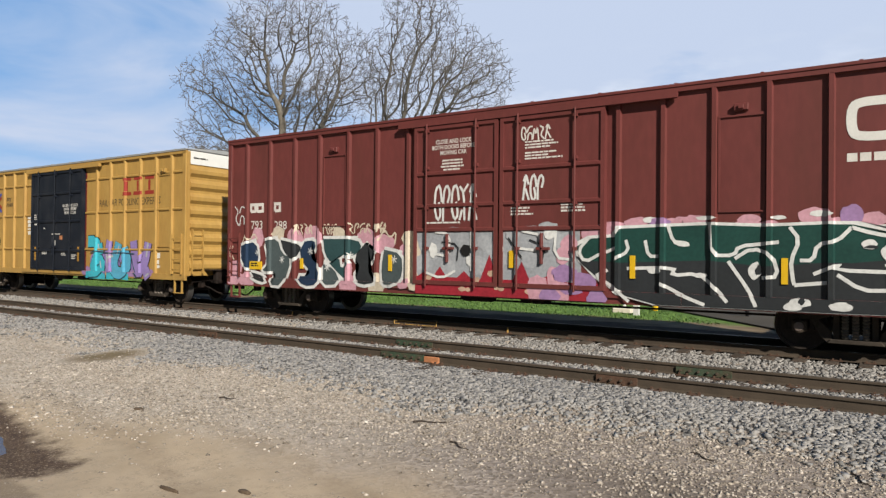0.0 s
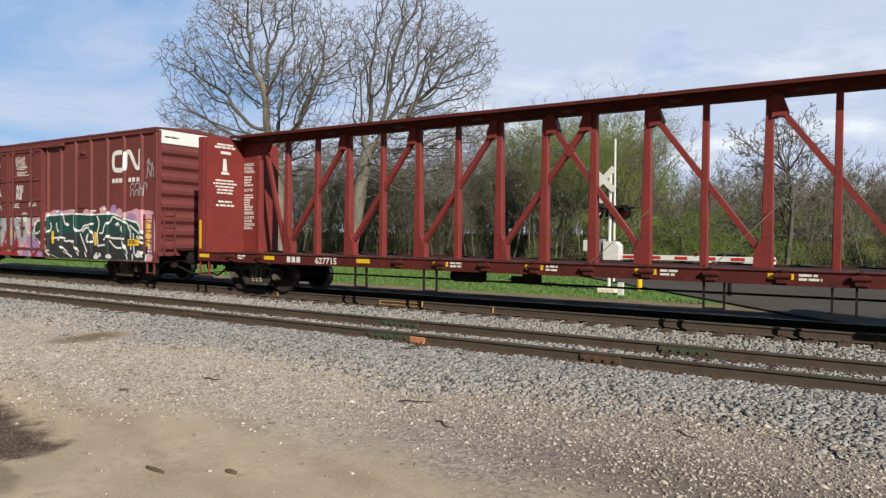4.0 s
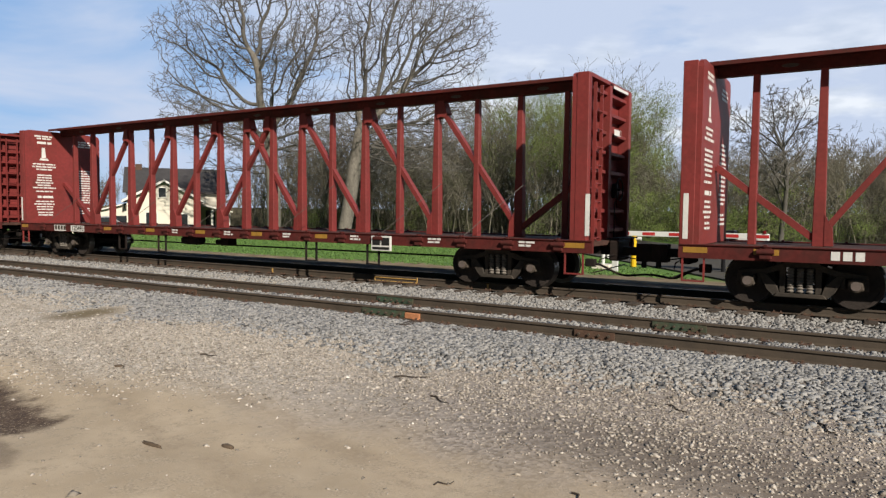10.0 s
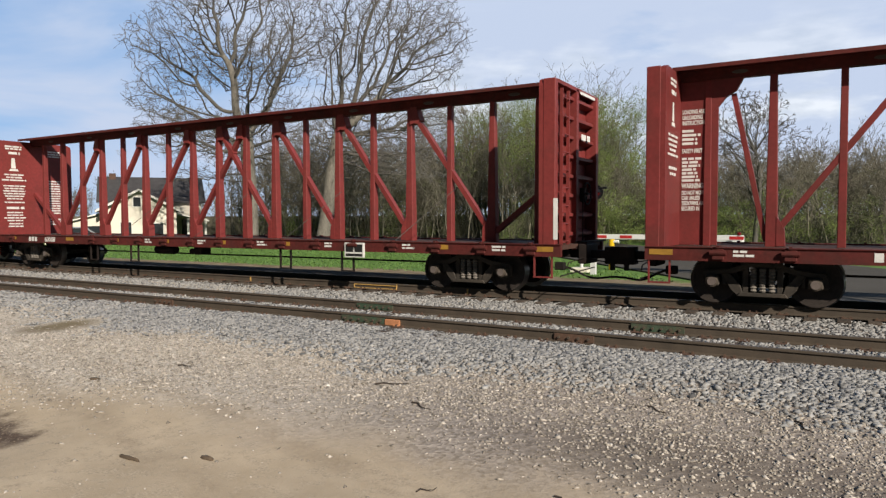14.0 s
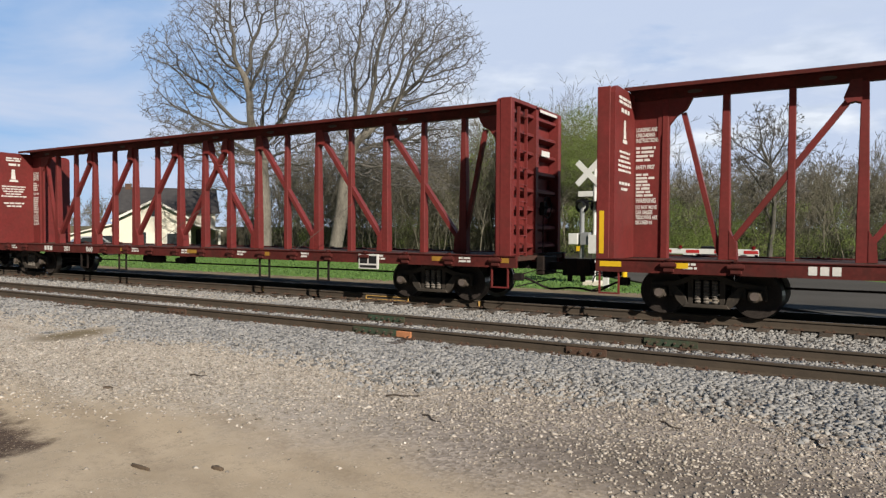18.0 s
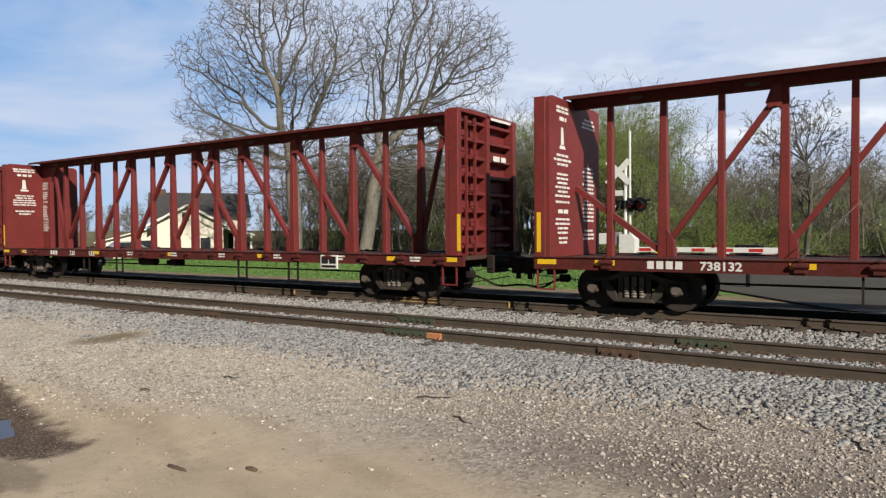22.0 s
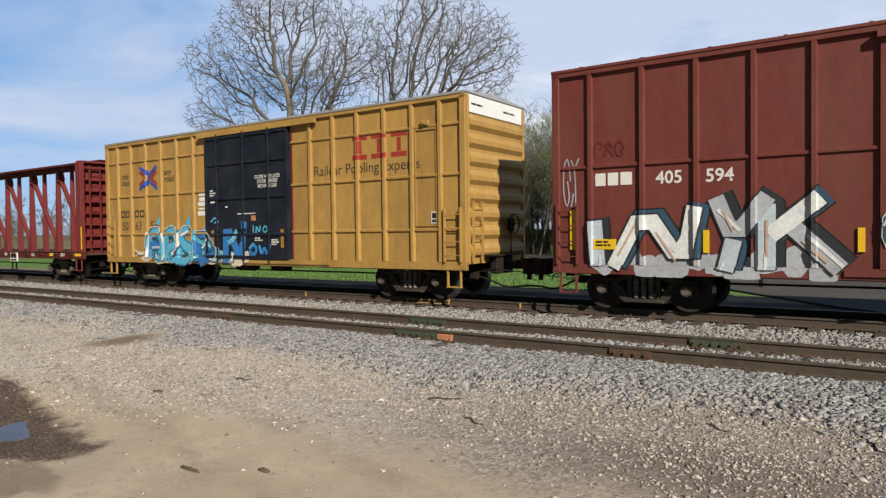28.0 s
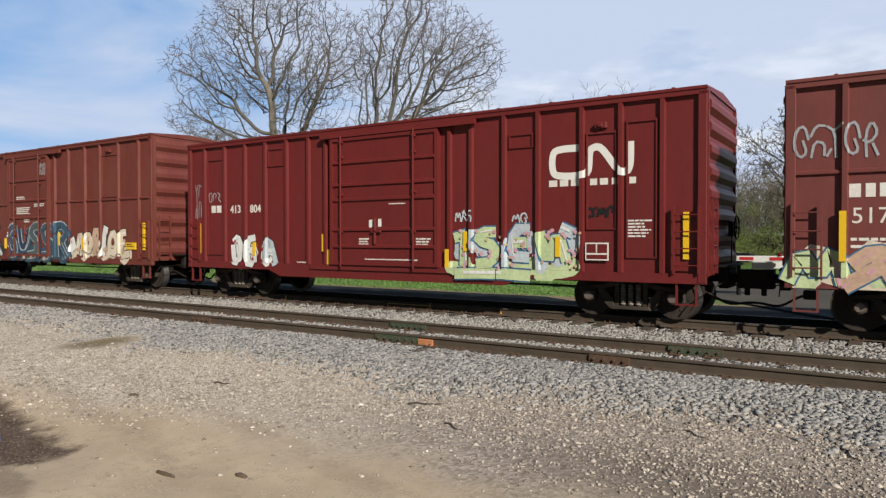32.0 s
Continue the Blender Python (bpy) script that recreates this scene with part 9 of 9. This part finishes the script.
for k in range(5):
    rod(bm, (-1.2 - 0.5 + 0.05 * k, 3.0, 8.2 - 0.12 * k), (-1.2 + 0.5 - 0.05 * k, 3.0, 8.2 - 0.12 * k), 0.015)
part("antenna", bm, M_signal_grey, house, "thin roof aerial")


# small things on the lawn by the house
def parked_car(x, y, turn, paint, label):
    c = empty("car", x, y, flat_h(x, y))
    c.rotation_euler = (0, 0, turn)
    tagged(c, label, "car")
    bm = bmesh.new()
    out = [(-2.2, 0.35), (-2.2, 0.8), (-1.9, 0.95), (-1.2, 1.0), (-0.7, 1.42), (0.7, 1.45), (1.3, 1.0), (2.05, 0.88), (2.2, 0.7), (2.2, 0.35)]
    prism(bm, out, "y", -0.85, 0.85)
    bmesh.ops.bevel(bm, geom=bm.edges[:], offset=0.06, segments=2, affect="EDGES")
    part("body", bm, paint, c, smooth=False)
    bm = bmesh.new()
    prism(bm, [(-0.95, 1.02), (-0.62, 1.36), (0.62, 1.38), (1.05, 1.02)], "y", -0.87, 0.87)
    part("glazing", bm, M_window, c, "dark side glass")
    for sx in (-1.35, 1.35):
        for sy in (-0.78, 0.78):
            bm = bmesh.new()
            lathe(bm, [(0.05, -0.1), (0.3, -0.1), (0.33, -0.05), (0.33, 0.05), (0.3, 0.1), (0.05, 0.1)], seg=18)
            part("wheel", bm, M_wheel, c, loc=(sx, sy, 0.33))
    return c


M_car_silver = mat("silver_car_paint", (0.45, 0.46, 0.48), 0.3, 0.5, vary=0.05, bump=0)
M_car_dark = mat("dark_car_paint", (0.03, 0.032, 0.036), 0.25, 0.2, vary=0.05, bump=0)
xh, yh = polar(-58.6, 58)
parked_car(xh, yh, HT + 0.3, M_car_silver, "silver parked car on the lawn by the house")
xh, yh = polar(-57.2, 63)
parked_car(xh, yh, HT - 0.2, M_car_dark, "dark parked car beside the lean-to")

# crossing signal
SX, SY = -8.42, 24.97
sig = empty("crossing_signal", SX, SY, flat_h(SX, SY))
tagged(sig, "white grade-crossing signal mast with crossbuck and dark lamps", "crossing signal")
g0 = -flat_h(SX, SY)
bm = bmesh.new()
box(bm, -0.35, 0.35, -0.35, 0.35, -0.2, 0.16, 0.03)
part("foundation", bm, M_house, sig, "concrete foundation")
bm = bmesh.new()
rod(bm, (0, 0, 0.1), (0, 0, g0 + 4.3), 0.062, 12)
part("mast", bm, M_pole, sig)
bm = bmesh.new()
rod(bm, (0.15, 0.1, 0.4), (0.13, 0.1, g0 + 5.42), 0.045, 10)
part("gate_arm_upright", bm, M_pole, sig, "white upright pole")
zc = g0 + 3.9
for s in (-1, 1):
    bm = bmesh.new()
    a = radians(45) * s
    d = Vector((math.cos(a), 0, math.sin(a)))
    bar(bm, Vector((-0.25, -0.09 - 0.012 * s, zc)) - d * 0.6, Vector((-0.25, -0.09 - 0.012 * s, zc)) + d * 0.6, 0.22, 0.02)
    part("crossbuck_blade", bm, M_white, sig)
bm = bmesh.new()
box(bm, -0.62, -0.05, -0.10, -0.08, g0 + 3.02, g0 + 3.22)
part("track_sign", bm, M_pole, sig, "small white plate")
bm = bmesh.new()
rod(bm, (-0.75, 0, g0 + 2.83), (0.95, 0, g0 + 2.83), 0.035, 8)
part("lamp_arm", bm, M_signal_black, sig)
for x, turn in ((-0.5, 0), (0.1, 0), (0.55, 1)):
    bm = bmesh.new()
    lathe(bm, [(0.02, 0.06), (0.27, 0.06), (0.27, 0.04), (0.06, 0.04)], seg=24)
    bk = part("lamp_background", bm, M_signal_black, sig, loc=(x, -0.05, g0 + 2.67))
    bm = bmesh.new()
    lathe(bm, [(0.02, 0.0), (0.145, 0.0), (0.15, 0.04), (0.02, 0.05)], seg=20)
    part("lens", bm, M_pole if x == -0.5 else M_lens, bk)
    bm = bmesh.new()
    n = 14
    ring0 = [(0.16 * math.cos(math.pi * i / (n - 1)), 0.16 * math.sin(math.pi * i / (n - 1))) for i in range(n)]
    for (a0, b0), (a1, b1) in zip(ring0, ring0[1:]):
        bm.faces.new([bm.verts.new(p) for p in ((a0, 0.03, b0), (a1, 0.03, b1), (a1, -0.28, b1), (a0, -0.28, b0))])
    part("hood", bm, M_signal_black, bk)
bm = bmesh.new()
rod(bm, (-0.5, 0.02, 1.0), (-0.5, 0.02, g0 + 2.6), 0.09, 10)
part("relay_tube", bm, M_signal_grey, sig)
bm = bmesh.new()
box(bm, -0.95, -0.58, -0.25, 0.1, g0 + 1.2, g0 + 1.62, 0.02)
part("junction_box", bm, M_pole, sig)
bm = bmesh.new()
box(bm, -0.5, -0.14, -0.22, 0.12, g0 + 1.18, g0 + 1.66, 0.02)
part("relay_box", bm, M_signal_grey, sig)
bm = bmesh.new()
prism(bm, [(-0.14, g0 + 0.88), (0.44, g0 + 0.88), (0.44, g0 + 1.42), (0.3, g0 + 1.58), (-0.14, g0 + 1.58)], "y", -0.3, 0.25)
part("gate_mechanism", bm, M_pole, sig, "white gate mechanism housing")
bm = bmesh.new()
box(bm, -0.62, -0.50, -0.26, -0.2, g0 + 0.96, g0 + 1.14)
part("emergency_tag", bm, M_reflector, sig, "small yellow notice")


def gate_arm(thing, x0, x1, y, z, stripes):
    b0 = bmesh.new()
    box(b0, x0, x1, -0.025 + y, 0.025 + y, z - 0.09, z + 0.09, 0.006)
    arm = part("gate_arm", b0, M_white, thing, "red-and-white lowered gate arm")
    w = (x1 - x0) / stripes
    for i in range(0, stripes, 2):
        b1 = bmesh.new()
        box(b1, x0 + w * (i + 0.15), x0 + w * (i + 1.1), y - 0.032, y + 0.032, z - 0.055, z + 0.055)
        part("stripe", b1, M_gate_red, arm)
    for f in (0.52, 0.98):
        b1 = bmesh.new()
        rod(b1, (x0 + (x1 - x0) * f, y, z + 0.09), (x0 + (x1 - x0) * f, y, z + 0.2), 0.06, 8)
        part("arm_lamp", b1, M_lens, arm, "small red arm lamp")


gate_arm(sig, 0.45, 5.6, 0.0, g0 + 1.02, 11)
cw = empty("gate_counterweight", -4.1, 25.4, flat_h(-4.1, 25.4))
tagged(cw, "black gate mechanism with white counterweights", "gate mechanism")
bm = bmesh.new()
box(bm, -0.55, 0.25, -0.25, 0.25, 1.2, 1.52, 0.03)
part("housing", bm, M_signal_black, cw)
bm = bmesh.new()
box(bm, 0.3, 1.28, -0.2, 0.2, 0.98, 1.42, 0.03)
part("counterweight", bm, M_white, cw)
bm = bmesh.new()
box(bm, -1.15, -0.75, -0.2, 0.2, 1.1, 1.3, 0.03)
part("counterweight", bm, M_white, cw)
bm = bmesh.new()
rod(bm, (-0.15, 0, -0.2), (-0.15, 0, 1.3), 0.07, 10)
part("stand", bm, M_signal_black, cw)
bm = bmesh.new()
box(bm, -0.09, 0.09, -0.09, 0.09, -0.15, 0.45)
tagged(part("marker_post", bm, M_pole, loc=(-7.62, 23.9, flat_h(-7.62, 23.9))), "short white post in the grass by the signal", "post")
yb_ = empty("hydrant", -7.72, 26.5, flat_h(-7.72, 26.5))
tagged(yb_, "small yellow standing fitting behind the signal", "fitting")
bm = bmesh.new()
rod(bm, (0, 0, -0.1), (0, 0, 1.35), 0.11, 10)
part("barrel", bm, M_reflector, yb_)
bm = bmesh.new()
rod(bm, (-0.1, 0, 1.1), (0.28, 0, 1.1), 0.07, 8)
part("cap", bm, M_white, yb_)

# tufts of grass on the verge
n = 40000
gxy = np.stack([rng.uniform(-48, 4, n), rng.uniform(22.2, 38, n)], 1)
keep = (gxy[:, 0] - 2.5) * 17.0 + (gxy[:, 1] - 15.3) * 14.4 < -14
gxy = gxy[keep]
n = len(gxy)
z = land(gxy[:, 0], gxy[:, 1])
h = rng.uniform(0.03, 0.09, n)
a = rng.uniform(0, 2 * np.pi, n)
w = rng.uniform(0.015, 0.04, n)
p = np.stack([gxy[:, 0], gxy[:, 1], z], 1)
dx = np.stack([np.cos(a) * w, np.sin(a) * w, np.zeros(n)], 1)
top = p + np.stack([rng.normal(0, 0.05, n), rng.normal(0, 0.05, n), h], 1)
gv = np.stack([p - dx, p + dx, top], 1).reshape(-1, 3)
tagged(raw_mesh("grass", gv, np.arange(3 * n).reshape(-1, 3), M_grass_blade), "short green lawn grass beyond the tracks", "grass", kind="stuff")


# ---- what moves ----
def motions():
    for car, x0 in CARS:
        walk(car, [(t, pose(x0 - travelled(t), FAR_Y, 0)) for t in [k * 1.0 for k in range(33)]])
    for w, sx, x0, length in WHEELSETS:
        rows = [(0.0, pose(sx, 0, WHEEL_R))]
        seen_from, seen_to = None, None
        for k in range(1, 480):
            t = k / 15
            x = x0 - travelled(t)
            if -48 < x + length and x < 9:
                if seen_from is None:
                    seen_from = travelled(t)
                    rows.append((t - 1 / 15, pose(sx, 0, WHEEL_R)) if t > 0.1 else rows.pop())
                rows.append((t, pose(sx, 0, WHEEL_R, 0, -math.degrees((travelled(t) - seen_from) / WHEEL_R), 0)))
        last = rows[-1][1]
        if rows[-1][0] < 31.99:
            rows.append((32.0, last))
        walk(w, rows)


motions()
